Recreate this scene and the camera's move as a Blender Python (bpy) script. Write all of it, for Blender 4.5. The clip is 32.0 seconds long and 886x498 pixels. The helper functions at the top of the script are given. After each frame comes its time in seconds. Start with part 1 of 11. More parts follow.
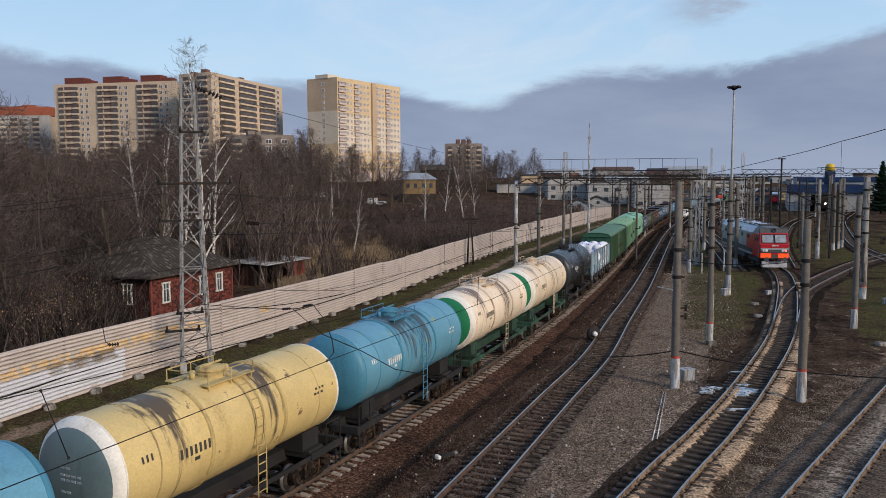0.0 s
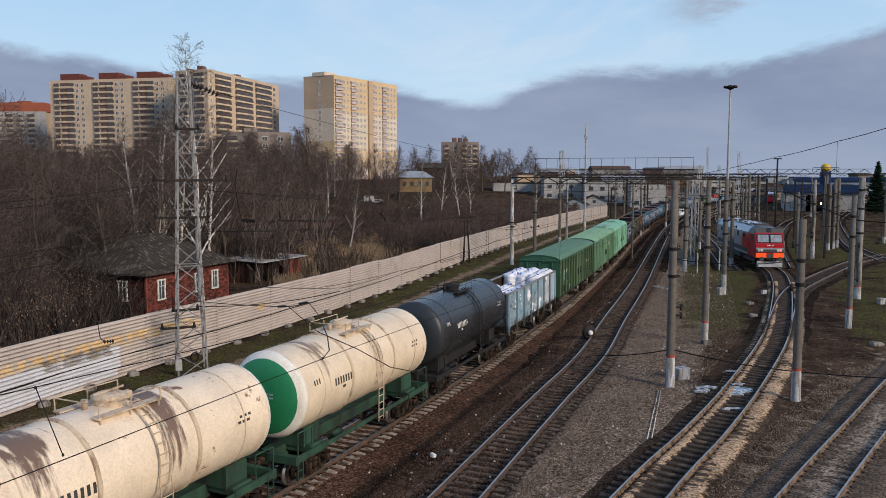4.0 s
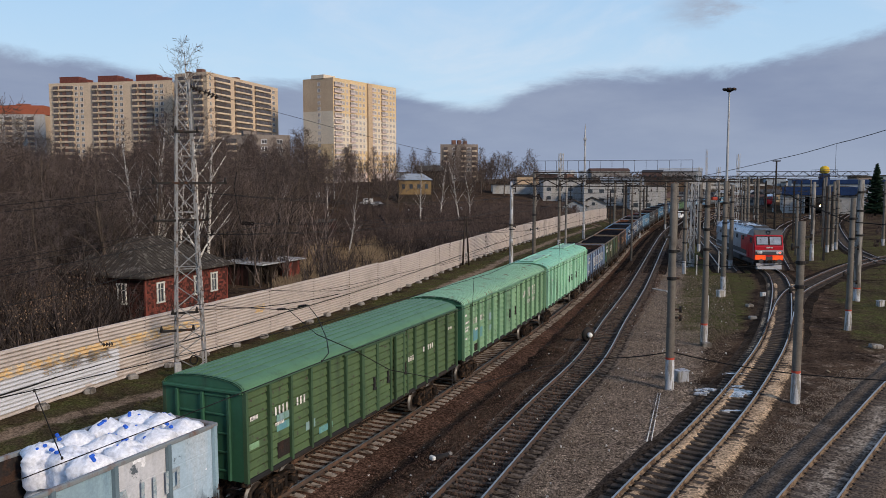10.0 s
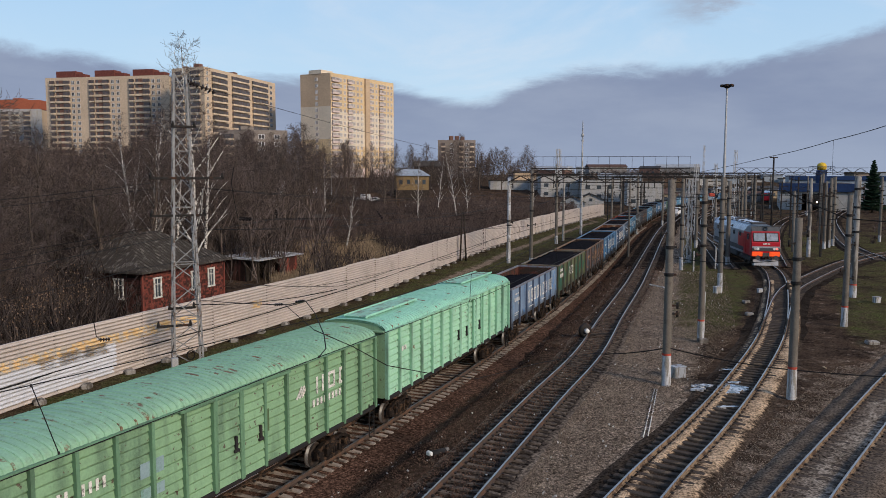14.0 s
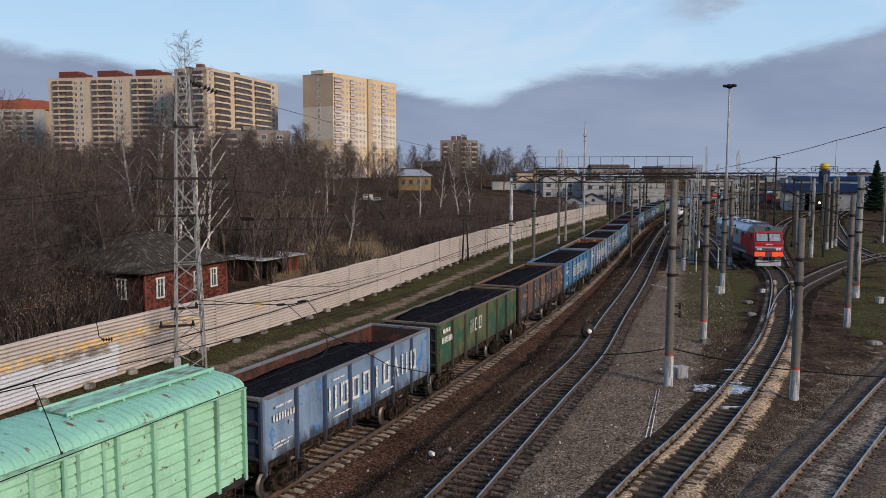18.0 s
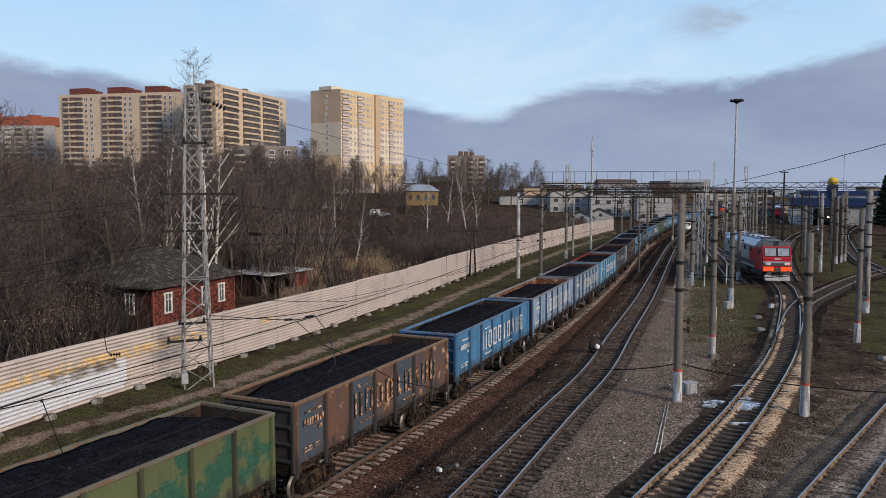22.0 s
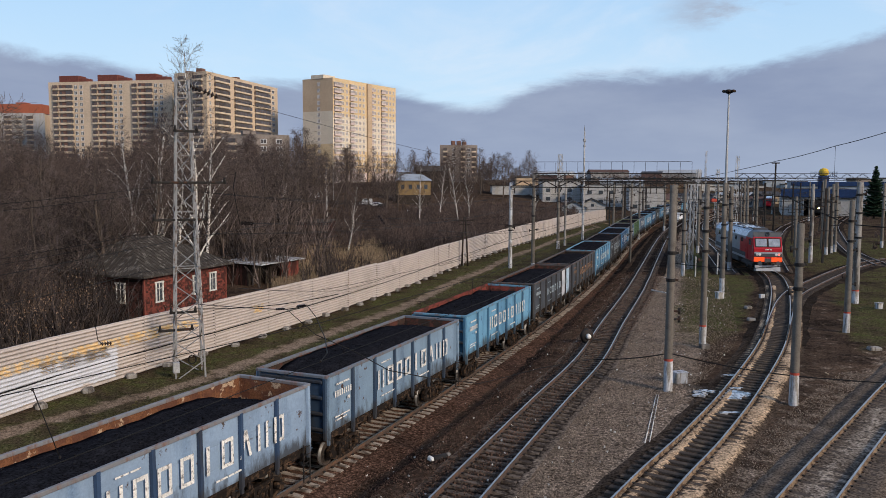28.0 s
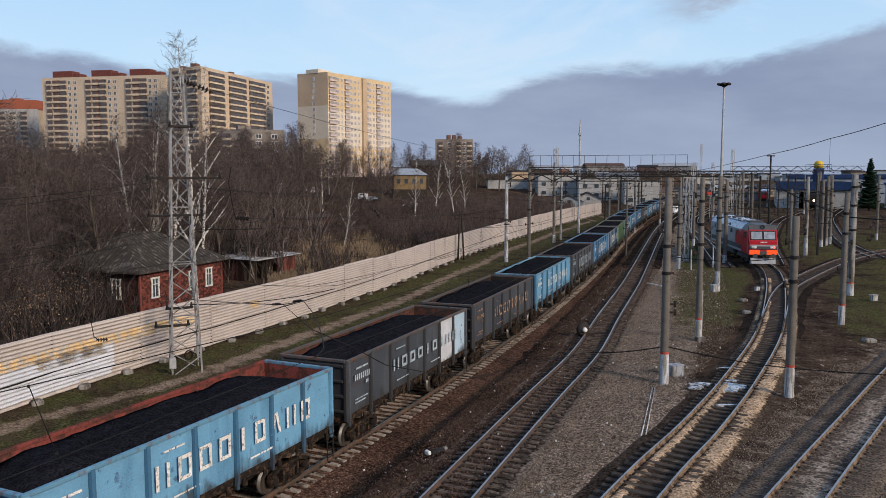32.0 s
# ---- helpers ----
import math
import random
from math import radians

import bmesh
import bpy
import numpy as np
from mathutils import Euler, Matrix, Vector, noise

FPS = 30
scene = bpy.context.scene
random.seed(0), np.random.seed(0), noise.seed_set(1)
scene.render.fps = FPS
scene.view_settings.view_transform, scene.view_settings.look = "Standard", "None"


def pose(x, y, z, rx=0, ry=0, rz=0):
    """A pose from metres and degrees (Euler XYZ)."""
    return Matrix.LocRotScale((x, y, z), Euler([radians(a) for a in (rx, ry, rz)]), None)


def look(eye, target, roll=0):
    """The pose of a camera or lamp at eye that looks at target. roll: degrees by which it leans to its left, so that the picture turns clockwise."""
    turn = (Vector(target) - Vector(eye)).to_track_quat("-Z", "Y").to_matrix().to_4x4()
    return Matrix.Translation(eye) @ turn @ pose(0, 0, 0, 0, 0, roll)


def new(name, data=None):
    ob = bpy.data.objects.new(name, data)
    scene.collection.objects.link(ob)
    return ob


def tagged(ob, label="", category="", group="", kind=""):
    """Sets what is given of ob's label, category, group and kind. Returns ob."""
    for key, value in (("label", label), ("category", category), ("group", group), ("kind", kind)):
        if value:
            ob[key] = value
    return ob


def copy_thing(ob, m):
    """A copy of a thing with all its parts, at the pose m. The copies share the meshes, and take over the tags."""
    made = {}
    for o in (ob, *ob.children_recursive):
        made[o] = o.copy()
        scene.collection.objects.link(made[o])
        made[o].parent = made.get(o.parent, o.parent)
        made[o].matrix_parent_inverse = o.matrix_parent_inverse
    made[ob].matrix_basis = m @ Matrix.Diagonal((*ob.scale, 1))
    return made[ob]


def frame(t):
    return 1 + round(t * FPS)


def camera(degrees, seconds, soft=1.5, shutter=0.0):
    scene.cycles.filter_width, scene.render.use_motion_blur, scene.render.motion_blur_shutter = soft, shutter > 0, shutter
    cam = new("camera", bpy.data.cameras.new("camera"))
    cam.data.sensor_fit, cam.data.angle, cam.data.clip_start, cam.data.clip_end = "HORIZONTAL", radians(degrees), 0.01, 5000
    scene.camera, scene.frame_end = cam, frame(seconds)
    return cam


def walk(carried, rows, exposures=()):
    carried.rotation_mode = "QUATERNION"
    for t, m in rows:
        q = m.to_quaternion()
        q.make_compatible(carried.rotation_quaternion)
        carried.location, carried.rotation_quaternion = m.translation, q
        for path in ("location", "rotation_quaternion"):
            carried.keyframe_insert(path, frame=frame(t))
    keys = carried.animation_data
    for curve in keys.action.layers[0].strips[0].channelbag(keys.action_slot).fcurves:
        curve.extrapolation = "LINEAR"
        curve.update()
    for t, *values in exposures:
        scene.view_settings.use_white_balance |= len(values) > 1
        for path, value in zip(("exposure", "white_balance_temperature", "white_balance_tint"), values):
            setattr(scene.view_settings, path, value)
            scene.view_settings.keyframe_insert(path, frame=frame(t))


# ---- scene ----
# ---------------------------------------------------------------- camera
cam = camera(59.2, 32.0, soft=0.5)
EYE = (0.0, 0.0, 10.57)
# seconds, tilt, lean and turn of the hand-held camera
TURNS = [
    (0.0, 84.857, 0.308, 0.462),
    (0.5, 84.742, 0.274, 0.444),
    (1.0, 84.668, 0.279, 0.429),
    (1.5, 84.711, 0.266, 0.407),
    (2.0, 84.761, 0.191, 0.327),
    (2.5, 84.785, 0.102, 0.265),
    (3.0, 84.790, 0.068, 0.219),
    (3.5, 84.746, 0.026, 0.197),
    (5.5, 84.705, 0.119, 0.124),
    (6.0, 84.643, 0.206, 0.097),
    (6.5, 84.606, 0.182, 0.091),
    (7.0, 84.564, 0.136, 0.139),
    (7.5, 84.589, 0.087, 0.127),
    (8.0, 84.621, 0.023, 0.122),
    (8.5, 84.791, 0.081, 0.146),
    (9.0, 84.871, 0.021, 0.139),
    (9.5, 84.876, 0.022, 0.123),
    (10.0, 84.913, 0.076, 0.141),
    (10.5, 84.923, 0.056, 0.148),
    (11.0, 84.871, 0.014, 0.124),
    (11.5, 84.857, -0.030, 0.072),
    (12.0, 84.843, -0.047, 0.039),
    (12.5, 84.785, -0.052, 0.002),
    (13.0, 84.676, -0.000, 0.000),
    (13.5, 84.601, -0.046, -0.051),
    (14.0, 84.600, -0.051, -0.042),
    (14.5, 84.654, -0.063, 0.004),
    (16.5, 84.672, -0.161, -0.026),
    (17.0, 84.642, -0.138, 0.005),
    (17.5, 84.644, -0.152, 0.036),
    (18.0, 84.614, -0.055, 0.126),
    (18.5, 84.689, -0.131, 0.403),
    (19.0, 84.795, -0.173, 0.714),
    (19.5, 84.853, -0.038, 0.907),
    (20.0, 85.060, 0.178, 1.060),
    (20.5, 85.398, 0.337, 1.257),
    (21.0, 85.522, 0.332, 1.316),
    (21.5, 85.614, 0.177, 1.066),
    (22.0, 85.713, 0.031, 0.654),
    (22.5, 85.686, -0.123, 0.337),
    (23.0, 85.562, -0.153, 0.239),
    (23.5, 85.504, -0.130, 0.254),
    (24.0, 85.484, -0.037, 0.338),
    (24.5, 85.401, 0.026, 0.338),
    (25.0, 85.323, 0.086, 0.309),
    (25.5, 85.263, 0.058, 0.317),
    (27.5, 84.926, -0.117, 0.200),
    (28.0, 84.957, -0.171, 0.093),
    (28.5, 85.000, -0.150, 0.005),
    (29.0, 85.020, -0.096, -0.028),
    (29.5, 84.941, 0.036, -0.043),
    (30.0, 84.835, 0.094, -0.104),
    (30.5, 84.683, 0.009, -0.158),
    (31.0, 84.553, 0.013, -0.205),
    (31.5, 84.501, 0.005, -0.235),
    (32.0, 84.540, 0.084, -0.225),
]
walk(cam, [(t, pose(*EYE, a, b, c)) for t, a, b, c in TURNS],
     exposures=[(0.0, 0.0), (19.0, 0.0), (23.5, 0.14), (32.0, 0.12)])

# ---------------------------------------------------------------- world and sun
SUN_DIR = Vector((0.70, -0.64, 0.42)).normalized()
sun = new("sun", bpy.data.lights.new("sun", "SUN"))
sun.data.energy, sun.data.angle, sun.data.color = 3.1, radians(12), (1.0, 0.84, 0.67)
sun.matrix_world = look(tuple(SUN_DIR * 100), (0, 0, 0))


def make_world():
    w = bpy.data.worlds.new("sky")
    w.use_nodes = True
    scene.world = w
    nt = w.node_tree
    nt.nodes.clear()
    N = nt.nodes.new
    L = nt.links.new

    def math_(op, a, b=None, clamp=False):
        n = N("ShaderNodeMath")
        n.operation, n.use_clamp = op, clamp
        for i, v in enumerate((a, b)):
            if v is None:
                continue
            if hasattr(v, "links"):
                L(v, n.inputs[i])
            else:
                n.inputs[i].default_value = v
        return n.outputs[0]

    def ramp(v, lo, hi):
        n = N("ShaderNodeMapRange")
        n.interpolation_type = "SMOOTHSTEP"
        L(v, n.inputs["Value"])
        n.inputs["From Min"].default_value, n.inputs["From Max"].default_value = lo, hi
        return n.outputs["Result"]

    def mix(f, a, b):
        n = N("ShaderNodeMix")
        n.data_type = "RGBA"
        if hasattr(f, "links"):
            L(f, n.inputs[0])
        else:
            n.inputs[0].default_value = f
        for i, v in ((6, a), (7, b)):
            if hasattr(v, "links"):
                L(v, n.inputs[i])
            else:
                n.inputs[i].default_value = (*v, 1)
        return n.outputs[2]

    def noise_(vec, scale, detail, rough=0.5, dist=0.0):
        n = N("ShaderNodeTexNoise")
        L(vec, n.inputs["Vector"])
        n.inputs["Scale"].default_value, n.inputs["Detail"].default_value = scale, detail
        n.inputs["Roughness"].default_value, n.inputs["Distortion"].default_value = rough, dist
        return n.outputs["Fac"]

    tc = N("ShaderNodeTexCoord")
    sep = N("ShaderNodeSeparateXYZ")
    L(tc.outputs["Generated"], sep.inputs[0])
    x, y, z = sep.outputs
    el = math_("ARCSINE", z)                       # height over the horizon
    az = math_("ARCTAN2", x, y)                    # turn from north, eastwards
    flat = N("ShaderNodeCombineXYZ")               # clouds stretched along the horizon
    L(math_("MULTIPLY", az, 1.0), flat.inputs[0])
    L(math_("MULTIPLY", el, 3.2), flat.inputs[1])
    flat = flat.outputs[0]
    sky = N("ShaderNodeTexSky")
    sky.sky_type, sky.sun_disc = "NISHITA", False
    sky.sun_elevation, sky.sun_rotation = math.asin(SUN_DIR.z), math.atan2(SUN_DIR.x, SUN_DIR.y)
    sky.dust_density, sky.air_density = 0.6, 1.0
    nish = N("ShaderNodeVectorMath")
    nish.operation = "SCALE"
    L(sky.outputs[0], nish.inputs[0])
    nish.inputs["Scale"].default_value = 0.10
    up = ramp(el, 0.05, 0.40)
    clear = mix(up, (0.56, 0.77, 0.97), (0.33, 0.59, 0.94))
    clear = mix(0.12, clear, nish.outputs[0])
    clear = mix(ramp(el, 0.26, 0.85), clear, (0.25, 0.35, 0.59))
    # thin high veils, denser to the east
    veil = ramp(noise_(flat, 2.6, 9, 0.62, 0.6), 0.40, 0.78)
    veil = math_("MULTIPLY", veil, ramp(az, -0.75, 0.45))
    clear = mix(math_("MULTIPLY", math_("MULTIPLY", veil, ramp(el, 0.75, 0.25)), 0.9, True), clear, (0.80, 0.83, 0.90))
    # the grey bank: its upper edge sinks towards the north and rises to both sides
    back = math_("MULTIPLY", az, -1.0)
    edge = math_("ADD", math_("MULTIPLY", ramp(az, 0.03, 0.15), 0.034), math_("MULTIPLY", ramp(az, 0.28, 0.58), 0.042))
    edge = math_("ADD", edge, math_("ADD", math_("MULTIPLY", ramp(back, -0.03, 0.10), 0.024), math_("MULTIPLY", ramp(back, 0.2, 0.6), 0.032)))
    edge = math_("ADD", edge, 0.093)
    edge = math_("ADD", edge, math_("MULTIPLY", math_("SUBTRACT", noise_(flat, 7.0, 10, 0.66, 0.4), 0.5), 0.05))
    bank = ramp(math_("SUBTRACT", edge, el), -0.009, 0.013)
    tone = noise_(flat, 3.5, 6, 0.55)
    body = mix(ramp(tone, 0.3, 0.7), (0.238, 0.295, 0.440), (0.325, 0.385, 0.520))
    low = ramp(el, 0.10, 0.0)
    body = mix(math_("MULTIPLY", low, 0.55), body, (0.36, 0.43, 0.57))
    col = mix(bank, clear, body)
    # a torn dark scrap above the bank in the east
    fl = math_("MULTIPLY", ramp(noise_(flat, 6.0, 9, 0.64), 0.40, 0.60), ramp(math_("ABSOLUTE", math_("SUBTRACT", el, 0.198)), 0.030, 0.006))
    fl = math_("MULTIPLY", math_("MULTIPLY", fl, ramp(az, 0.24, 0.33)), ramp(az, 0.46, 0.37))
    col = mix(math_("MULTIPLY", fl, 0.85), col, (0.36, 0.39, 0.48))
    bg = N("ShaderNodeBackground")
    L(col, bg.inputs[0])
    bg.inputs[1].default_value = 0.97
    out = N("ShaderNodeOutputWorld")
    L(bg.outputs[0], out.inputs[0])


make_world()


# ---------------------------------------------------------------- materials
def material(name, col, rough=0.8, metal=0.0, var=0.18, big=1.2, grain=18.0, bump=0.25, stain=None, amount=0.0,
             stain_scale=2.0, streak=False, dark=0.25, own=True, spec=0.15, sharp=0.08, emit=0.0, island=0.0, flecks=None, stones=0.0, splash=None):
    """A surface with broad tone changes, fine grain, relief and, where given, stains of a second colour (streaks run downwards)."""
    m = bpy.data.materials.new(name)
    m.use_nodes = True
    nt = m.node_tree
    b = nt.nodes["Principled BSDF"]
    N, L = nt.nodes.new, nt.links.new
    tc = N("ShaderNodeTexCoord")
    vec = tc.outputs["Object"]
    if own:
        info = N("ShaderNodeObjectInfo")
        add = N("ShaderNodeVectorMath")
        add.operation = "MULTIPLY_ADD"
        L(info.outputs["Random"], add.inputs[0])
        add.inputs[1].default_value = (37, 53, 71)
        L(vec, add.inputs[2])
        vec = add.outputs[0]

    def noise_(scale, detail, v=vec):
        n = N("ShaderNodeTexNoise")
        L(v, n.inputs["Vector"])
        n.inputs["Scale"].default_value, n.inputs["Detail"].default_value = scale, detail
        n.inputs["Roughness"].default_value = 0.62
        return n.outputs["Fac"]

    def mixc(f, a, c2, mode="MIX"):
        n = N("ShaderNodeMix")
        n.data_type, n.blend_type = "RGBA", mode
        for i, v in ((0, f), (6, a), (7, c2)):
            if hasattr(v, "links"):
                L(v, n.inputs[i])
            else:
                n.inputs[i].default_value = v if i == 0 else (*v, 1)
        return n.outputs[2]

    def rng(v, lo, hi, a=0.0, c2=1.0):
        n = N("ShaderNodeMapRange")
        L(v, n.inputs["Value"])
        n.inputs["From Min"].default_value, n.inputs["From Max"].default_value = lo, hi
        n.inputs["To Min"].default_value, n.inputs["To Max"].default_value = a, c2
        return n.outputs["Result"]

    lo = tuple(c * (1 - var) for c in col)
    hi = tuple(min(1, c * (1 + var)) for c in col)
    c = mixc(rng(noise_(big, 4), 0.3, 0.7), lo, hi)
    g = noise_(grain, 5)
    c = mixc(dark, c, mixc(1.0, c, rng(g, 0.36, 0.64, 0.30, 1.6), "MULTIPLY"))
    if island:
        gm = N("ShaderNodeNewGeometry")
        c = mixc(island, c, mixc(1.0, c, rng(gm.outputs["Random Per Island"], 0, 1, 0.3, 1.7), "MULTIPLY"))
    if stones:
        vo = N("ShaderNodeTexVoronoi")
        L(vec, vo.inputs["Vector"])
        vo.inputs["Scale"].default_value = stones
        sp = N("ShaderNodeSeparateColor")
        L(vo.outputs["Color"], sp.inputs[0])
        c = mixc(0.8, c, mixc(1.0, c, rng(sp.outputs[0], 0, 1, 0.3, 1.75), "MULTIPLY"))
        # cell rims darkened: the shade in gaps between stones, put into the colour
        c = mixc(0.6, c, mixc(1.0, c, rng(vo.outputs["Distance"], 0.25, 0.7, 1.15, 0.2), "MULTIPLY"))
    if stain and amount > 0:
        v = vec
        if streak:
            mp = N("ShaderNodeMapping")
            mp.inputs["Scale"].default_value = (1, 1, 0.16)
            L(vec, mp.inputs["Vector"])
            v = mp.outputs[0]
        s = noise_(stain_scale, 8, v)
        mask = rng(s, 0.68 - amount * 0.45, 0.68 - amount * 0.45 + sharp)
        c = mixc(mask, c, mixc(rng(g, 0.3, 0.7), tuple(k * 0.6 for k in stain), tuple(min(1, k * 1.3) for k in stain)))
    if flecks:
        fc, fa, fs = flecks
        mask = rng(noise_(fs, 9), 0.66 - fa * 0.4, 0.70 - fa * 0.4)
        c = mixc(mask, c, mixc(rng(g, 0.3, 0.7), tuple(k * 0.55 for k in fc), tuple(min(1, k * 1.4) for k in fc)))
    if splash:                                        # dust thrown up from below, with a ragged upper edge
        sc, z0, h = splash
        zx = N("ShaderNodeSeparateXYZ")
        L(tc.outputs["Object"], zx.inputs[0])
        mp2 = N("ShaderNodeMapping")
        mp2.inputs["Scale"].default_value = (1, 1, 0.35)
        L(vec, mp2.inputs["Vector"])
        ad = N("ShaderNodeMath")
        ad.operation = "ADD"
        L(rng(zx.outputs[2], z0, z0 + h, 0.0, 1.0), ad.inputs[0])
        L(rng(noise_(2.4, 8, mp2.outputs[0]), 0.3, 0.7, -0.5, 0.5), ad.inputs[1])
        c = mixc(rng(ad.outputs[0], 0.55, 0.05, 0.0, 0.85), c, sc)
    L(c, b.inputs["Base Color"])
    L(rng(g, 0.2, 0.8, max(0, rough - 0.12), min(1, rough + 0.12)), b.inputs["Roughness"])
    b.inputs["Metallic"].default_value = metal
    b.inputs["Specular IOR Level"].default_value = spec if rough < 0.84 else 0.0
    if bump:
        bn = N("ShaderNodeBump")
        bn.inputs["Strength"].default_value, bn.inputs["Distance"].default_value = bump, 0.02
        L(g, bn.inputs["Height"])
        L(bn.outputs[0], b.inputs["Normal"])
    if emit:
        b.inputs["Emission Color"].default_value = (*col, 1)
        b.inputs["Emission Strength"].default_value = emit
    return m


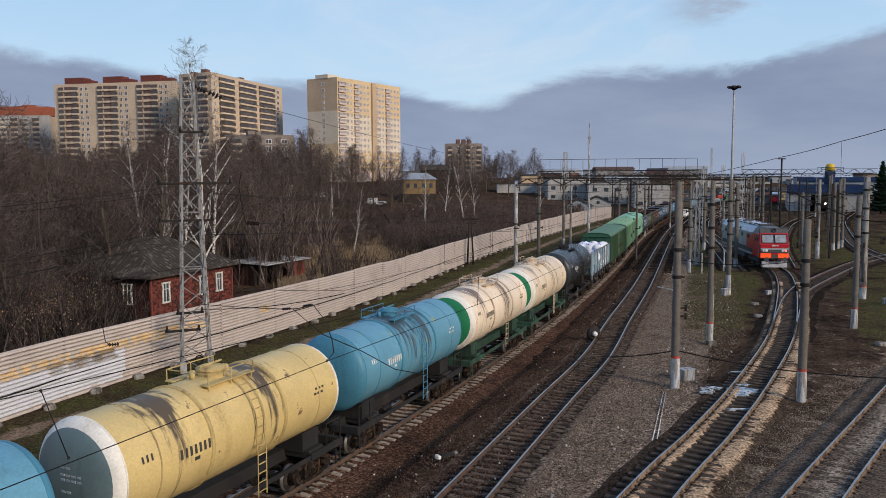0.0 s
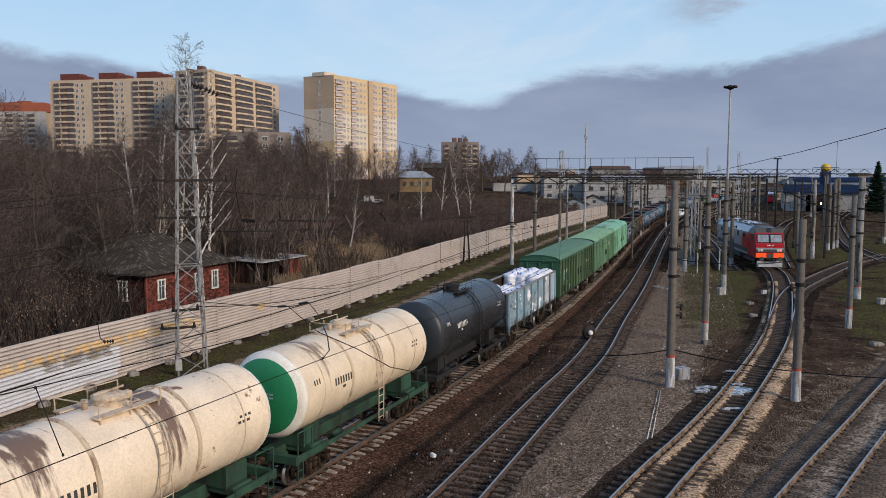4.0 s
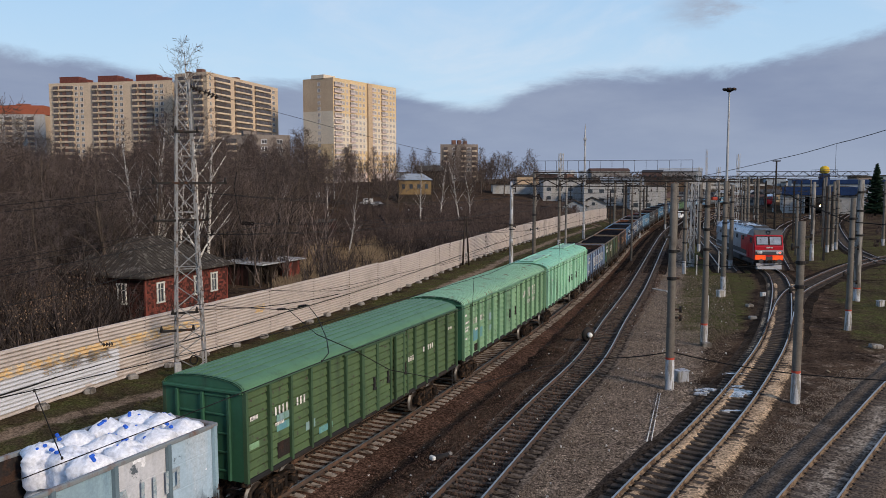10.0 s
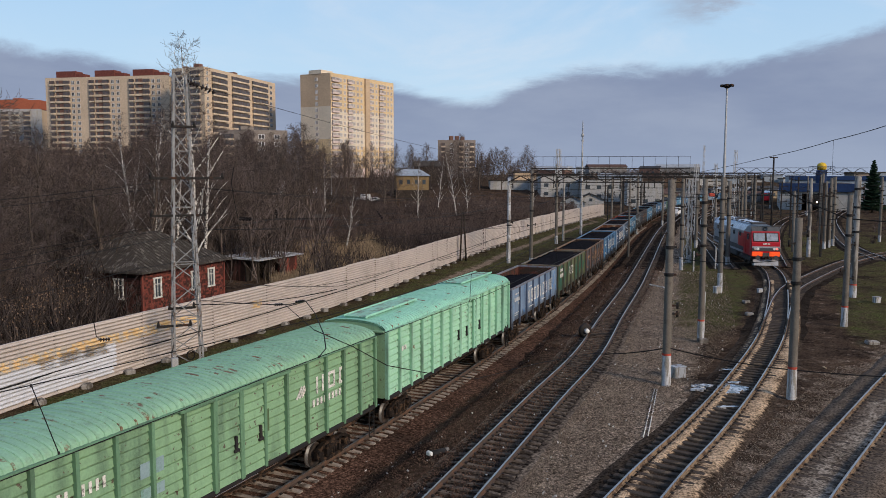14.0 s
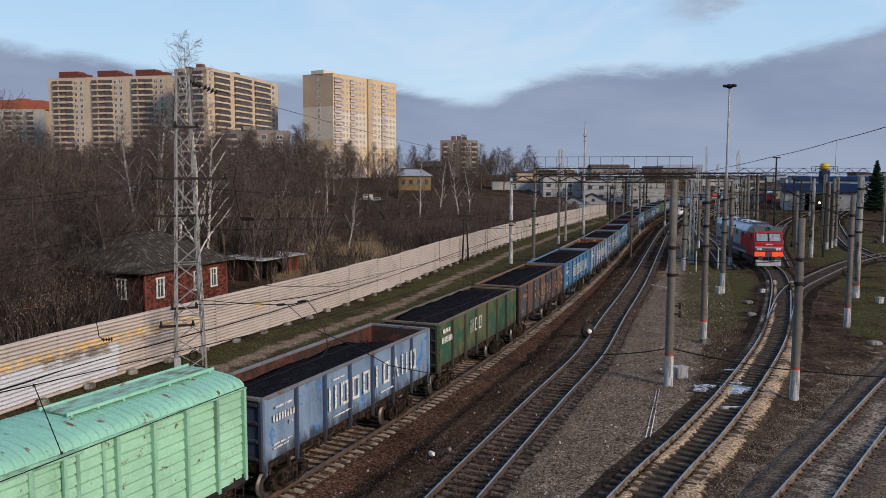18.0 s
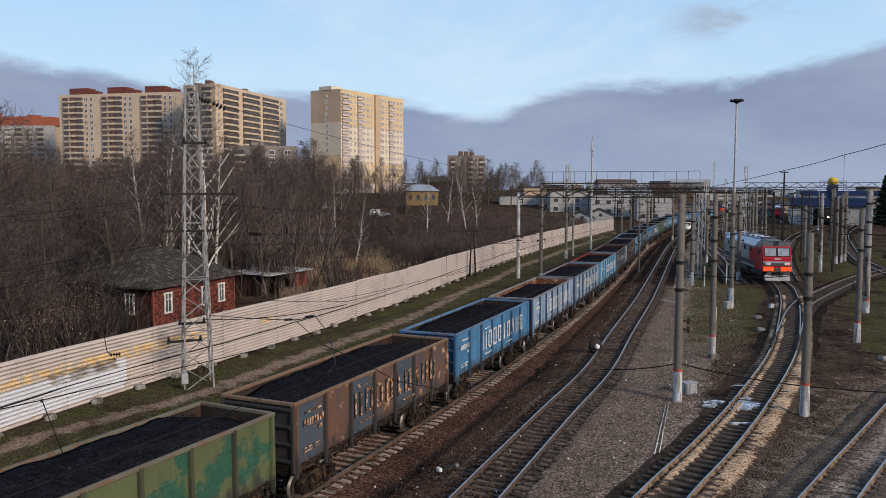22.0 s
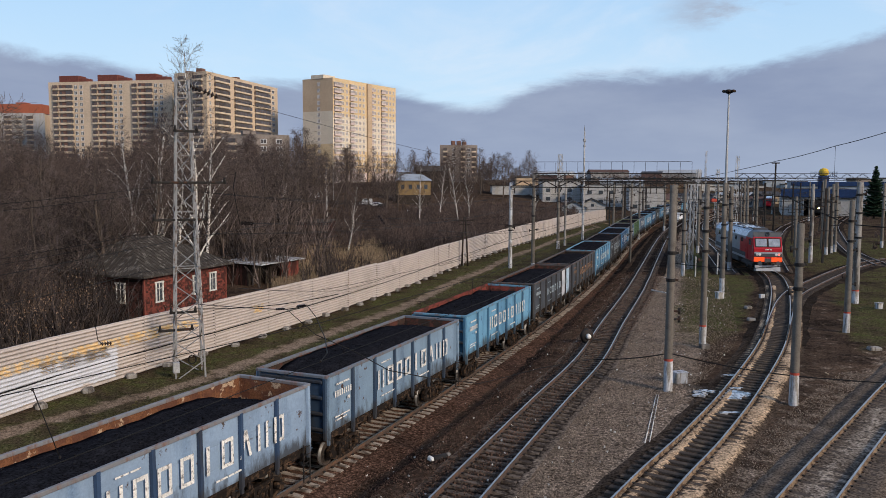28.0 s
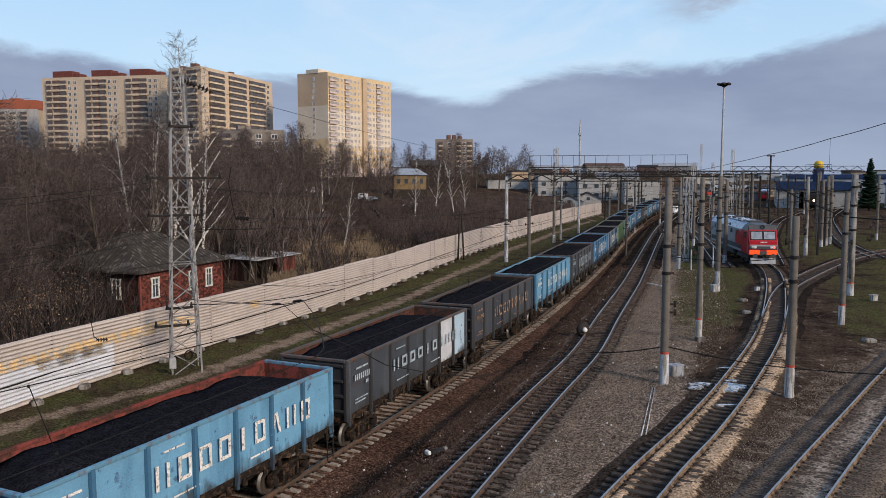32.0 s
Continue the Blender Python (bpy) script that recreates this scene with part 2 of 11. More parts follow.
RUST = (0.16, 0.062, 0.03)
SOOT = (0.03, 0.027, 0.025)
M = {
    "rail": material("rail_steel_side", (0.085, 0.06, 0.047), 0.75, 0.1, stain=(0.13, 0.075, 0.05), amount=0.4),
    "rail_top": material("rail_head_polished", (0.42, 0.395, 0.375), 0.42, 0.85, var=0.12, bump=0.05),
    "sleeper": material("weathered_concrete_sleeper", (0.33, 0.275, 0.225), 0.92, stain=(0.12, 0.095, 0.075), amount=0.4),
    "sleeper_oily": material("oil_darkened_sleeper", (0.135, 0.106, 0.084), 0.92, stain=(0.06, 0.048, 0.04), amount=0.45, stain_scale=3),
    "rail_dusty": material("sand_dusted_rail_side", (0.23, 0.165, 0.11), 0.85, stain=(0.10, 0.065, 0.045), amount=0.45, stain_scale=3),
    "sleeper_wood": material("tarred_wooden_sleeper", (0.075, 0.060, 0.050), 0.9, stain=(0.16, 0.12, 0.085), amount=0.3),
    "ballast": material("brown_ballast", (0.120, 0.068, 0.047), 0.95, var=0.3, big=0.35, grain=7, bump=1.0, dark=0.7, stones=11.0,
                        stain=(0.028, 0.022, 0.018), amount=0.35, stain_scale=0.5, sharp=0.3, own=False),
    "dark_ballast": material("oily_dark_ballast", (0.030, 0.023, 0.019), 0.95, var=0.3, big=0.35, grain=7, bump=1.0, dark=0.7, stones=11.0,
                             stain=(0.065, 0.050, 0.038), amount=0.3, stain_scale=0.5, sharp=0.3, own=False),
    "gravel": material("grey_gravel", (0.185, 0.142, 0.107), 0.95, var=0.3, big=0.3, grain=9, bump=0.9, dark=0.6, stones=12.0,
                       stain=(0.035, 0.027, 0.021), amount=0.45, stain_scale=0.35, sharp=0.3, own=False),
    "sand": material("spilled_yellow_sand", (0.42, 0.30, 0.19), 0.95, var=0.25, big=2, grain=25, stain=(0.10, 0.075, 0.05), amount=0.45, stain_scale=2.5, own=False),
    "stone": material("ballast_stone", (0.115, 0.070, 0.050), 0.95, var=0.3, own=False, island=1.0),
    "stone_grey": material("gravel_stone", (0.225, 0.175, 0.134), 0.95, var=0.3, own=False, island=0.8),
    "soil": material("oily_black_soil", (0.026, 0.020, 0.016), 0.9, var=0.4, big=0.6, grain=9, bump=0.8, dark=0.9, stain=(0.065, 0.046, 0.032), amount=0.32, stain_scale=0.8, sharp=0.25, own=False),
    "concrete": material("grey_concrete", (0.27, 0.25, 0.225), 0.9, stain=(0.12, 0.105, 0.09), amount=0.4, streak=True),
    "pole": material("weathered_pole_concrete", (0.150, 0.132, 0.112), 0.92, stain=(0.085, 0.073, 0.060), amount=0.34, stain_scale=1.6, sharp=0.25),
    "white_base": material("flaking_white_paint", (0.46, 0.46, 0.47), 0.85, stain=(0.27, 0.25, 0.22), amount=0.45, streak=True, stain_scale=5),
    "red_band": material("dull_red_paint", (0.42, 0.07, 0.045), 0.8),
    "steel": material("galvanised_steel", (0.36, 0.36, 0.36), 0.6, 0.2, stain=(0.24, 0.19, 0.15), amount=0.18),
    "mast_steel": material("rust_spotted_mast_steel", (0.25, 0.25, 0.25), 0.65, 0.2, stain=(0.12, 0.085, 0.065), amount=0.30, stain_scale=3),
    "dark_steel": material("dark_weathered_steel", (0.028, 0.025, 0.023), 0.7, 0.2, stain=(0.07, 0.035, 0.022), amount=0.25),
    "wire": material("tarnished_wire", (0.016, 0.015, 0.014), 0.7, 0.2, bump=0),
    "insulator": material("glazed_dark_insulator", (0.025, 0.019, 0.017), 0.25, bump=0),
    "insulator_pale": material("pale_porcelain", (0.66, 0.65, 0.62), 0.3, bump=0),
    "fence": material("beige_corrugated_fence", (0.51, 0.44, 0.395), 0.7, var=0.07, big=0.5, stain=(0.36, 0.305, 0.265), amount=0.36, stain_scale=0.6, sharp=0.3),
    "paint_white": material("chalky_white_paint", (0.58, 0.58, 0.61), 0.85, var=0.07),
    "paint_orange": material("faded_orange_paint", (0.64, 0.44, 0.22), 0.85, var=0.2, stain=(0.48, 0.42, 0.36), amount=0.5, stain_scale=3),
    "wheel": material("wheel_steel", (0.075, 0.058, 0.048), 0.6, 0.4, stain=SOOT, amount=0.45),
    "tread": material("polished_tread", (0.16, 0.155, 0.15), 0.5, 0.6, bump=0),
    "bogie": material("grimy_bogie_iron", (0.022, 0.018, 0.016), 0.85, 0.1, stain=(0.075, 0.048, 0.032), amount=0.38, stain_scale=5),
    "coal": material("black_coal", (0.015, 0.0145, 0.0165), 0.85, spec=0.05, var=0.4, big=3, grain=14, bump=1.0, dark=0.8),
    "inside": material("rusted_inner_wall", (0.100, 0.042, 0.032), 0.9, stain=(0.05, 0.036, 0.03), amount=0.5),
    "bag": material("white_woven_bag", (0.80, 0.80, 0.83), 0.75, var=0.05, big=3, grain=9, bump=0.5, stain=(0.62, 0.64, 0.72), amount=0.25),
    "bag_blue": material("blue_tie", (0.03, 0.12, 0.55), 0.7),
    "letter": material("worn_white_lettering", (0.68, 0.65, 0.60), 0.8, stain=(0.25, 0.23, 0.22), amount=0.34, stain_scale=7),
    "letter_faint": material("faded_grey_lettering", (0.36, 0.40, 0.42), 0.8, stain=(0.26, 0.33, 0.37), amount=0.45, stain_scale=6),
    "letter_rust": material("peeling_peach_lettering", (0.52, 0.31, 0.19), 0.85, stain=(0.09, 0.055, 0.04), amount=0.5, stain_scale=5),
    "letter_dark": material("worn_dark_lettering", (0.06, 0.055, 0.05), 0.8),
    "roof_tar": material("grey_slate_roof", (0.058, 0.050, 0.043), 0.95, stain=(0.15, 0.135, 0.12), amount=0.3, streak=True),
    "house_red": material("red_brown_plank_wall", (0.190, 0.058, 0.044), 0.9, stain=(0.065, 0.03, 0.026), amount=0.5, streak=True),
    # darker copy of house_red; on the house's side wall shade is put into it
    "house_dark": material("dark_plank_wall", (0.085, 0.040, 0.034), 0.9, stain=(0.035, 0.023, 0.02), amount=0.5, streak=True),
    "white_trim": material("white_window_trim", (0.66, 0.65, 0.61), 0.8, stain=(0.4, 0.38, 0.34), amount=0.3),
    "glass": material("dark_window_glass", (0.05, 0.06, 0.07), 0.08, var=0.4, big=0.4, bump=0, spec=0.7),
    "bark": material("grey_brown_bark", (0.098, 0.077, 0.063), 0.95, var=0.3, own=False, island=0.5),
    "bark_birch": material("white_birch_bark", (0.62, 0.58, 0.53), 0.85, stain=(0.05, 0.042, 0.038), amount=0.42, stain_scale=6, own=False),
    "twig": material("bare_brown_twigs", (0.125, 0.098, 0.086), 0.95, var=0.3, big=0.2, own=False, island=1.0),
    "twig_dark": material("dark_bare_twigs", (0.070, 0.055, 0.048), 0.95, var=0.3, big=0.2, own=False, island=1.0),
    "twig_red": material("reddish_bare_twigs", (0.100, 0.075, 0.066), 0.95, var=0.3, big=0.2, own=False, island=0.7),
    "straw": material("dry_straw_grass", (0.27, 0.20, 0.13), 0.95, var=0.3, big=0.2, own=False, island=0.7),
    "grass": material("short_green_grass", (0.105, 0.092, 0.044), 0.95, var=0.35, big=0.2, own=False, island=0.7),
    "leaf": material("withered_brown_leaves", (0.20, 0.135, 0.090), 0.9, var=0.3, own=False, island=0.9),
    "old_wood": material("blackened_old_wood", (0.045, 0.036, 0.03), 0.95, var=0.3),
    "spruce": material("spruce_needles", (0.020, 0.036, 0.022), 0.9, var=0.3, own=False, island=0.5),
}


# ---------------------------------------------------------------- mesh building
class Mesh:
    """Collects verts, faces and material slots of one mesh."""

    def __init__(self):
        self.v, self.f, self.mi, self.sm = [], [], [], []

    def add(self, verts, faces, slot=0, smooth=False):
        n = len(self.v)
        self.v.extend(tuple(p) for p in verts)
        for q in faces:
            self.f.append(tuple(n + i for i in q))
            self.mi.append(slot)
            self.sm.append(smooth)
        return self

    def box(self, c, s, turn=None, slot=0, ch=0.0):
        """A box round c of size s; ch: the chamfer of its edges."""
        hx, hy, hz = s[0] / 2, s[1] / 2, s[2] / 2
        if ch <= 0:
            vs = [(x, y, z) for z in (-hz, hz) for y in (-hy, hy) for x in (-hx, hx)]
            fs = [(0, 2, 3, 1), (4, 5, 7, 6), (0, 1, 5, 4), (2, 6, 7, 3), (0, 4, 6, 2), (1, 3, 7, 5)]
        else:
            ch = min(ch, hx * 0.8, hy * 0.8, hz * 0.8)
            vs, ids = [], {}
            for z in (-1, 1):
                for y in (-1, 1):
                    for x in (-1, 1):
                        for k in range(3):
                            p = [x * hx, y * hy, z * hz]
                            for a in range(3):
                                if a != k:
                                    p[a] -= (x, y, z)[a] * ch
                            ids[(x, y, z, k)] = len(vs)
                            vs.append(tuple(p))
            fs = []
            for k in range(3):
                a, b = [(1, 2), (2, 0), (0, 1)][k]
                for sg in (-1, 1):
                    q = []
                    for u, w in ((-1, -1), (1, -1), (1, 1), (-1, 1)):
                        p = [0, 0, 0]
                        p[k], p[a], p[b] = sg, u, w
                        q.append(ids[(*p, k)])
                    fs.append(tuple(q if sg > 0 else q[::-1]))
            for k in range(3):
                a, b = [(1, 2), (2, 0), (0, 1)][k]
                for sa in (-1, 1):
                    for sb in (-1, 1):
                        p, q = [0, 0, 0], [0, 0, 0]
                        p[a] = q[a] = sa
                        p[b] = q[b] = sb
                        p[k], q[k] = -1, 1
                        r = (ids[(*p, a)], ids[(*p, b)], ids[(*q, b)], ids[(*q, a)])
                        fs.append(r if sa * sb < 0 else r[::-1])
            for x in (-1, 1):
                for y in (-1, 1):
                    for z in (-1, 1):
                        r = tuple(ids[(x, y, z, k)] for k in range(3))
                        fs.append(r if x * y * z > 0 else r[::-1])
        if turn is not None:
            vs = [turn @ Vector(p) for p in vs]
        return self.add([(p[0] + c[0], p[1] + c[1], p[2] + c[2]) for p in vs], fs, slot)

    def bar(self, a, b, w, h=None, slot=0, up=(0, 0, 1)):
        """A square bar from a to b."""
        a, b = Vector(a), Vector(b)
        d = b - a
        ln = d.length
        if ln < 1e-6:
            return self
        d /= ln
        u = Vector(up)
        if abs(d.dot(u)) > 0.98:
            u = Vector((1, 0, 0))
        s = d.cross(u).normalized()
        u = s.cross(d)
        m = Matrix((d, s, u)).transposed()
        return self.box((a + b) / 2, (ln, w, h or w), m, slot)

    def tube(self, a, b, r0, r1=None, n=8, slot=0, caps=True, smooth=True):
        a, b = Vector(a), Vector(b)
        r1 = r0 if r1 is None else r1
        d = (b - a).normalized()
        u = Vector((0, 0, 1)) if abs(d.z) < 0.9 else Vector((1, 0, 0))
        s = d.cross(u).normalized()
        u = s.cross(d)
        vs = []
        for p, r in ((a, r0), (b, r1)):
            for i in range(n):
                t = 2 * math.pi * i / n
                vs.append(p + s * (math.cos(t) * r) + u * (math.sin(t) * r))
        self.add(vs, [(i, n + i, n + (i + 1) % n, (i + 1) % n) for i in range(n)], slot, smooth)
        if caps:
            k = len(self.v) - 2 * n
            self.f.append(tuple(k + i for i in range(n)))
            self.f.append(tuple(k + n + i for i in reversed(range(n))))
            self.mi += [slot, slot]
            self.sm += [False, False]
        return self

    def wire(self, pts, r, n=5, slot=0):
        P_ = [Vector(p) for p in pts]
        base = len(self.v)
        for k, p in enumerate(P_):
            d = (P_[min(k + 1, len(P_) - 1)] - P_[max(k - 1, 0)]).normalized()
            u = Vector((0, 0, 1)) if abs(d.z) < 0.95 else Vector((1, 0, 0))
            s = d.cross(u).normalized()
            u = s.cross(d)
            for i in range(n):
                t = 2 * math.pi * i / n
                self.v.append(tuple(p + s * (math.cos(t) * r) + u * (math.sin(t) * r)))
        for k in range(len(P_) - 1):
            for i in range(n):
                j = (i + 1) % n
                self.f.append((base + k * n + i, base + (k + 1) * n + i, base + (k + 1) * n + j, base + k * n + j))
                self.mi.append(slot)
                self.sm.append(True)
        return self

    def lathe(self, prof, n=16, axis="z", c=(0, 0, 0), slot=0, smooth=True, slots=None):
        """prof: (radius, height) from low to high."""
        vs = []
        for r, h in prof:
            for i in range(n):
                t = 2 * math.pi * i / n
                p = (r * math.cos(t), r * math.sin(t), h)
                if axis == "x":
                    p = (h, p[0], p[1])
                elif axis == "y":
                    p = (p[1], h, p[0])
                vs.append((p[0] + c[0], p[1] + c[1], p[2] + c[2]))
        for j in range(len(prof) - 1):
            self_faces = [(j * n + i, j * n + (i + 1) % n, (j + 1) * n + (i + 1) % n, (j + 1) * n + i) for i in range(n)]
            if j == 0:
                base = len(self.v)
                self.v.extend(vs)
            for q in self_faces:
                self.f.append(tuple(base + i for i in q))
                self.mi.append(slots[j] if slots else slot)
                self.sm.append(smooth)
        return self

    def sweep(self, prof, path, slot=0, smooth=False, closed=True, slots=None):
        """prof: (side, up) points; path: (point, side vector); up is z."""
        n = len(prof)
        base = len(self.v)
        for p, s in path:
            for a, b in prof:
                self.v.append((p[0] + s[0] * a, p[1] + s[1] * a, p[2] + b))
        m = n if closed else n - 1
        for j in range(len(path) - 1):
            for i in range(m):
                k = (i + 1) % n
                self.f.append((base + j * n + i, base + j * n + k, base + (j + 1) * n + k, base + (j + 1) * n + i))
                self.mi.append(slots[i] if slots else slot)
                self.sm.append(smooth)
        return self

    def data(self, name, mats):
        me = bpy.data.meshes.new(name)
        me.from_pydata(self.v, [], self.f)
        for m in mats:
            me.materials.append(m)
        me.polygons.foreach_set("material_index", self.mi)
        me.polygons.foreach_set("use_smooth", self.sm)
        me.update()
        return me


def part(name, mesh, mat, parent, label="", m=None):
    """Links a mesh (a Mesh or ready data) as one object under a thing or a part."""
    mats = mat if isinstance(mat, (list, tuple)) else [mat]
    data = mesh.data(name, mats) if isinstance(mesh, Mesh) else mesh
    ob = new(name, data)
    ob.parent = parent
    if m is not None:
        ob.matrix_basis = m
    if label:
        ob["label"] = label
    return ob


def thing(name, m, label, category, group="", kind=""):
    ob = new(name)
    ob.empty_display_size = 0.3
    ob.matrix_basis = m
    return tagged(ob, label, category, group, kind)


def solid(name, mesh, mat, label, category="", group="", kind="", m=None):
    mats = mat if isinstance(mat, (list, tuple)) else [mat]
    ob = new(name, mesh.data(name, mats))
    if m is not None:
        ob.matrix_basis = m
    return tagged(ob, label, category, group, kind)


# ---------------------------------------------------------------- lines of the plan
def spline(pts, step=1.0):
    """A smooth line through the points, at even steps: points and their side vectors (to the right)."""
    P = [Vector((*p, 0)) if len(p) == 2 else Vector(p) for p in pts]
    P = [P[0] * 2 - P[1]] + P + [P[-1] * 2 - P[-2]]
    dense = []
    for i in range(1, len(P) - 2):
        for k in range(24):
            t = k / 24
            a, b, c, d = P[i - 1:i + 3]
            dense.append(0.5 * ((2 * b) + (c - a) * t + (2 * a - 5 * b + 4 * c - d) * t * t + (3 * b - a - 3 * c + d) * t ** 3))
    dense.append(P[-2])
    A = np.array([tuple(p) for p in dense])
    s = np.concatenate([[0], np.cumsum(np.linalg.norm(np.diff(A, axis=0), axis=1))])
    u = np.linspace(0, s[-1], max(2, int(s[-1] / step) + 1))
    B = np.stack([np.interp(u, s, A[:, k]) for k in range(3)], 1)
    T = np.gradient(B, axis=0)
    T /= np.linalg.norm(T[:, :2], axis=1)[:, None]
    return [(Vector(p), Vector((t[1], -t[0], 0))) for p, t in zip(B, T)]


def edge_x(y):
    """The line along which the wagons' right flanks pass."""
    return ((5.532e-06 * y - 0.0019198) * y + 0.538559) * y - 18.0404


def train_line():
    pts = []
    y0, y1 = 12.0, 112.0
    slope = (edge_x(y0 + 1) - edge_x(y0 - 1)) / 2
    for y in np.arange(-150, y0, 6.0):
        pts.append((edge_x(y0) + slope * (y - y0), y))
    for y in np.arange(y0, y1, 8.0):
        pts.append((edge_x(y), y))
    pts += [(29.6, 124.0), (38.0, 150.5), (45.6, 172.0), (54.6, 198.0), (64.0, 222.0), (75.0, 248.0), (88.0, 274.0), (104.0, 302.0), (122.0, 330.0), (142.0, 358.0)]
    line = spline(pts, 0.5)
    # the centre lies half a wagon's width to the left; places along it start abreast of y = 0
    mid = [(p - s * 1.52, s) for p, s in line]
    A = np.array([tuple(p) for p, s in line])
    d = np.concatenate([[0], np.cumsum(np.linalg.norm(np.diff(A, axis=0), axis=1))])
    d -= np.interp(0.0, A[:, 1], d)
    return mid, d


GOODS_Z = -0.44                                      # rail head of the goods track
TRAIN_MID, TRAIN_S = train_line()
_mid = np.array([tuple(p) for p, s in TRAIN_MID])


def on_train_line(s):
    return Vector([float(np.interp(s, TRAIN_S, _mid[:, k])) for k in range(3)])


FENCE = [(-28.0, 9.0), (-24.4, 21.0), (-19.95, 34.3), (-18.2, 39.9), (-14.2, 49.5), (-11.6, 56.2), (-8.6, 64.2), (-4.4, 77.0), (2.9, 102.0), (10.9, 126.5), (26.7, 170.0), (45.0, 215.0)]
ADJ = [(-14.0, -10.0), (-3.6, 15.0), (0.25, 24.9), (4.85, 36.4), (8.75, 46.0), (12.75, 58.1), (17.2, 71.2), (21.5, 84.4), (40.0, 142.7), (50.0, 172.0), (59.5, 197.5), (70.0, 224.0), (93.0, 272.0), (126.0, 328.0)]
RUSTY = [(-9.0, -1.0), (1.0, 16.0), (7.2, 26.3), (11.0, 32.1), (15.7, 39.9), (22.1, 51.6), (28.6, 65.7), (34.6, 80.0), (38.1, 91.0), (41.2, 108.0), (44.8, 128.0), (52.0, 158.0), (66.0, 200.0), (90.0, 255.0)]
BRANCH = [(22.1, 51.6), (25.4, 58.4), (31.0, 69.6), (36.2, 77.8), (50.4, 96.2), (61.0, 106.5), (84.0, 126.0), (120.0, 150.0)]
EAST = [(-3.0, 5.0), (5.0, 16.0), (11.85, 24.9), (18.5, 33.2), (25.3, 41.6), (36.0, 54.0), (52.0, 70.0), (80.0, 92.0)]
YARD_1 = [(33.0, 90.0), (40.0, 116.0), (48.0, 145.0), (60.0, 182.0), (78.0, 225.0), (110.0, 285.0)]
YARD_2 = [(40.0, 92.0), (50.0, 118.0), (64.0, 150.0), (84.0, 190.0), (120.0, 250.0), (150.0, 300.0)]
YARD_3 = [(56.0, 99.0), (62.0, 118.0), (76.0, 150.0), (98.0, 195.0), (130.0, 250.0)]
YARD_4 = [(62.0, 92.0), (76.0, 120.0), (95.0, 152.0), (118.0, 200.0)]


def left_of(p, line):
    """How far a ground point lies to the left of a line of the plan (right: below nought)."""
    best = None
    for a, b in zip(line, line[1:]):
        dx, dy = b[0] - a[0], b[1] - a[1]
        ln = dx * dx + dy * dy
        t = max(0.0, min(1.0, ((p[0] - a[0]) * dx + (p[1] - a[1]) * dy) / ln))
        ex, ey = p[0] - a[0] - t * dx, p[1] - a[1] - t * dy
        d = math.hypot(ex, ey)
        cr = (dx * ey - dy * ex) / math.sqrt(ln)
        if best is None or d < best[0] - 1e-6 or (d < best[0] + 1e-6 and abs(cr) > abs(best[1])):
            best = (d, cr)
    return math.copysign(best[0], best[1])


def smooth(a, b, x):
    t = max(0.0, min(1.0, (x - a) / (b - a)))
    return t * t * (3 - 2 * t)


def ground_z(x, y):
    d = left_of((x, y), FENCE)
    z = -0.32
    if d < 0:
        a = left_of((x, y), ADJ)
        z -= 0.50 * smooth(2.7, 4.0, a) * (1 - smooth(10.5, 13.5, a))
    if d > -6:
        z += 0.10 * smooth(-6, -1, d)
    if d > 0:
        z += 6.3 * smooth(25, 300, d) - 0.35 * smooth(0, 6, d) + 1.1 * smooth(20, 60, d)
        z += 4.2 * smooth(185, 248, y) * smooth(60, 98, d)
        z += 0.25 * noise.noise(Vector((x * 0.06, y * 0.06, 3))) * smooth(3, 20, d)
    z += 0.05 * noise.noise(Vector((x * 0.4, y * 0.4, 0))) + 0.02 * noise.noise(Vector((x * 1.3, y * 1.3, 0)))
    return z


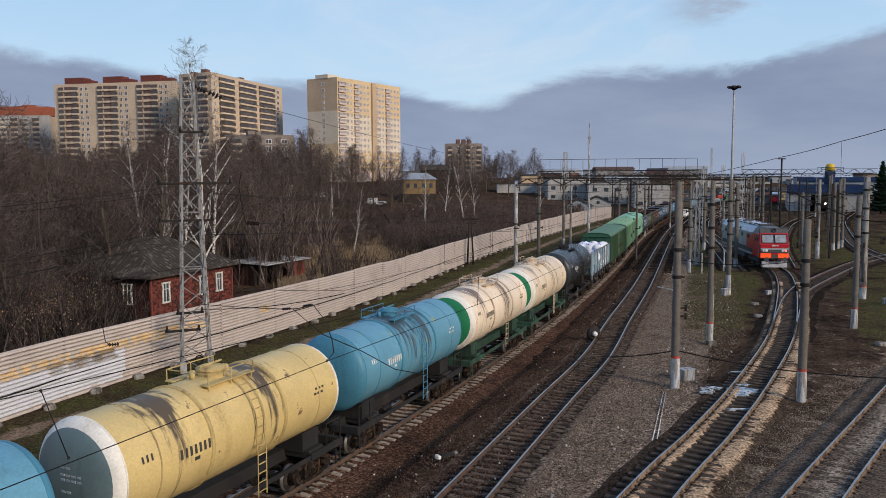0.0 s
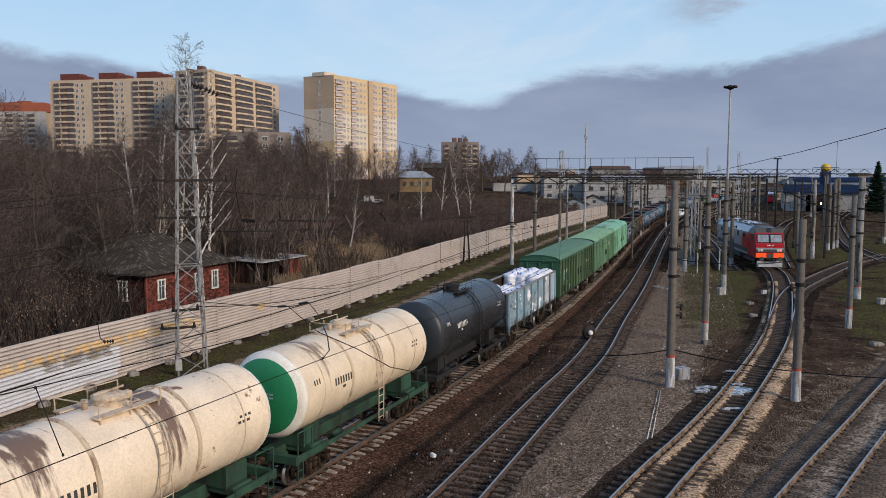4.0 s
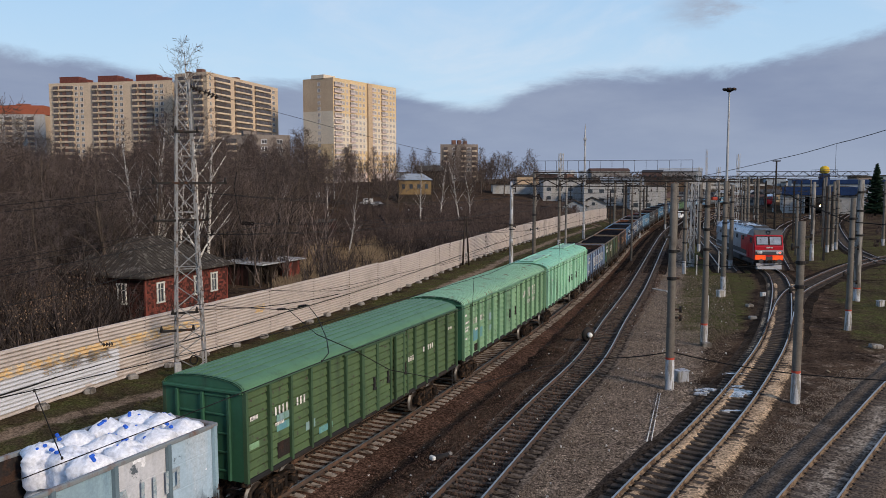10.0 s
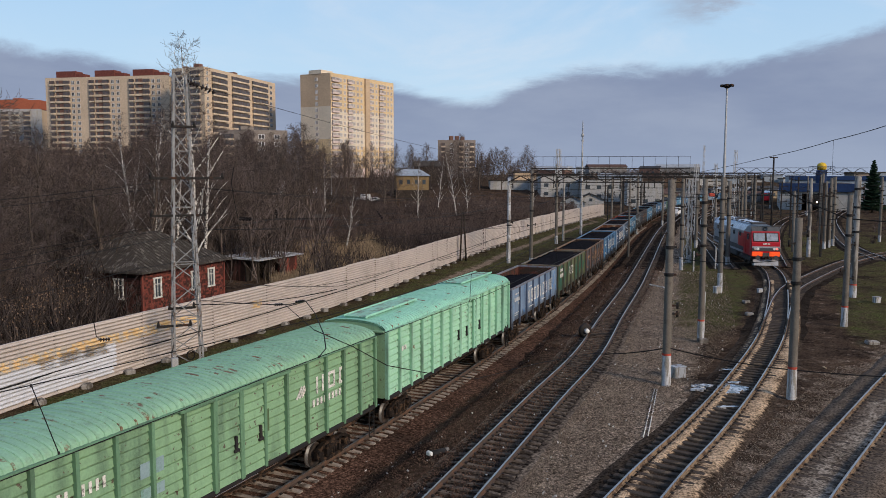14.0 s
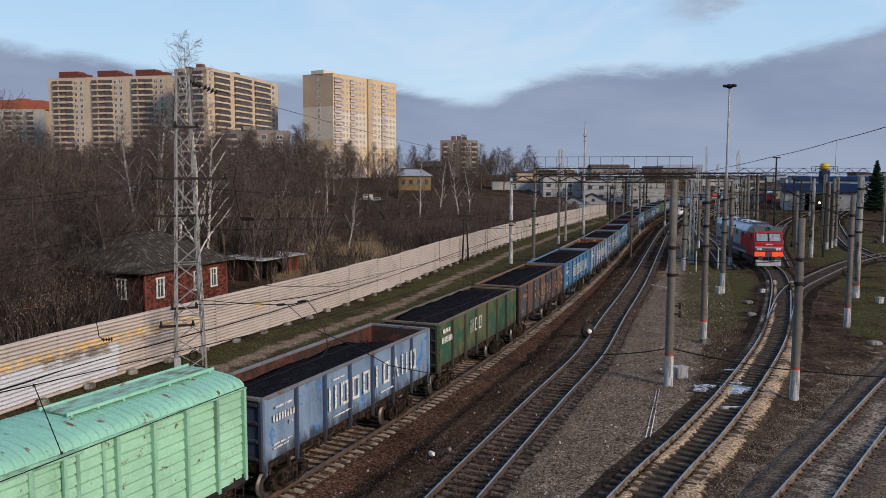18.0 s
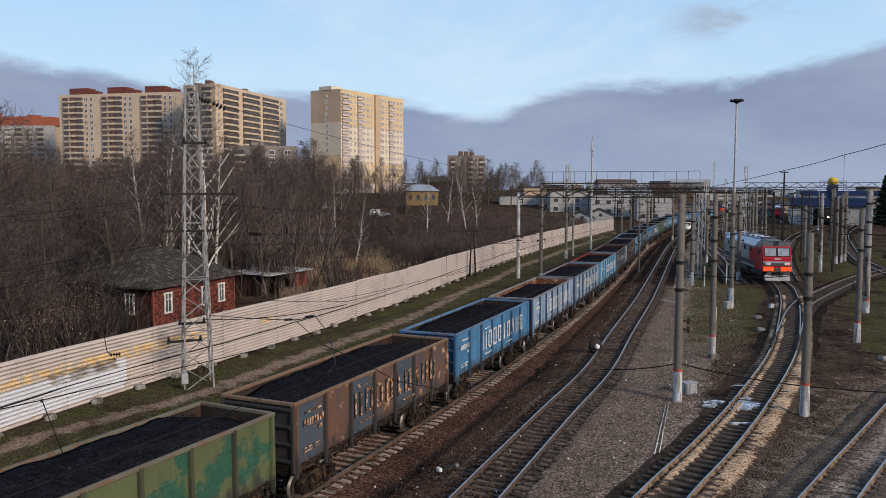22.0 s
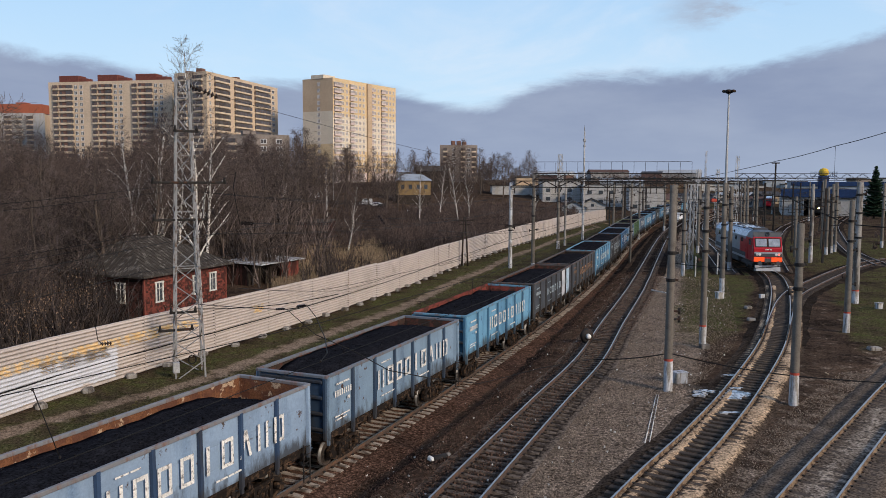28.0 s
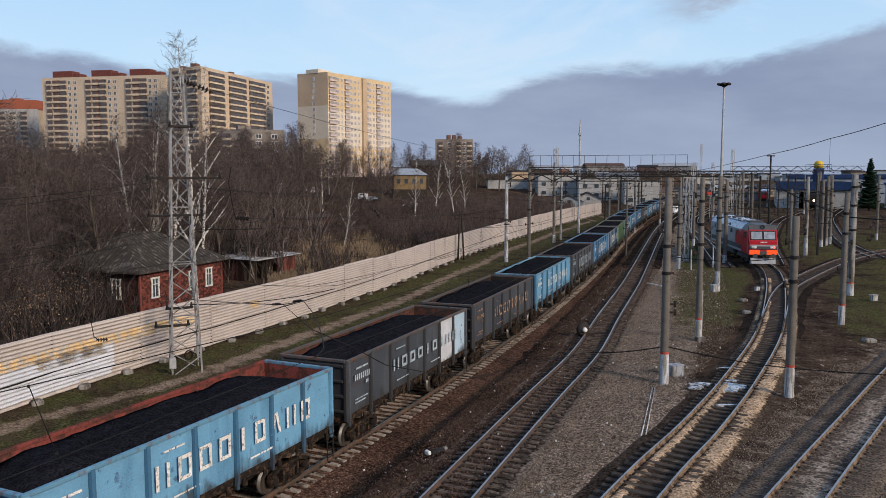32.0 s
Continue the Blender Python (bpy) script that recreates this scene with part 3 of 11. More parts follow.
# ---------------------------------------------------------------- ground
def ground_material():
    m = bpy.data.materials.new("yard_ground")
    m.use_nodes = True
    nt = m.node_tree
    b = nt.nodes["Principled BSDF"]
    N, L = nt.nodes.new, nt.links.new
    tc = N("ShaderNodeTexCoord")
    at = N("ShaderNodeAttribute")
    at.attribute_name = "cover"
    sep = N("ShaderNodeSeparateColor")
    L(at.outputs["Color"], sep.inputs[0])

    def noise_(scale, detail=6, rough=0.6):
        n = N("ShaderNodeTexNoise")
        L(tc.outputs["Object"], n.inputs["Vector"])
        n.inputs["Scale"].default_value, n.inputs["Detail"].default_value, n.inputs["Roughness"].default_value = scale, detail, rough
        return n.outputs["Fac"]

    def mixc(f, a, c2, mode="MIX"):
        n = N("ShaderNodeMix")
        n.data_type, n.blend_type = "RGBA", mode
        for i, v in ((0, f), (6, a), (7, c2)):
            if hasattr(v, "links"):
                L(v, n.inputs[i])
            else:
                n.inputs[i].default_value = v if i == 0 else (*v, 1)
        return n.outputs[2]

    def rng(v, lo, hi, a=0.0, c2=1.0):
        n = N("ShaderNodeMapRange")
        L(v, n.inputs["Value"])
        n.inputs["From Min"].default_value, n.inputs["From Max"].default_value = lo, hi
        n.inputs["To Min"].default_value, n.inputs["To Max"].default_value = a, c2
        return n.outputs["Result"]

    def where(channel, noise_out, soft=0.22):
        n = N("ShaderNodeMath")
        n.operation = "ADD"
        L(channel, n.inputs[0])
        L(rng(noise_out, 0.25, 0.75, -0.45, 0.45), n.inputs[1])
        return rng(n.outputs[0], 0.5 - soft, 0.5 + soft)

    n1, n2, n3, fine = noise_(0.28), noise_(1.1), noise_(4.0), noise_(8.0, 9, 0.8)
    soil = mixc(rng(n1, 0.38, 0.62), (0.028, 0.020, 0.0155), (0.088, 0.057, 0.038))
    soil = mixc(rng(noise_(2.3), 0.52, 0.72), soil, (0.098, 0.068, 0.047))
    gravel = mixc(rng(n2, 0.3, 0.7), (0.185, 0.135, 0.098), (0.325, 0.248, 0.185))
    vo = N("ShaderNodeTexVoronoi")
    L(tc.outputs["Object"], vo.inputs["Vector"])
    vo.inputs["Scale"].default_value = 12.0
    cell = N("ShaderNodeSeparateColor")
    L(vo.outputs["Color"], cell.inputs[0])
    gravel = mixc(0.85, gravel, mixc(1.0, gravel, rng(cell.outputs[0], 0, 1, 0.25, 1.8), "MULTIPLY"))
    # gravel cells get the same painted gap shade round their rims
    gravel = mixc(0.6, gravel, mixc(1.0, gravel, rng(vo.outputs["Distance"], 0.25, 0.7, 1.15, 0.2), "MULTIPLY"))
    grass = mixc(rng(n2, 0.35, 0.65), (0.070, 0.052, 0.031), (0.070, 0.074, 0.025))
    grass = mixc(rng(n3, 0.55, 0.75), grass, (0.105, 0.080, 0.046))
    path = mixc(rng(n2, 0.3, 0.7), (0.170, 0.118, 0.080), (0.255, 0.185, 0.130))
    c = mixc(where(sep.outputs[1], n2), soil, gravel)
    c = mixc(where(sep.outputs[0], n1), c, grass)
    c = mixc(where(sep.outputs[2], n2), c, path)
    c = mixc(0.85, c, mixc(1.0, c, rng(fine, 0.40, 0.60, 0.25, 1.75), "MULTIPLY"))
    L(c, b.inputs["Base Color"])
    b.inputs["Roughness"].default_value = 0.95
    b.inputs["Specular IOR Level"].default_value = 0.0
    bn = N("ShaderNodeBump")
    bn.inputs["Strength"].default_value, bn.inputs["Distance"].default_value = 0.9, 0.06
    L(fine, bn.inputs["Height"])
    L(bn.outputs[0], b.inputs["Normal"])
    return m


def cover(x, y):
    """Grass, grey gravel and bare path at a place, nought to one."""
    d = left_of((x, y), FENCE)
    a = left_of((x, y), ADJ)
    r = left_of((x, y), RUSTY)
    e = left_of((x, y), EAST)
    grass = gravel = path = 0.0
    if d > 0:
        grass = 0.10
    elif a > 5.5:                                    # verge between fence and goods line
        grass = 0.72 - 0.3 * smooth(-1.6, 0, d)
        path = max(0.0, 1.1 - abs(d + 1.7 + 2.2 * smooth(32, 42, y) + 0.25 * math.sin(y * 0.21)) / 0.9)
        grass -= 0.25 * smooth(-5.5, -8.0, d)
    elif a > -1.6:
        gravel = 0.15
    else:
        gravel = 1.4 * smooth(-7.2, -4.8, a)        # strip beside the passenger line
        if r > 0:
            grass = 0.84 * smooth(47, 60, y) * smooth(1.4, 3.2, r) * smooth(-3.4, -5.0, a)
        else:
            grass = 0.70 * smooth(46, 54, y) * smooth(-3.0, -6.0, r) * (1 - 0.25 * smooth(70, 76, y) * smooth(-14, -8, r))
            gravel = max(gravel, 0.5 * (1 - smooth(2.0, 4.5, abs(e))), 0.28 - 0.2 * smooth(40, 50, y))
        if y > 100:
            grass *= 1 - 0.6 * smooth(120, 165, y)
            gravel *= 0.5
    return grass, gravel, path, 1.0


def build_ground():
    xs = np.concatenate([np.linspace(-2600, -420, 9), np.arange(-380, -60, 20.0), np.arange(-58, -30, 3.0), np.arange(-30, 48, 0.8), np.arange(48, 130, 3.0), np.arange(132, 420, 24.0), np.linspace(460, 2600, 9)])
    ys = np.concatenate([np.linspace(-800, -60, 6), np.arange(-50, 14, 4.0), np.arange(14, 90, 0.8), np.arange(90, 180, 2.5), np.arange(182, 480, 14.0), np.linspace(520, 4200, 14)])
    me = bpy.data.meshes.new("ground")
    vs = [(float(x), float(y), ground_z(x, y)) for y in ys for x in xs]
    n = len(xs)
    fs = [(j * n + i, j * n + i + 1, (j + 1) * n + i + 1, (j + 1) * n + i) for j in range(len(ys) - 1) for i in range(n - 1)]
    me.from_pydata(vs, [], fs)
    col = me.color_attributes.new("cover", "FLOAT_COLOR", "POINT")
    data = []
    for v in vs:
        data.extend(cover(v[0], v[1]))
    col.data.foreach_set("color", data)
    me.polygons.foreach_set("use_smooth", [True] * len(fs))
    me.materials.append(ground_material())
    tagged(new("ground", me), "dark soil, gravel and thin grass of a railway yard", "ground", kind="structure")


build_ground()


# ---------------------------------------------------------------- tracks
def rail_profile(side):
    g = side * 0.795
    return [(g - 0.075, -0.18), (g - 0.075, -0.165), (g - 0.012, -0.145), (g - 0.012, -0.045), (g - 0.037, -0.03), (g - 0.037, 0.0),
            (g + 0.037, 0.0), (g + 0.037, -0.03), (g + 0.012, -0.045), (g + 0.012, -0.145), (g + 0.075, -0.165), (g + 0.075, -0.18)]


def sleeper_mesh(mat, wood=False):
    b = Mesh()
    rng = random.Random(4)
    if wood:
        b.box((0, 0, -0.255), (2.72, 0.25, 0.16), ch=0.02)
    else:
        prof = [(-1.35, -0.225), (-0.95, -0.185), (-0.55, -0.19), (-0.3, -0.215), (0.3, -0.215), (0.55, -0.19), (0.95, -0.185), (1.35, -0.225)]
        for (x0, z0), (x1, z1) in zip(prof, prof[1:]):
            w0 = w1 = 0.125
            b.add([(x0, -w0, -0.36), (x1, -w1, -0.36), (x1, w1, -0.36), (x0, w0, -0.36), (x0, -w0 * 0.8, z0), (x1, -w1 * 0.8, z1), (x1, w1 * 0.8, z1), (x0, w0 * 0.8, z0)],
                  [(0, 3, 2, 1), (4, 5, 6, 7), (0, 1, 5, 4), (2, 3, 7, 6)] + ([(0, 4, 7, 3)] if x0 < -1.3 else []) + ([(1, 2, 6, 5)] if x1 > 1.3 else []))
    for s in (-1, 1):
        for d in (-0.11, 0.11):
            b.box((s * 0.795 + d, 0, -0.165), (0.09, 0.12, 0.05), slot=1)
    return b.data("sleeper", [mat, M["dark_steel"]])


def lane_material(name, low, high, spill_low, spill_high, verge=(0.085, 0.062, 0.046)):
    """Ground under a track: dark soil, with spilled sand where the lane attribute says so."""
    m = bpy.data.materials.new(name)
    m.use_nodes = True
    nt = m.node_tree
    b = nt.nodes["Principled BSDF"]
    N, L = nt.nodes.new, nt.links.new
    tc = N("ShaderNodeTexCoord")
    at = N("ShaderNodeAttribute")
    at.attribute_name = "lane"

    def noise_(scale, detail=6):
        n = N("ShaderNodeTexNoise")
        L(tc.outputs["Object"], n.inputs["Vector"])
        n.inputs["Scale"].default_value, n.inputs["Detail"].default_value, n.inputs["Roughness"].default_value = scale, detail, 0.62
        return n.outputs["Fac"]

    def rng(v, lo, hi, a=0.0, c=1.0):
        n = N("ShaderNodeMapRange")
        L(v, n.inputs["Value"])
        for key, k in (("From Min", lo), ("From Max", hi), ("To Min", a), ("To Max", c)):
            n.inputs[key].default_value = k
        return n.outputs["Result"]

    def mixc(f, a, c, mode="MIX"):
        n = N("ShaderNodeMix")
        n.data_type, n.blend_type = "RGBA", mode
        for i, v in ((0, f), (6, a), (7, c)):
            if hasattr(v, "links"):
                L(v, n.inputs[i])
            else:
                n.inputs[i].default_value = v if i == 0 else (*v, 1)
        return n.outputs[2]

    n1, n2, fine = noise_(0.7), noise_(3.5), noise_(10.0, 9)
    add = N("ShaderNodeMath")
    add.operation = "ADD"
    sp = N("ShaderNodeSeparateColor")
    L(at.outputs["Color"], sp.inputs[0])
    L(sp.outputs[0], add.inputs[0])
    rim = N("ShaderNodeMath")
    rim.operation = "ADD"
    L(sp.outputs[1], rim.inputs[0])
    L(rng(n2, 0.3, 0.7, -0.4, 0.4), rim.inputs[1])
    L(rng(n2, 0.25, 0.75, -0.45, 0.45), add.inputs[1])
    c = mixc(rng(n1, 0.32, 0.68), low, high)
    c = mixc(rng(rim.outputs[0], 0.2, 0.9), c, mixc(rng(n1, 0.35, 0.65), tuple(0.5 * k for k in verge), verge))
    c = mixc(rng(add.outputs[0], 0.34, 0.72), c, mixc(rng(n1, 0.3, 0.7), spill_low, spill_high))
    c = mixc(0.8, c, mixc(1.0, c, rng(fine, 0.38, 0.62, 0.15, 1.9), "MULTIPLY"))
    L(c, b.inputs["Base Color"])
    b.inputs["Roughness"].default_value = 0.93
    b.inputs["Specular IOR Level"].default_value = 0.0
    bn = N("ShaderNodeBump")
    bn.inputs["Strength"].default_value, bn.inputs["Distance"].default_value = 0.8, 0.04
    L(fine, bn.inputs["Height"])
    L(bn.outputs[0], b.inputs["Normal"])
    return m


LANES = {
    "yard": lane_material("sandy_yard_bed", (0.022, 0.0165, 0.013), (0.068, 0.048, 0.034), (0.27, 0.175, 0.105), (0.52, 0.37, 0.235)),
    "east": lane_material("gravelled_track_bed", (0.075, 0.057, 0.043), (0.140, 0.108, 0.083), (0.19, 0.148, 0.113), (0.33, 0.27, 0.21), (0.150, 0.115, 0.088)),
    "passenger": lane_material("oily_ballast_bed", (0.021, 0.016, 0.013), (0.045, 0.034, 0.027), (0.085, 0.062, 0.047), (0.20, 0.155, 0.118), (0.235, 0.182, 0.138)),
}


def lane_weight(kind, c, p):
    """How much spilled sand or dry gravel lies at the distance c across the track."""
    n = noise.noise(Vector((p.x * 0.35, p.y * 0.35, 4 + 9 * (c > 0)))) * 0.5 + 0.5
    n = min(1.0, max(0.0, n * 1.5 - 0.1))
    if kind == "yard":
        far = smooth(40, 52, p.y)
        bands = ((-0.50, 0.25, 0.95), (1.26, 0.50, 1.0), (-1.12, 0.22, 0.08 + 0.7 * far), (0.60, 0.12, 0.3))
        return max(w * (0.30 + 0.75 * n) * max(0.0, 1.25 - (abs(c - k) / h) ** 2) for k, h, w in bands)
    if kind == "east":
        return 0.75 * n * max(0.0, 1.1 - (abs(c - 0.2) / 0.9) ** 2)
    return 0.85 * smooth(1.1, 1.7, c) + 0.25 * smooth(-1.2, -1.8, c)


def lane_bed(home, line, kind, y0, y1, base, rise, half=2.35, toe=-0.40):
    cs = np.concatenate([[-half], np.arange(-2.2, 2.21, 0.1), [half]])
    rows_ = [(p, s) for p, s in line if y0 <= p.y <= y1]
    V, W = [], []
    for p, s in rows_:
        for c in cs:
            q = p + s * float(c)
            w = lane_weight(kind, float(c), q)
            z = base + rise * min(1.0, w) + 0.016 * noise.noise(q * 1.7) + 0.012 * noise.noise(q * 5.1)
            z = z + (toe - z) * smooth(1.55, half, abs(c))
            V.append((q.x, q.y, z))
            W.append((w * (1 - smooth(1.9, 2.5, abs(c))), smooth(1.25, 2.2, abs(c))))
    n = len(cs)
    F = [(j * n + i, j * n + i + 1, (j + 1) * n + i + 1, (j + 1) * n + i) for j in range(len(rows_) - 1) for i in range(n - 1)]
    me = bpy.data.meshes.new("track_bed")
    me.from_pydata(V, [], F)
    col = me.color_attributes.new("lane", "FLOAT_COLOR", "POINT")
    col.data.foreach_set("color", [k for w in W for k in (w[0], w[1], 0.0, 1.0)])
    me.polygons.foreach_set("use_smooth", [True] * len(F))
    me.materials.append(LANES[kind])
    part("track_bed", me, None, home)


def track(name, pts, label, parts=(0, 0), wood=False, bed="ballast", shine=True, sleepers=True, every=0.545, bed_z=-0.26, toe=3.2, lane=None, sleeper="sleeper", rail_mat="rail"):
    """A track: bed, two rails and its sleepers, of which the stretch named in parts is made of single pieces."""
    line = spline(pts, 1.0)
    home = thing(name, pose(0, 0, 0), label, "railway track", "railway tracks", "structure")
    if bed:
        b = Mesh()
        prof = [(-toe, -0.42), (-1.7, bed_z - 0.03), (-1.0, bed_z + 0.01), (0, bed_z + 0.02), (1.0, bed_z + 0.01), (1.7, bed_z - 0.03), (toe, -0.42)]
        if lane:
            kind, y0, y1, base, rise = lane
            lane_bed(home, spline(pts, 0.2), kind, y0, y1, base, rise)
            b.sweep(prof, [q for q in line if q[0].y > y1 - 1.0], closed=False, smooth=True)
        else:
            b.sweep(prof, line, closed=False, smooth=True)
        part("ballast_bed", b, M[bed], home)
    for side in (-1, 1):
        b = Mesh()
        prof = rail_profile(side)
        b.sweep(prof, line, slots=[1 if i == 5 else 0 for i in range(len(prof))])
        part("rail", b, [M[rail_mat], M["rail_top"] if shine else M[rail_mat]], home)
    if not sleepers:
        return home
    A = np.array([tuple(p) for p, s in line])
    S = np.array([tuple(s) for p, s in line])
    d = np.concatenate([[0], np.cumsum(np.linalg.norm(np.diff(A, axis=0), axis=1))])
    me = sleeper_mesh(M["sleeper_wood"] if wood else M[sleeper], wood)
    rng = random.Random(len(name) * 7)
    rest = Mesh()
    src = [tuple(v.co) for v in me.vertices]
    src_f = [(tuple(p.vertices), p.material_index) for p in me.polygons]
    for u in np.arange(0.3, d[-1], every):
        p = [float(np.interp(u, d, A[:, k])) for k in range(3)]
        s = [float(np.interp(u, d, S[:, k])) for k in range(2)]
        turn = math.degrees(math.atan2(s[1], s[0])) + rng.uniform(-1.2, 1.2)
        m = pose(p[0] + rng.uniform(-0.03, 0.03), p[1], p[2] + rng.uniform(-0.012, 0.008), 0, 0, turn)
        if parts[0] <= p[1] <= parts[1]:
            part("sleeper", me, None, home, m=m)
        elif 10 < p[1] < 170:
            vs = [m @ Vector(v) for v in src]
            base = len(rest.v)
            rest.v.extend(tuple(v) for v in vs)
            for f, k in src_f:
                rest.f.append(tuple(base + i for i in f))
                rest.mi.append(k)
                rest.sm.append(False)
    if rest.v:
        tagged(part("sleepers", rest, [M["sleeper_wood"] if wood else M[sleeper], M["dark_steel"]], home), kind="stuff")
    return home


GOODS = [(p.x, p.y, GOODS_Z) for p, s in TRAIN_MID[::16]]


# ---------------------------------------------------------------- wagons
def paint(name, col, dirt, amount=0.42, rough=0.62, scale=1.3, streak=True, patch=None, splash=None):
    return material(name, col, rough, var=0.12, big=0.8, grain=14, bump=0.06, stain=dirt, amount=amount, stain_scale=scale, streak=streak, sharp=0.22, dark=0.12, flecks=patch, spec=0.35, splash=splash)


def wheelset_mesh():
    b = Mesh()
    for s in (-1, 1):
        y = s * 0.76
        prof = [(0.09, -0.09), (0.15, -0.09), (0.17, -0.03), (0.40, -0.025), (0.42, -0.065), (0.475, -0.065), (0.475, 0.05), (0.505, 0.055), (0.505, 0.075), (0.42, 0.075), (0.40, 0.03), (0.17, 0.03), (0.15, 0.09), (0.09, 0.09)]
        prof = [(r, -s * h) for r, h in prof]
        slots = [1 if i == 5 else 0 for i in range(len(prof) - 1)]
        b.lathe(prof, 20, "y", (0, y, 0), slots=slots)
        for k in range(5):
            a = k * 2 * math.pi / 5
            b.box((0.28 * math.cos(a), y + s * 0.028, 0.28 * math.sin(a)), (0.05, 0.02, 0.05))
    b.tube((0, -1.08, 0), (0, 1.08, 0), 0.085, n=10)
    return b.data("wheelset", [M["wheel"], M["tread"]])


def side_frame_mesh():
    """The cast side of a three-piece bogie, with its axle boxes and spring nest."""
    b = Mesh()
    y = 1.02
    for (x0, z0), (x1, z1) in (((-1.14, 0.62), (-0.6, 0.84)), ((-0.6, 0.84), (0.6, 0.84)), ((0.6, 0.84), (1.14, 0.62)), ((-1.1, 0.42), (-0.5, 0.22)), ((-0.5, 0.22), (0.5, 0.22)), ((0.5, 0.22), (1.1, 0.42)),
                                 ((-0.42, 0.25), (-0.42, 0.8)), ((0.42, 0.25), (0.42, 0.8)), ((-1.08, 0.42), (-1.1, 0.66)), ((1.08, 0.42), (1.1, 0.66))):
        b.bar((x0, y, z0), (x1, y, z1), 0.17, 0.13)
    for x in (-0.925, 0.925):
        b.tube((x, y - 0.12, 0.475), (x, y + 0.15, 0.475), 0.16, 0.14, 12)
        b.box((x, y, 0.52), (0.34, 0.2, 0.2), ch=0.03)
    for x in (-0.24, -0.08, 0.08, 0.24):
        b.tube((x, y, 0.27), (x, y, 0.58), 0.062, n=8)
    b.box((0, y, 0.66), (0.62, 0.24, 0.14), ch=0.03)
    return b.data("side_frame", [M["bogie"]])


WHEELSET = wheelset_mesh()
SIDE_FRAME = side_frame_mesh()


def bolster_mesh():
    b = Mesh()
    b.box((0, 0, 0.68), (0.42, 2.2, 0.24), ch=0.04)
    b.tube((0, 0, 0.75), (0, 0, 1.0), 0.28, n=14)
    b.box((0.46, 0, 0.5), (0.1, 1.9, 0.12))
    b.box((-0.46, 0, 0.5), (0.1, 1.9, 0.12))
    for s in (-1, 1):
        for t in (-1, 1):
            b.box((t * 0.4, s * 0.76, 0.5), (0.06, 0.1, 0.34), ch=0.01)
    return b.data("bogie", [M["bogie"]])


BOLSTER = bolster_mesh()


def coupler_mesh():
    b = Mesh()
    b.box((0.25, 0, 1.02), (0.6, 0.22, 0.24), ch=0.04)
    b.box((0.58, 0.06, 1.02), (0.2, 0.36, 0.34), ch=0.06)
    b.box((0.72, -0.12, 1.02), (0.16, 0.14, 0.3), ch=0.04)
    b.box((0.72, 0.2, 1.02), (0.14, 0.1, 0.3), ch=0.03)
    b.wire([(0.1, 0.3, 0.95), (0.35, 0.32, 0.6), (0.62, 0.22, 0.55)], 0.03)
    return b.data("coupler", [M["bogie"]])


COUPLER = coupler_mesh()
WHEELS = []


def ladder_mesh(h, w=0.38, step=0.28):
    b = Mesh()
    for s in (-1, 1):
        b.bar((s * w / 2, 0, 0), (s * w / 2, 0, h), 0.035)
    k = 0.12
    while k < h:
        b.bar((-w / 2, 0, k), (w / 2, 0, k), 0.025)
        k += step
    return b.data("ladder", [M["dark_steel"]])


LADDER = ladder_mesh(1.35)


def dressed(name, data, parent, mats, m=None, label=""):
    """A part on shared mesh data, with materials of its own."""
    ob = part(name, data, None, parent, label, m)
    for slot, mat in zip(ob.material_slots, mats):
        slot.link = "OBJECT"
        slot.material = mat
    return ob


def running_gear(wagon, half):
    for s in (-1, 1):
        bo = part("bogie", BOLSTER, None, wagon, "grimy cast-iron bogie", pose(s * half, 0, 0))
        part("side_frame", SIDE_FRAME, None, bo)
        part("side_frame", SIDE_FRAME, None, bo, m=pose(0, 0, 0, 0, 0, 180))
        for x in (-0.925, 0.925):
            w = part("wheelset", WHEELSET, None, bo, m=pose(x, 0, 0.475))
            WHEELS.append((w, wagon, x))


def couplers(wagon, x):
    part("coupler", COUPLER, None, wagon, m=pose(x, 0, 0))
    part("coupler", COUPLER, None, wagon, m=pose(-x, 0, 0, 0, 0, 180))


# --- open wagons
GL, GW, GB, GT = 12.8, 3.1, 1.60, 3.85
BAYS = 7


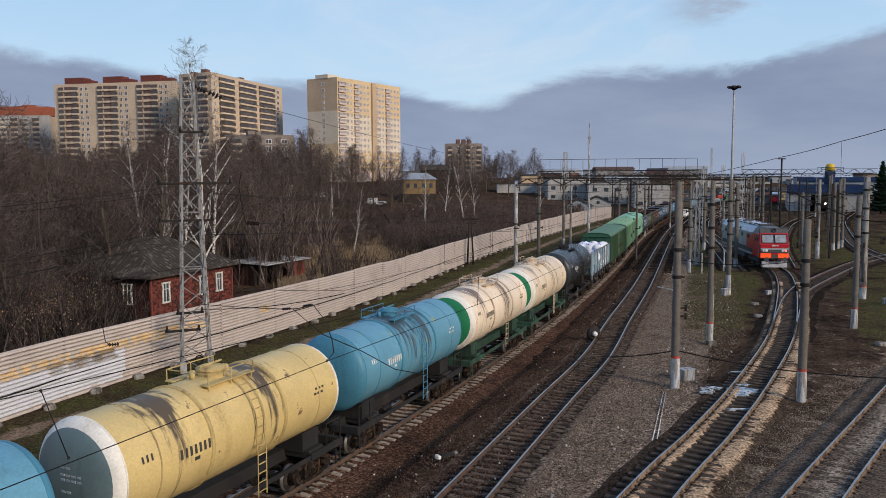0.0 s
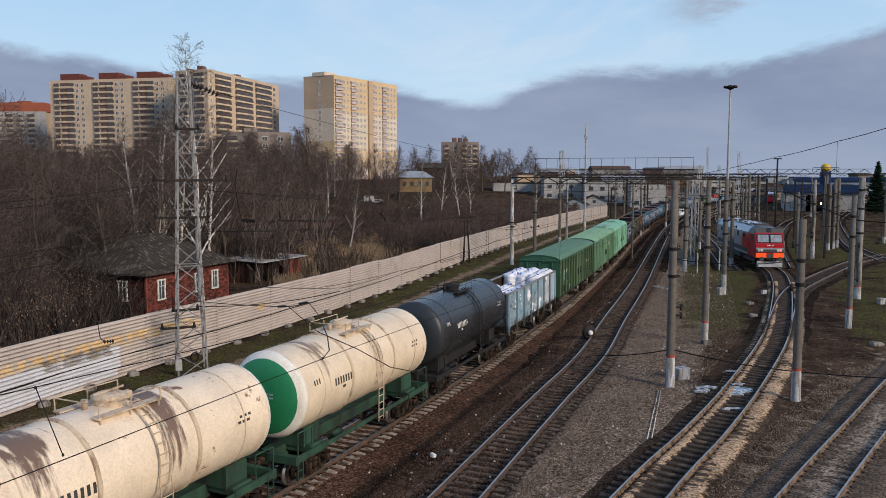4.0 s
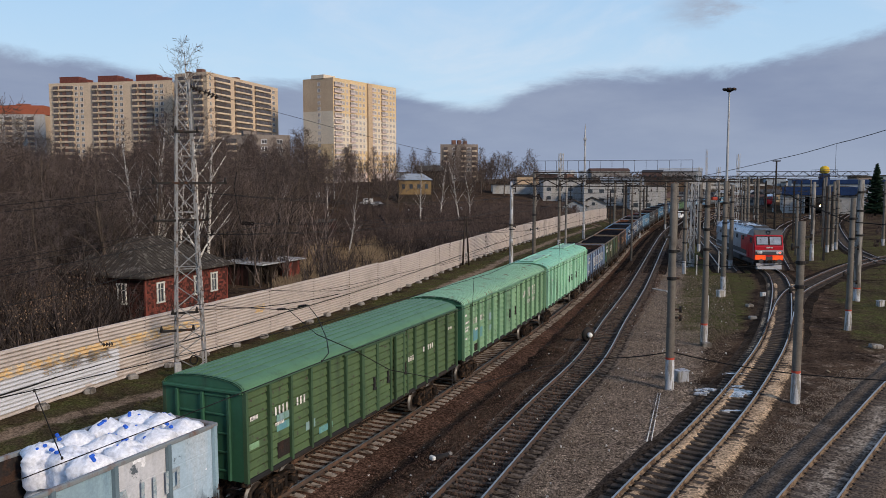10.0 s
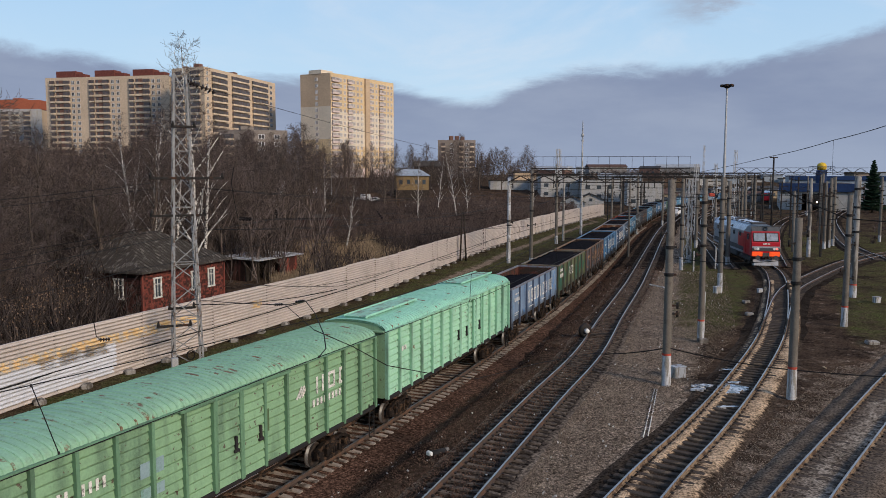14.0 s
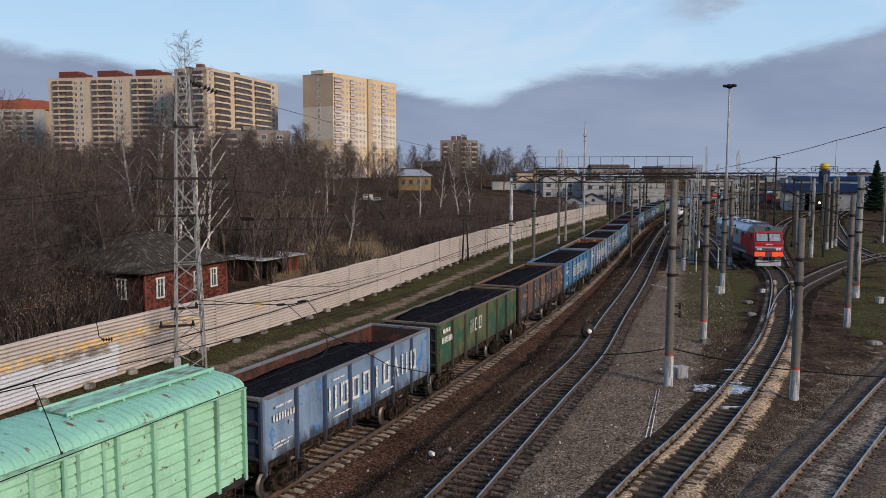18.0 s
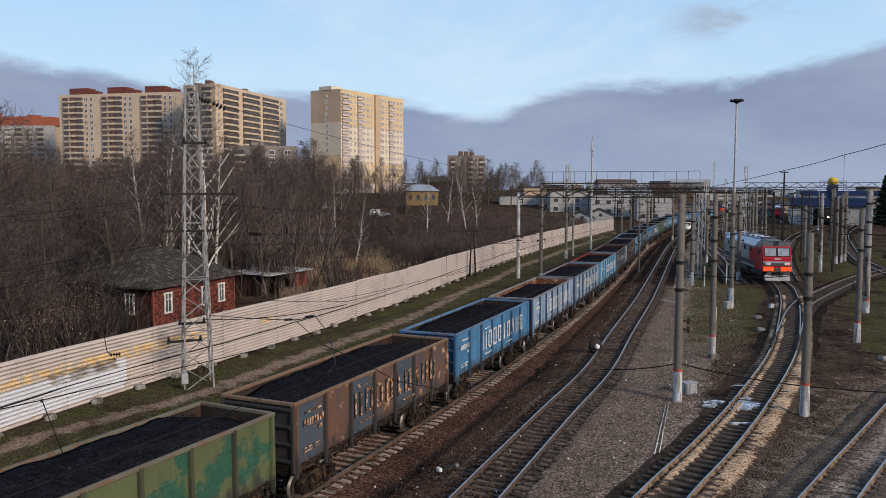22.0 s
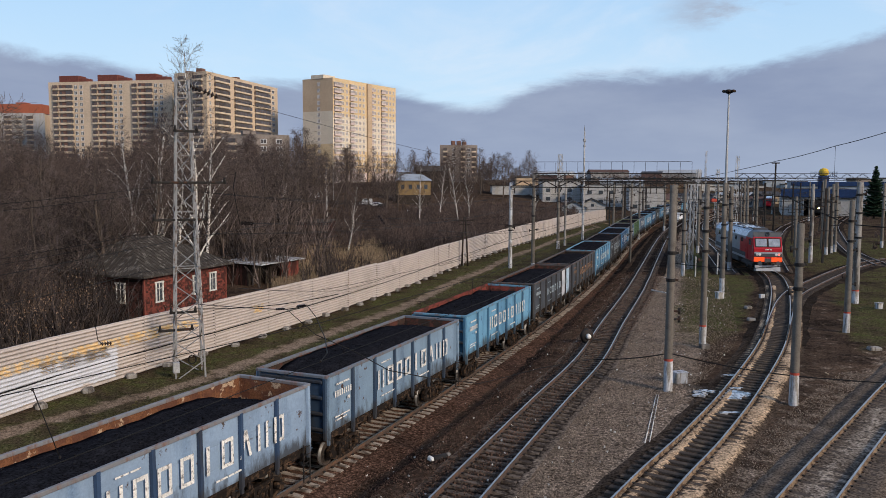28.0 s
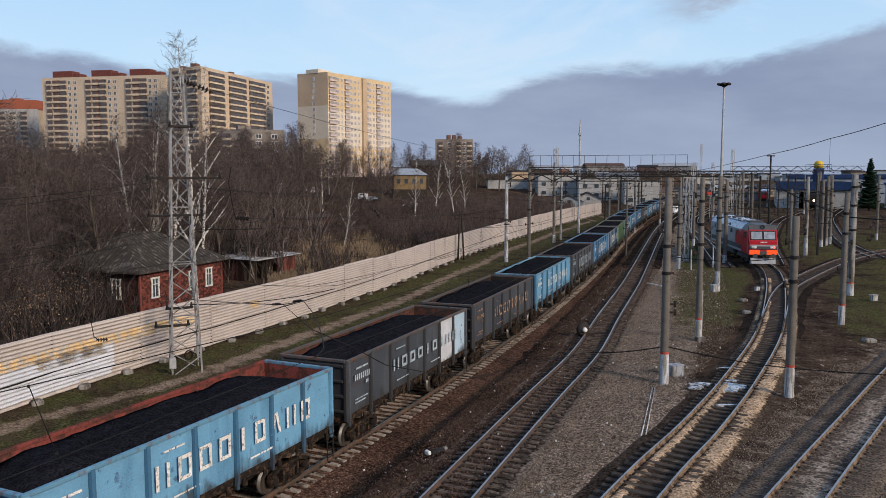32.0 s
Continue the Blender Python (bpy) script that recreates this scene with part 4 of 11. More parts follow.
def gondola_meshes():
    d = {}
    w = GL / BAYS
    b = Mesh()
    hh = (GT - GB - 0.1) / 3
    prof = []                                         # three sheets with shallow welded seams between them
    for k in range(3):
        z = GB + 0.05 + hh * k
        prof += [(0.0, z), (0.007, z + 0.015), (0.007, z + hh - 0.015), (0.0, z + hh)]
    b.sweep(prof, [(Vector((x, 0, 0)), Vector((0, -1, 0))) for x in (-w / 2, w / 2)], closed=False)
    b.box((0, 0.018, (GB + GT) / 2), (w, 0.004, GT - GB - 0.1), slot=1)
    d["panel"] = b.data("side_panel", [M["coal"], M["inside"]])
    b = Mesh()
    b.add([(-0.09, 0.0, GB - 0.25), (0.09, 0.0, GB - 0.25), (0.09, 0.0, GT - 0.06), (-0.09, 0.0, GT - 0.06),
           (-0.06, -0.10, GB - 0.18), (0.06, -0.10, GB - 0.18), (0.06, -0.085, GT - 0.06), (-0.06, -0.085, GT - 0.06)],
          [(4, 5, 6, 7), (0, 1, 5, 4), (1, 2, 6, 5), (3, 0, 4, 7), (2, 3, 7, 6)])
    b.box((0, -0.03, GB - 0.24), (0.12, 0.12, 0.3), ch=0.02)
    d["post"] = b.data("post", [M["coal"]])
    b = Mesh()
    b.box((0, 0, GT - 0.05), (GL + 0.06, 0.13, 0.12), ch=0.02)
    d["rail"] = b.data("top_rail", [M["coal"]])
    b = Mesh()
    b.box((0, 0, (GB + GT) / 2), (0.05, GW - 0.02, GT - GB))
    b.box((-0.03, 0, (GB + GT) / 2), (0.006, GW - 0.14, GT - GB - 0.1), slot=1)
    d["end"] = b.data("end_wall", [M["coal"], M["inside"]])
    d["beam"] = Mesh().box((0.06, 0, 0), (0.11, GW - 0.34, 0.13), ch=0.03).data("end_beam", [M["coal"]])
    d["corner"] = Mesh().box((0.05, 0, (GB + GT) / 2 - 0.14), (0.12, 0.16, GT - GB + 0.1), ch=0.03).data("corner_post", [M["coal"]])
    d["cap"] = Mesh().box((0.03, 0, GT - 0.05), (0.16, GW - 0.16, 0.12), ch=0.02).data("end_rail", [M["coal"]])
    b = Mesh()
    b.box((0, 0, 1.22), (GL + 0.2, 0.34, 0.62))
    for k in range(8):
        b.box((-GL / 2 + 0.1 + k * (GL - 0.2) / 7, 0, 1.46), (0.16, GW - 0.12, 0.24))
    for s in (-1, 1):
        b.box((0, s * (GW / 2 - 0.16), GB - 0.06), (GL - 0.1, 0.14, 0.16))
    b.box((0, 0, GB + 0.02), (GL, GW - 0.1, 0.05))
    b.tube((-1.6, 0.7, 0.98), (-0.5, 0.7, 0.98), 0.22, n=10)
    b.tube((0.7, -0.6, 1.0), (1.4, -0.6, 1.0), 0.17, n=10)
    b.bar((-3, -0.9, 0.92), (3, -0.9, 0.98), 0.05)
    d["frame"] = b.data("underframe", [M["bogie"]])
    b = Mesh()
    b.add([(-0.78, 0, 0.22), (0.78, 0, 0.22), (0.78, 0.03, 0.0), (0.3, 0.03, -0.08), (-0.3, 0.03, -0.02), (-0.78, 0.03, -0.06),
           (-0.78, 0.06, 0.22), (0.78, 0.06, 0.22), (0.78, 0.09, 0.0), (0.3, 0.09, -0.08), (-0.3, 0.09, -0.02), (-0.78, 0.09, -0.06)],
          [(0, 5, 4, 3, 2, 1), (6, 7, 8, 9, 10, 11), (5, 11, 10, 4), (4, 10, 9, 3), (3, 9, 8, 2), (0, 1, 7, 6), (0, 6, 11, 5), (1, 2, 8, 7)])
    for x in (-0.55, 0.5):
        b.box((x, -0.01, -0.08), (0.13, 0.08, 0.26), ch=0.02)
        b.box((x + 0.12, 0.0, -0.16), (0.06, 0.06, 0.2))
    d["hatch"] = b.data("floor_hatch", [M["bogie"]])
    return d


GM = gondola_meshes()


def brand_shapes(b, x0, x1, z, h, n=9, y=-1.60):
    """A row of plain two-stroke shapes, where the wagon carries its owner's name."""
    w = (x1 - x0) / n
    for i in range(n):
        c = x0 + w * (i + 0.5)
        lw, t = w * 0.24, w * 0.135
        kind = (0, 1, 1, 1, 2, 1, 4, 0, 1)[i % 9]
        if kind in (0, 1, 3, 5):
            b.box((c - lw, y, z), (t, 0.006, h))
        if kind in (0, 1):
            b.box((c + lw, y, z), (t, 0.006, h))
        if kind in (1, 3, 5):
            b.box((c + t * 0.1, y, z + h / 2 - t / 2), (2 * lw - t, 0.006, t))
        if kind in (1, 5):
            b.box((c + t * 0.1, y, z - h / 2 + t / 2), (2 * lw - t, 0.006, t))
        if kind == 3:
            b.box((c + lw, y, z + h * 0.22), (t, 0.006, h * 0.56))
        if kind == 2:
            b.box((c, y, z), (t * 1.2, 0.006, h))
        if kind == 4:
            for s in (-1, 1):
                b.box((c + s * lw * 0.55, y, z), (t, 0.006, h * 1.02), Euler((0, -s * 0.24, 0)).to_matrix())


def bars(b, x, z, widths, h, y=-1.60, gap=0.05, t=0.006):
    """A run of plain bars for small writing."""
    for w in widths:
        b.box((x + w / 2, y, z), (w, t, h))
        x += w + gap
    return b


def gondola(label, col, post, rail, inner, letters=True, brand=0.9, detail=True, group="open goods wagons", letter="letter", number=True, logo=False, odd=(), far_rail=None):
    w = thing("open_wagon", pose(0, 0, 0), label, "goods wagon", group)
    for s in (-1, 1):
        base = pose(0, 0, 0, 0, 0, 0 if s < 0 else 180)
        for k in range(BAYS):
            x = -GL / 2 + GL / BAYS * (k + 0.5)
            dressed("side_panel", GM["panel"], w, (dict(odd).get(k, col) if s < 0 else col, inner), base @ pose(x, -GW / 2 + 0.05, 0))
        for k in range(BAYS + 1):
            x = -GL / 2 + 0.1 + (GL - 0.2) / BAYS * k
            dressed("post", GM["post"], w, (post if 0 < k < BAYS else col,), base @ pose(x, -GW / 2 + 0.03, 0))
        dressed("top_rail", GM["rail"], w, (far_rail if far_rail and s > 0 else rail,), base @ pose(0, -GW / 2 + 0.03, 0))
        if s < 0 or detail:
            for k in range(BAYS):
                x = -GL / 2 + GL / BAYS * (k + 0.5)
                part("floor_hatch", GM["hatch"], None, w, m=base @ pose(x, -GW / 2 + 0.06, GB - 0.2))
    for base in (pose(GL / 2 - 0.06, 0, 0), pose(-GL / 2 + 0.06, 0, 0, 0, 0, 180)):
        dressed("end_wall", GM["end"], w, (post, inner), base)
        for k in range(4):
            dressed("end_beam", GM["beam"], w, (post,), base @ pose(0, 0, GB + 0.2 + k * 0.60))
        for s in (-1, 1):
            dressed("corner_post", GM["corner"], w, (post,), base @ pose(0, s * (GW / 2 - 0.09), 0))
        dressed("end_rail", GM["cap"], w, (rail,), base)
    part("underframe", GM["frame"], None, w)
    couplers(w, GL / 2 - 0.05)
    part("ladder", LADDER, None, w, m=pose(GL / 2 - 0.3, -GW / 2 - 0.06, 0.42))
    part("ladder", LADDER, None, w, m=pose(-GL / 2 + 0.3, GW / 2 + 0.06, 0.42))
    running_gear(w, 4.325)
    if letters:
        if brand:
            b = Mesh()
            brand_shapes(b, -GL / 2 + 3.75, -GL / 2 + 11.4, 2.77, brand)
            tagged(part("lettering", b, M[letter], w, "row of plain white shapes"), kind="stuff")
        if logo:
            b = Mesh()
            brand_shapes(b, -GL / 2 + 4.3, -GL / 2 + 6.3, 2.92, 0.7, 3)
            bars(b, -GL / 2 + 0.35, 2.92, [0.11] * 8, 0.3, gap=0.07)
            bars(b, -GL / 2 + 0.5, 3.37, [0.3, 0.3, 0.2], 0.2, gap=0.08)
            tagged(part("lettering", b, M[letter], w, "plain white shapes"), kind="stuff")
        if number:
            b = Mesh()
            x = -GL / 2 + 0.5
            bars(b, x, 3.04, [0.085] * 8, 0.24, gap=0.075)
            bars(b, x + 0.1, 3.40, [0.5, 0.4], 0.07)
            bars(b, x + 0.9, 2.72, [0.2], 0.12)
            bars(b, x, 2.17, [0.35, 0.2, 0.4], 0.05)
            bars(b, x, 2.04, [0.5, 0.3], 0.05)
            bars(b, -GL / 2 + 4.2, 2.04, [0.3, 0.5, 0.25, 0.2], 0.05)
            bars(b, -GL / 2 + 4.2, 3.44, [0.45, 0.35], 0.05)
            bars(b, -GL / 2 + 7.9, 2.02, [0.5, 0.25, 0.3], 0.06)
            tagged(part("small_writing", b, M[letter], w), kind="stuff")
    return w


def coal_load(seed, full=0.0):
    rng = random.Random(seed)
    b = Mesh()
    nx, ny = 40, 10
    L_, W_ = GL - 0.2, GW - 0.2
    top = rng.uniform(3.44, 3.56) + full
    vs = []
    for j in range(ny + 1):
        for i in range(nx + 1):
            x, y = -L_ / 2 + L_ * i / nx, -W_ / 2 + W_ * j / ny
            e = min((L_ / 2 - abs(x)) / 2.4, 1.0)
            z = top - (0.72 - 0.9 * full) * (1 - e) ** 1.4 - 0.10 * (abs(y) / (W_ / 2)) ** 2
            z += 0.14 * noise.noise(Vector((x * 0.55 + seed * 9, y * 0.7, seed))) + 0.05 * noise.noise(Vector((x * 2.2, y * 2.2, seed)))
            vs.append((x, y, z))
    n = nx + 1
    b.add(vs, [(j * n + i, j * n + i + 1, (j + 1) * n + i + 1, (j + 1) * n + i) for j in range(ny) for i in range(nx)], 0, True)
    # skirts close the heap down to the floor
    ring = [i for i in range(n)] + [j * n + nx for j in range(1, ny + 1)] + [ny * n + i for i in reversed(range(nx))] + [j * n for j in reversed(range(1, ny))]
    low = [(vs[k][0], vs[k][1], GB + 0.06) for k in ring]
    base = len(b.v)
    b.v.extend(low)
    for k in range(len(ring)):
        k2 = (k + 1) % len(ring)
        b.f.append((ring[k], base + k, base + k2, ring[k2]))
        b.mi.append(0)
        b.sm.append(False)
    top_mesh, b = b, Mesh()
    for _ in range(90):                               # single lumps on the heap
        x, y = rng.uniform(-L_ / 2 + 0.6, L_ / 2 - 0.6), rng.uniform(-W_ / 2 + 0.2, W_ / 2 - 0.2)
        i, j = int((x + L_ / 2) / L_ * nx), int((y + W_ / 2) / W_ * ny)
        s = rng.uniform(0.03, 0.08)
        b.box((x, y, vs[j * n + i][2] + s * 0.2), (s, s * rng.uniform(0.6, 1), s * 0.7), Euler((rng.random(), rng.random(), rng.random() * 3)).to_matrix(), ch=s * 0.2)
    load = solid("coal_load", top_mesh, M["coal"], "heap of black coal lying in an open wagon", "coal", "coal loads")
    tagged(part("loose_coal", b, M["coal"], load), kind="stuff")
    return load


# --- tank wagons
def tank_paint(name, col, dirt, spill, amount=0.3, spread=0.9, rust=None, heavy=0.0, gloss=0.42, at=(0.0,)):
    """Tank paint with general grime and a spill that runs down from the filling hatch."""
    m = paint(name, col, dirt, amount, gloss, 1.0, patch=rust)
    nt = m.node_tree
    N, L = nt.nodes.new, nt.links.new
    b = nt.nodes["Principled BSDF"]
    src = b.inputs["Base Color"].links[0].from_socket
    tc = N("ShaderNodeTexCoord")
    mp = N("ShaderNodeMapping")
    mp.inputs["Scale"].default_value = (1.9, 0.5, 0.22)
    L(tc.outputs["Object"], mp.inputs["Vector"])
    nz = N("ShaderNodeTexNoise")
    L(mp.outputs[0], nz.inputs["Vector"])
    nz.inputs["Scale"].default_value, nz.inputs["Detail"].default_value, nz.inputs["Roughness"].default_value = 2.0, 9, 0.65
    sep = N("ShaderNodeSeparateXYZ")
    L(tc.outputs["Object"], sep.inputs[0])

    def mth(op, a, c=0.0):
        n = N("ShaderNodeMath")
        n.operation = op
        for i, v in enumerate((a, c)):
            if hasattr(v, "links"):
                L(v, n.inputs[i])
            else:
                n.inputs[i].default_value = v
        return n.outputs[0]

    far = None
    for x in at:
        d = mth("ABSOLUTE", mth("SUBTRACT", sep.outputs[0], x))
        far = d if far is None else mth("MINIMUM", far, d)
    reach = mth("MULTIPLY", far, -0.19 / spread)
    height = mth("MULTIPLY", mth("SUBTRACT", sep.outputs[2], 4.0), 0.10)
    v = mth("ADD", mth("ADD", nz.outputs["Fac"], reach), height)
    rg = N("ShaderNodeMapRange")
    L(v, rg.inputs["Value"])
    rg.inputs["From Min"].default_value, rg.inputs["From Max"].default_value = 0.42 - heavy, 0.54 - heavy
    rg.inputs["To Max"].default_value = 0.9
    mx = N("ShaderNodeMix")
    mx.data_type = "RGBA"
    L(rg.outputs["Result"], mx.inputs[0])
    L(src, mx.inputs[6])
    mx.inputs[7].default_value = (*spill, 1)
    L(mx.outputs[2], b.inputs["Base Color"])
    return m


TR, TZ, TLEN = 1.58, 3.26, 9.9


def tank_meshes():
    d = {}
    b = Mesh()
    h = TLEN / 2
    b.lathe([(TR, -h), (TR, -h * 0.5), (TR, 0), (TR, h * 0.5), (TR, h)], 40, "x", (0, 0, TZ))
    d["shell"] = b.data("shell", [M["coal"]])
    b = Mesh()
    prof = []
    for k in range(9):
        a = k / 8 * math.pi / 2
        prof.append((max(0.001, TR * math.cos(a) ** 0.8), 0.46 * math.sin(a)))
    b.lathe(prof, 40, "x", (0, 0, TZ), slots=[1, 1, 1] + [0] * 5)
    d["head"] = b.data("tank_end", [M["coal"], M["coal"]])
    b = Mesh()
    b.lathe([(TR, -0.07), (TR + 0.05, -0.055), (TR + 0.05, 0.055), (TR, 0.07)], 40, "x", (0, 0, TZ), smooth=False)
    d["band"] = b.data("band", [M["coal"]])
    b = Mesh()
    b.lathe([(TR, -0.03), (TR + 0.014, -0.02), (TR + 0.014, 0.02), (TR, 0.03)], 40, "x", (0, 0, TZ), smooth=False)
    d["seam"] = b.data("weld_seam", [M["coal"]])
    b = Mesh()
    z = TZ + TR
    b.lathe([(0.42, z - 0.15), (0.42, z + 0.16), (0.47, z + 0.17), (0.47, z + 0.23), (0.30, z + 0.30), (0.001, z + 0.31)], 18, smooth=False)
    b.box((0.62, 0, z + 0.05), (0.25, 0.25, 0.28), ch=0.04)
    b.tube((-0.7, 0.12, z - 0.05), (-0.7, 0.12, z + 0.25), 0.09, n=10)
    b.bar((-0.5, 0, z + 0.33), (0.5, 0, z + 0.36), 0.05)
    d["hatch"] = b.data("filling_hatch", [M["coal"]])
    b = Mesh()
    for s in (-1, 1):
        b.box((0, s * 0.70, z - 0.06), (2.2, 0.30, 0.04))
        for x in (-1.0, 0.0, 1.0):
            b.bar((x, s * 0.80, z - 0.3), (x, s * 0.80, z - 0.06), 0.04)
    d["platform"] = b.data("walkway", [M["coal"]])
    b = Mesh()
    for s in (-1, 1):
        for x in (-1.05, 0.0, 1.05):
            b.bar((x, s * 0.83, z - 0.1), (x, s * 0.83, z + 0.30), 0.028)
        b.bar((-1.05, s * 0.83, z + 0.30), (1.05, s * 0.83, z + 0.30), 0.028)
    b.bar((-1.05, -0.83, z + 0.30), (-1.05, 0.83, z + 0.30), 0.028)
    d["railing"] = b.data("railing", [M["coal"]])
    b = Mesh()
    b.box((0, 0, 1.10), (10.9, 0.46, 0.44))
    for s in (-1, 1):
        b.box((s * 5.35, 0, 1.15), (0.2, 2.9, 0.34), ch=0.03)
        b.box((s * 3.9, 0, 1.2), (0.9, 2.6, 0.3), ch=0.03)
        b.box((s * 3.9, 0, 1.62), (1.0, 2.1, 0.7))
        for t in (-1, 1):
            b.bar((s * 5.3, t * 1.38, 1.16), (s * 3.4, t * 1.38, 1.16), 0.1, 0.24)
            b.bar((s * 5.3, t * 1.4, 1.2), (s * 5.3, t * 1.4, 2.1), 0.04)
            b.bar((s * 4.4, t * 1.4, 1.2), (s * 4.4, t * 1.4, 2.1), 0.04)
            b.bar((s * 5.3, t * 1.4, 2.1), (s * 4.4, t * 1.4, 2.1), 0.04)
            b.bar((s * 5.3, t * 1.4, 0.4), (s * 5.3, t * 1.4, 1.1), 0.04)
            b.bar((s * 5.0, t * 1.4, 0.4), (s * 5.0, t * 1.4, 1.1), 0.04)
            for z in (0.45, 0.75):
                b.bar((s * 5.3, t * 1.4, z), (s * 5.0, t * 1.4, z), 0.04)
    b.tube((-0.6, 0.5, 0.85), (0.6, 0.5, 0.85), 0.2, n=10)
    b.tube((-1.9, -0.6, 0.85), (-1.2, -0.6, 0.85), 0.17, n=10)
    for t in (-1, 1):
        b.bar((-3.4, t * 1.38, 1.14), (3.4, t * 1.38, 1.14), 0.06, 0.16)
    d["frame"] = b.data("underframe", [M["coal"]])
    b = Mesh()                                        # outside ladder, bent over the shell
    pts = []
    for k in range(11):
        a = math.radians(-12 + k * 8.5)
        pts.append(Vector((0, -(TR + 0.09) * math.cos(a), TZ + (TR + 0.09) * math.sin(a))))
    pts = [Vector((0, -1.66, 1.0)), Vector((0, -1.68, 2.4))] + pts
    for s in (-0.21, 0.21):
        b.wire([p + Vector((s, 0, 0)) for p in pts], 0.022, 6)
    dd = np.concatenate([[0], np.cumsum([(q - p).length for p, q in zip(pts, pts[1:])])])
    A = np.array([tuple(p) for p in pts])
    d["rungs"] = [[float(np.interp(u, dd, A[:, k])) for k in range(3)] for u in np.arange(0.15, dd[-1], 0.3)]
    d["rung"] = Mesh().bar((-0.21, 0, 0), (0.21, 0, 0), 0.028).data("rung", [M["coal"]])
    d["ladder"] = b.data("ladder", [M["coal"]])
    return d


TM = tank_meshes()


def tank(label, shell, head, rim, chassis, fittings, hoops=True, writing="letter_dark"):
    w = thing("tank_wagon", pose(0, 0, 0), label, "tank wagon", "tank wagons")
    dressed("shell", TM["shell"], w, (shell,))
    dressed("tank_end", TM["head"], w, (head, rim), pose(TLEN / 2, 0, 0))
    dressed("tank_end", TM["head"], w, (head, rim), pose(-TLEN / 2, 0, 0, 0, 0, 180))
    for x in (-1.75, 1.75) if hoops else ():
        dressed("band", TM["band"], w, (fittings,), pose(x, 0, 0))
    for x in (-TLEN / 2 + 0.03, -3.75, 3.75, TLEN / 2 - 0.03):
        dressed("weld_seam", TM["seam"], w, (rim if abs(x) > 4 else fittings,), pose(x, 0, 0))
    dressed("filling_hatch", TM["hatch"], w, (fittings,))
    dressed("walkway", TM["platform"], w, (fittings,))
    dressed("railing", TM["railing"], w, (fittings,))
    for turn in (0, 180):
        ladder = dressed("ladder", TM["ladder"], w, (fittings,), pose(0.35, 0, 0, 0, 0, turn))
        for q in TM["rungs"]:
            dressed("rung", TM["rung"], ladder, (fittings,), pose(0, q[1], q[2]))
    dressed("underframe", TM["frame"], w, (chassis,))
    couplers(w, 5.3)
    running_gear(w, 3.9)
    b = Mesh()
    for k, ch in enumerate([0.16] * 8):
        if not ch:
            continue
        x = -3.0 + k * 0.185
        curved_bar(b, x, ch * 0.62, 0, 10, 0)
    curved_bar(b, -2.4, 0.22, -7, -3, 0)
    for k in range(3):
        curved_bar(b, -4.35 + k * 0.16, 0.07, 12, 19, 0)
        curved_bar(b, 3.6 + k * 0.2, 0.12, 12, 15, 0)
        curved_bar(b, 3.5 + k * 0.2, 0.14, 6, 9, 0)
    tagged(part("small_writing", b, M[writing], w), kind="stuff")
    b = Mesh()                                        # three faint lines of writing on the near end
    for k, (z, n) in enumerate(((0.35, 2), (0.15, 4), (0.02, 4), (-0.3, 2))):
        for i in range(n):
            b.box((-TLEN / 2 - 0.462, 0.2 - i * 0.2, TZ + z), (0.01, 0.15, 0.06))
    tagged(part("end_writing", b, M["letter_faint"], w), kind="stuff")
    return w


def curved_bar(b, x, w, a0, a1, slot, r=TR + 0.004):
    """A plain bar lying on the right flank of a tank between two angles over its middle."""
    vs = []
    for k in range(4):
        a = math.radians(a0 + (a1 - a0) * k / 3)
        for s in (-0.5, 0.5):
            vs.append((x + s * w, -r * math.cos(a), TZ + r * math.sin(a)))
    b.add(vs, [(2 * k, 2 * k + 1, 2 * k + 3, 2 * k + 2) for k in range(3)], slot)


# --- covered wagons
BL, BW, BB, BE, BR = 17.0, 3.08, 1.57, 4.44, 4.88
BOXBAYS = 14


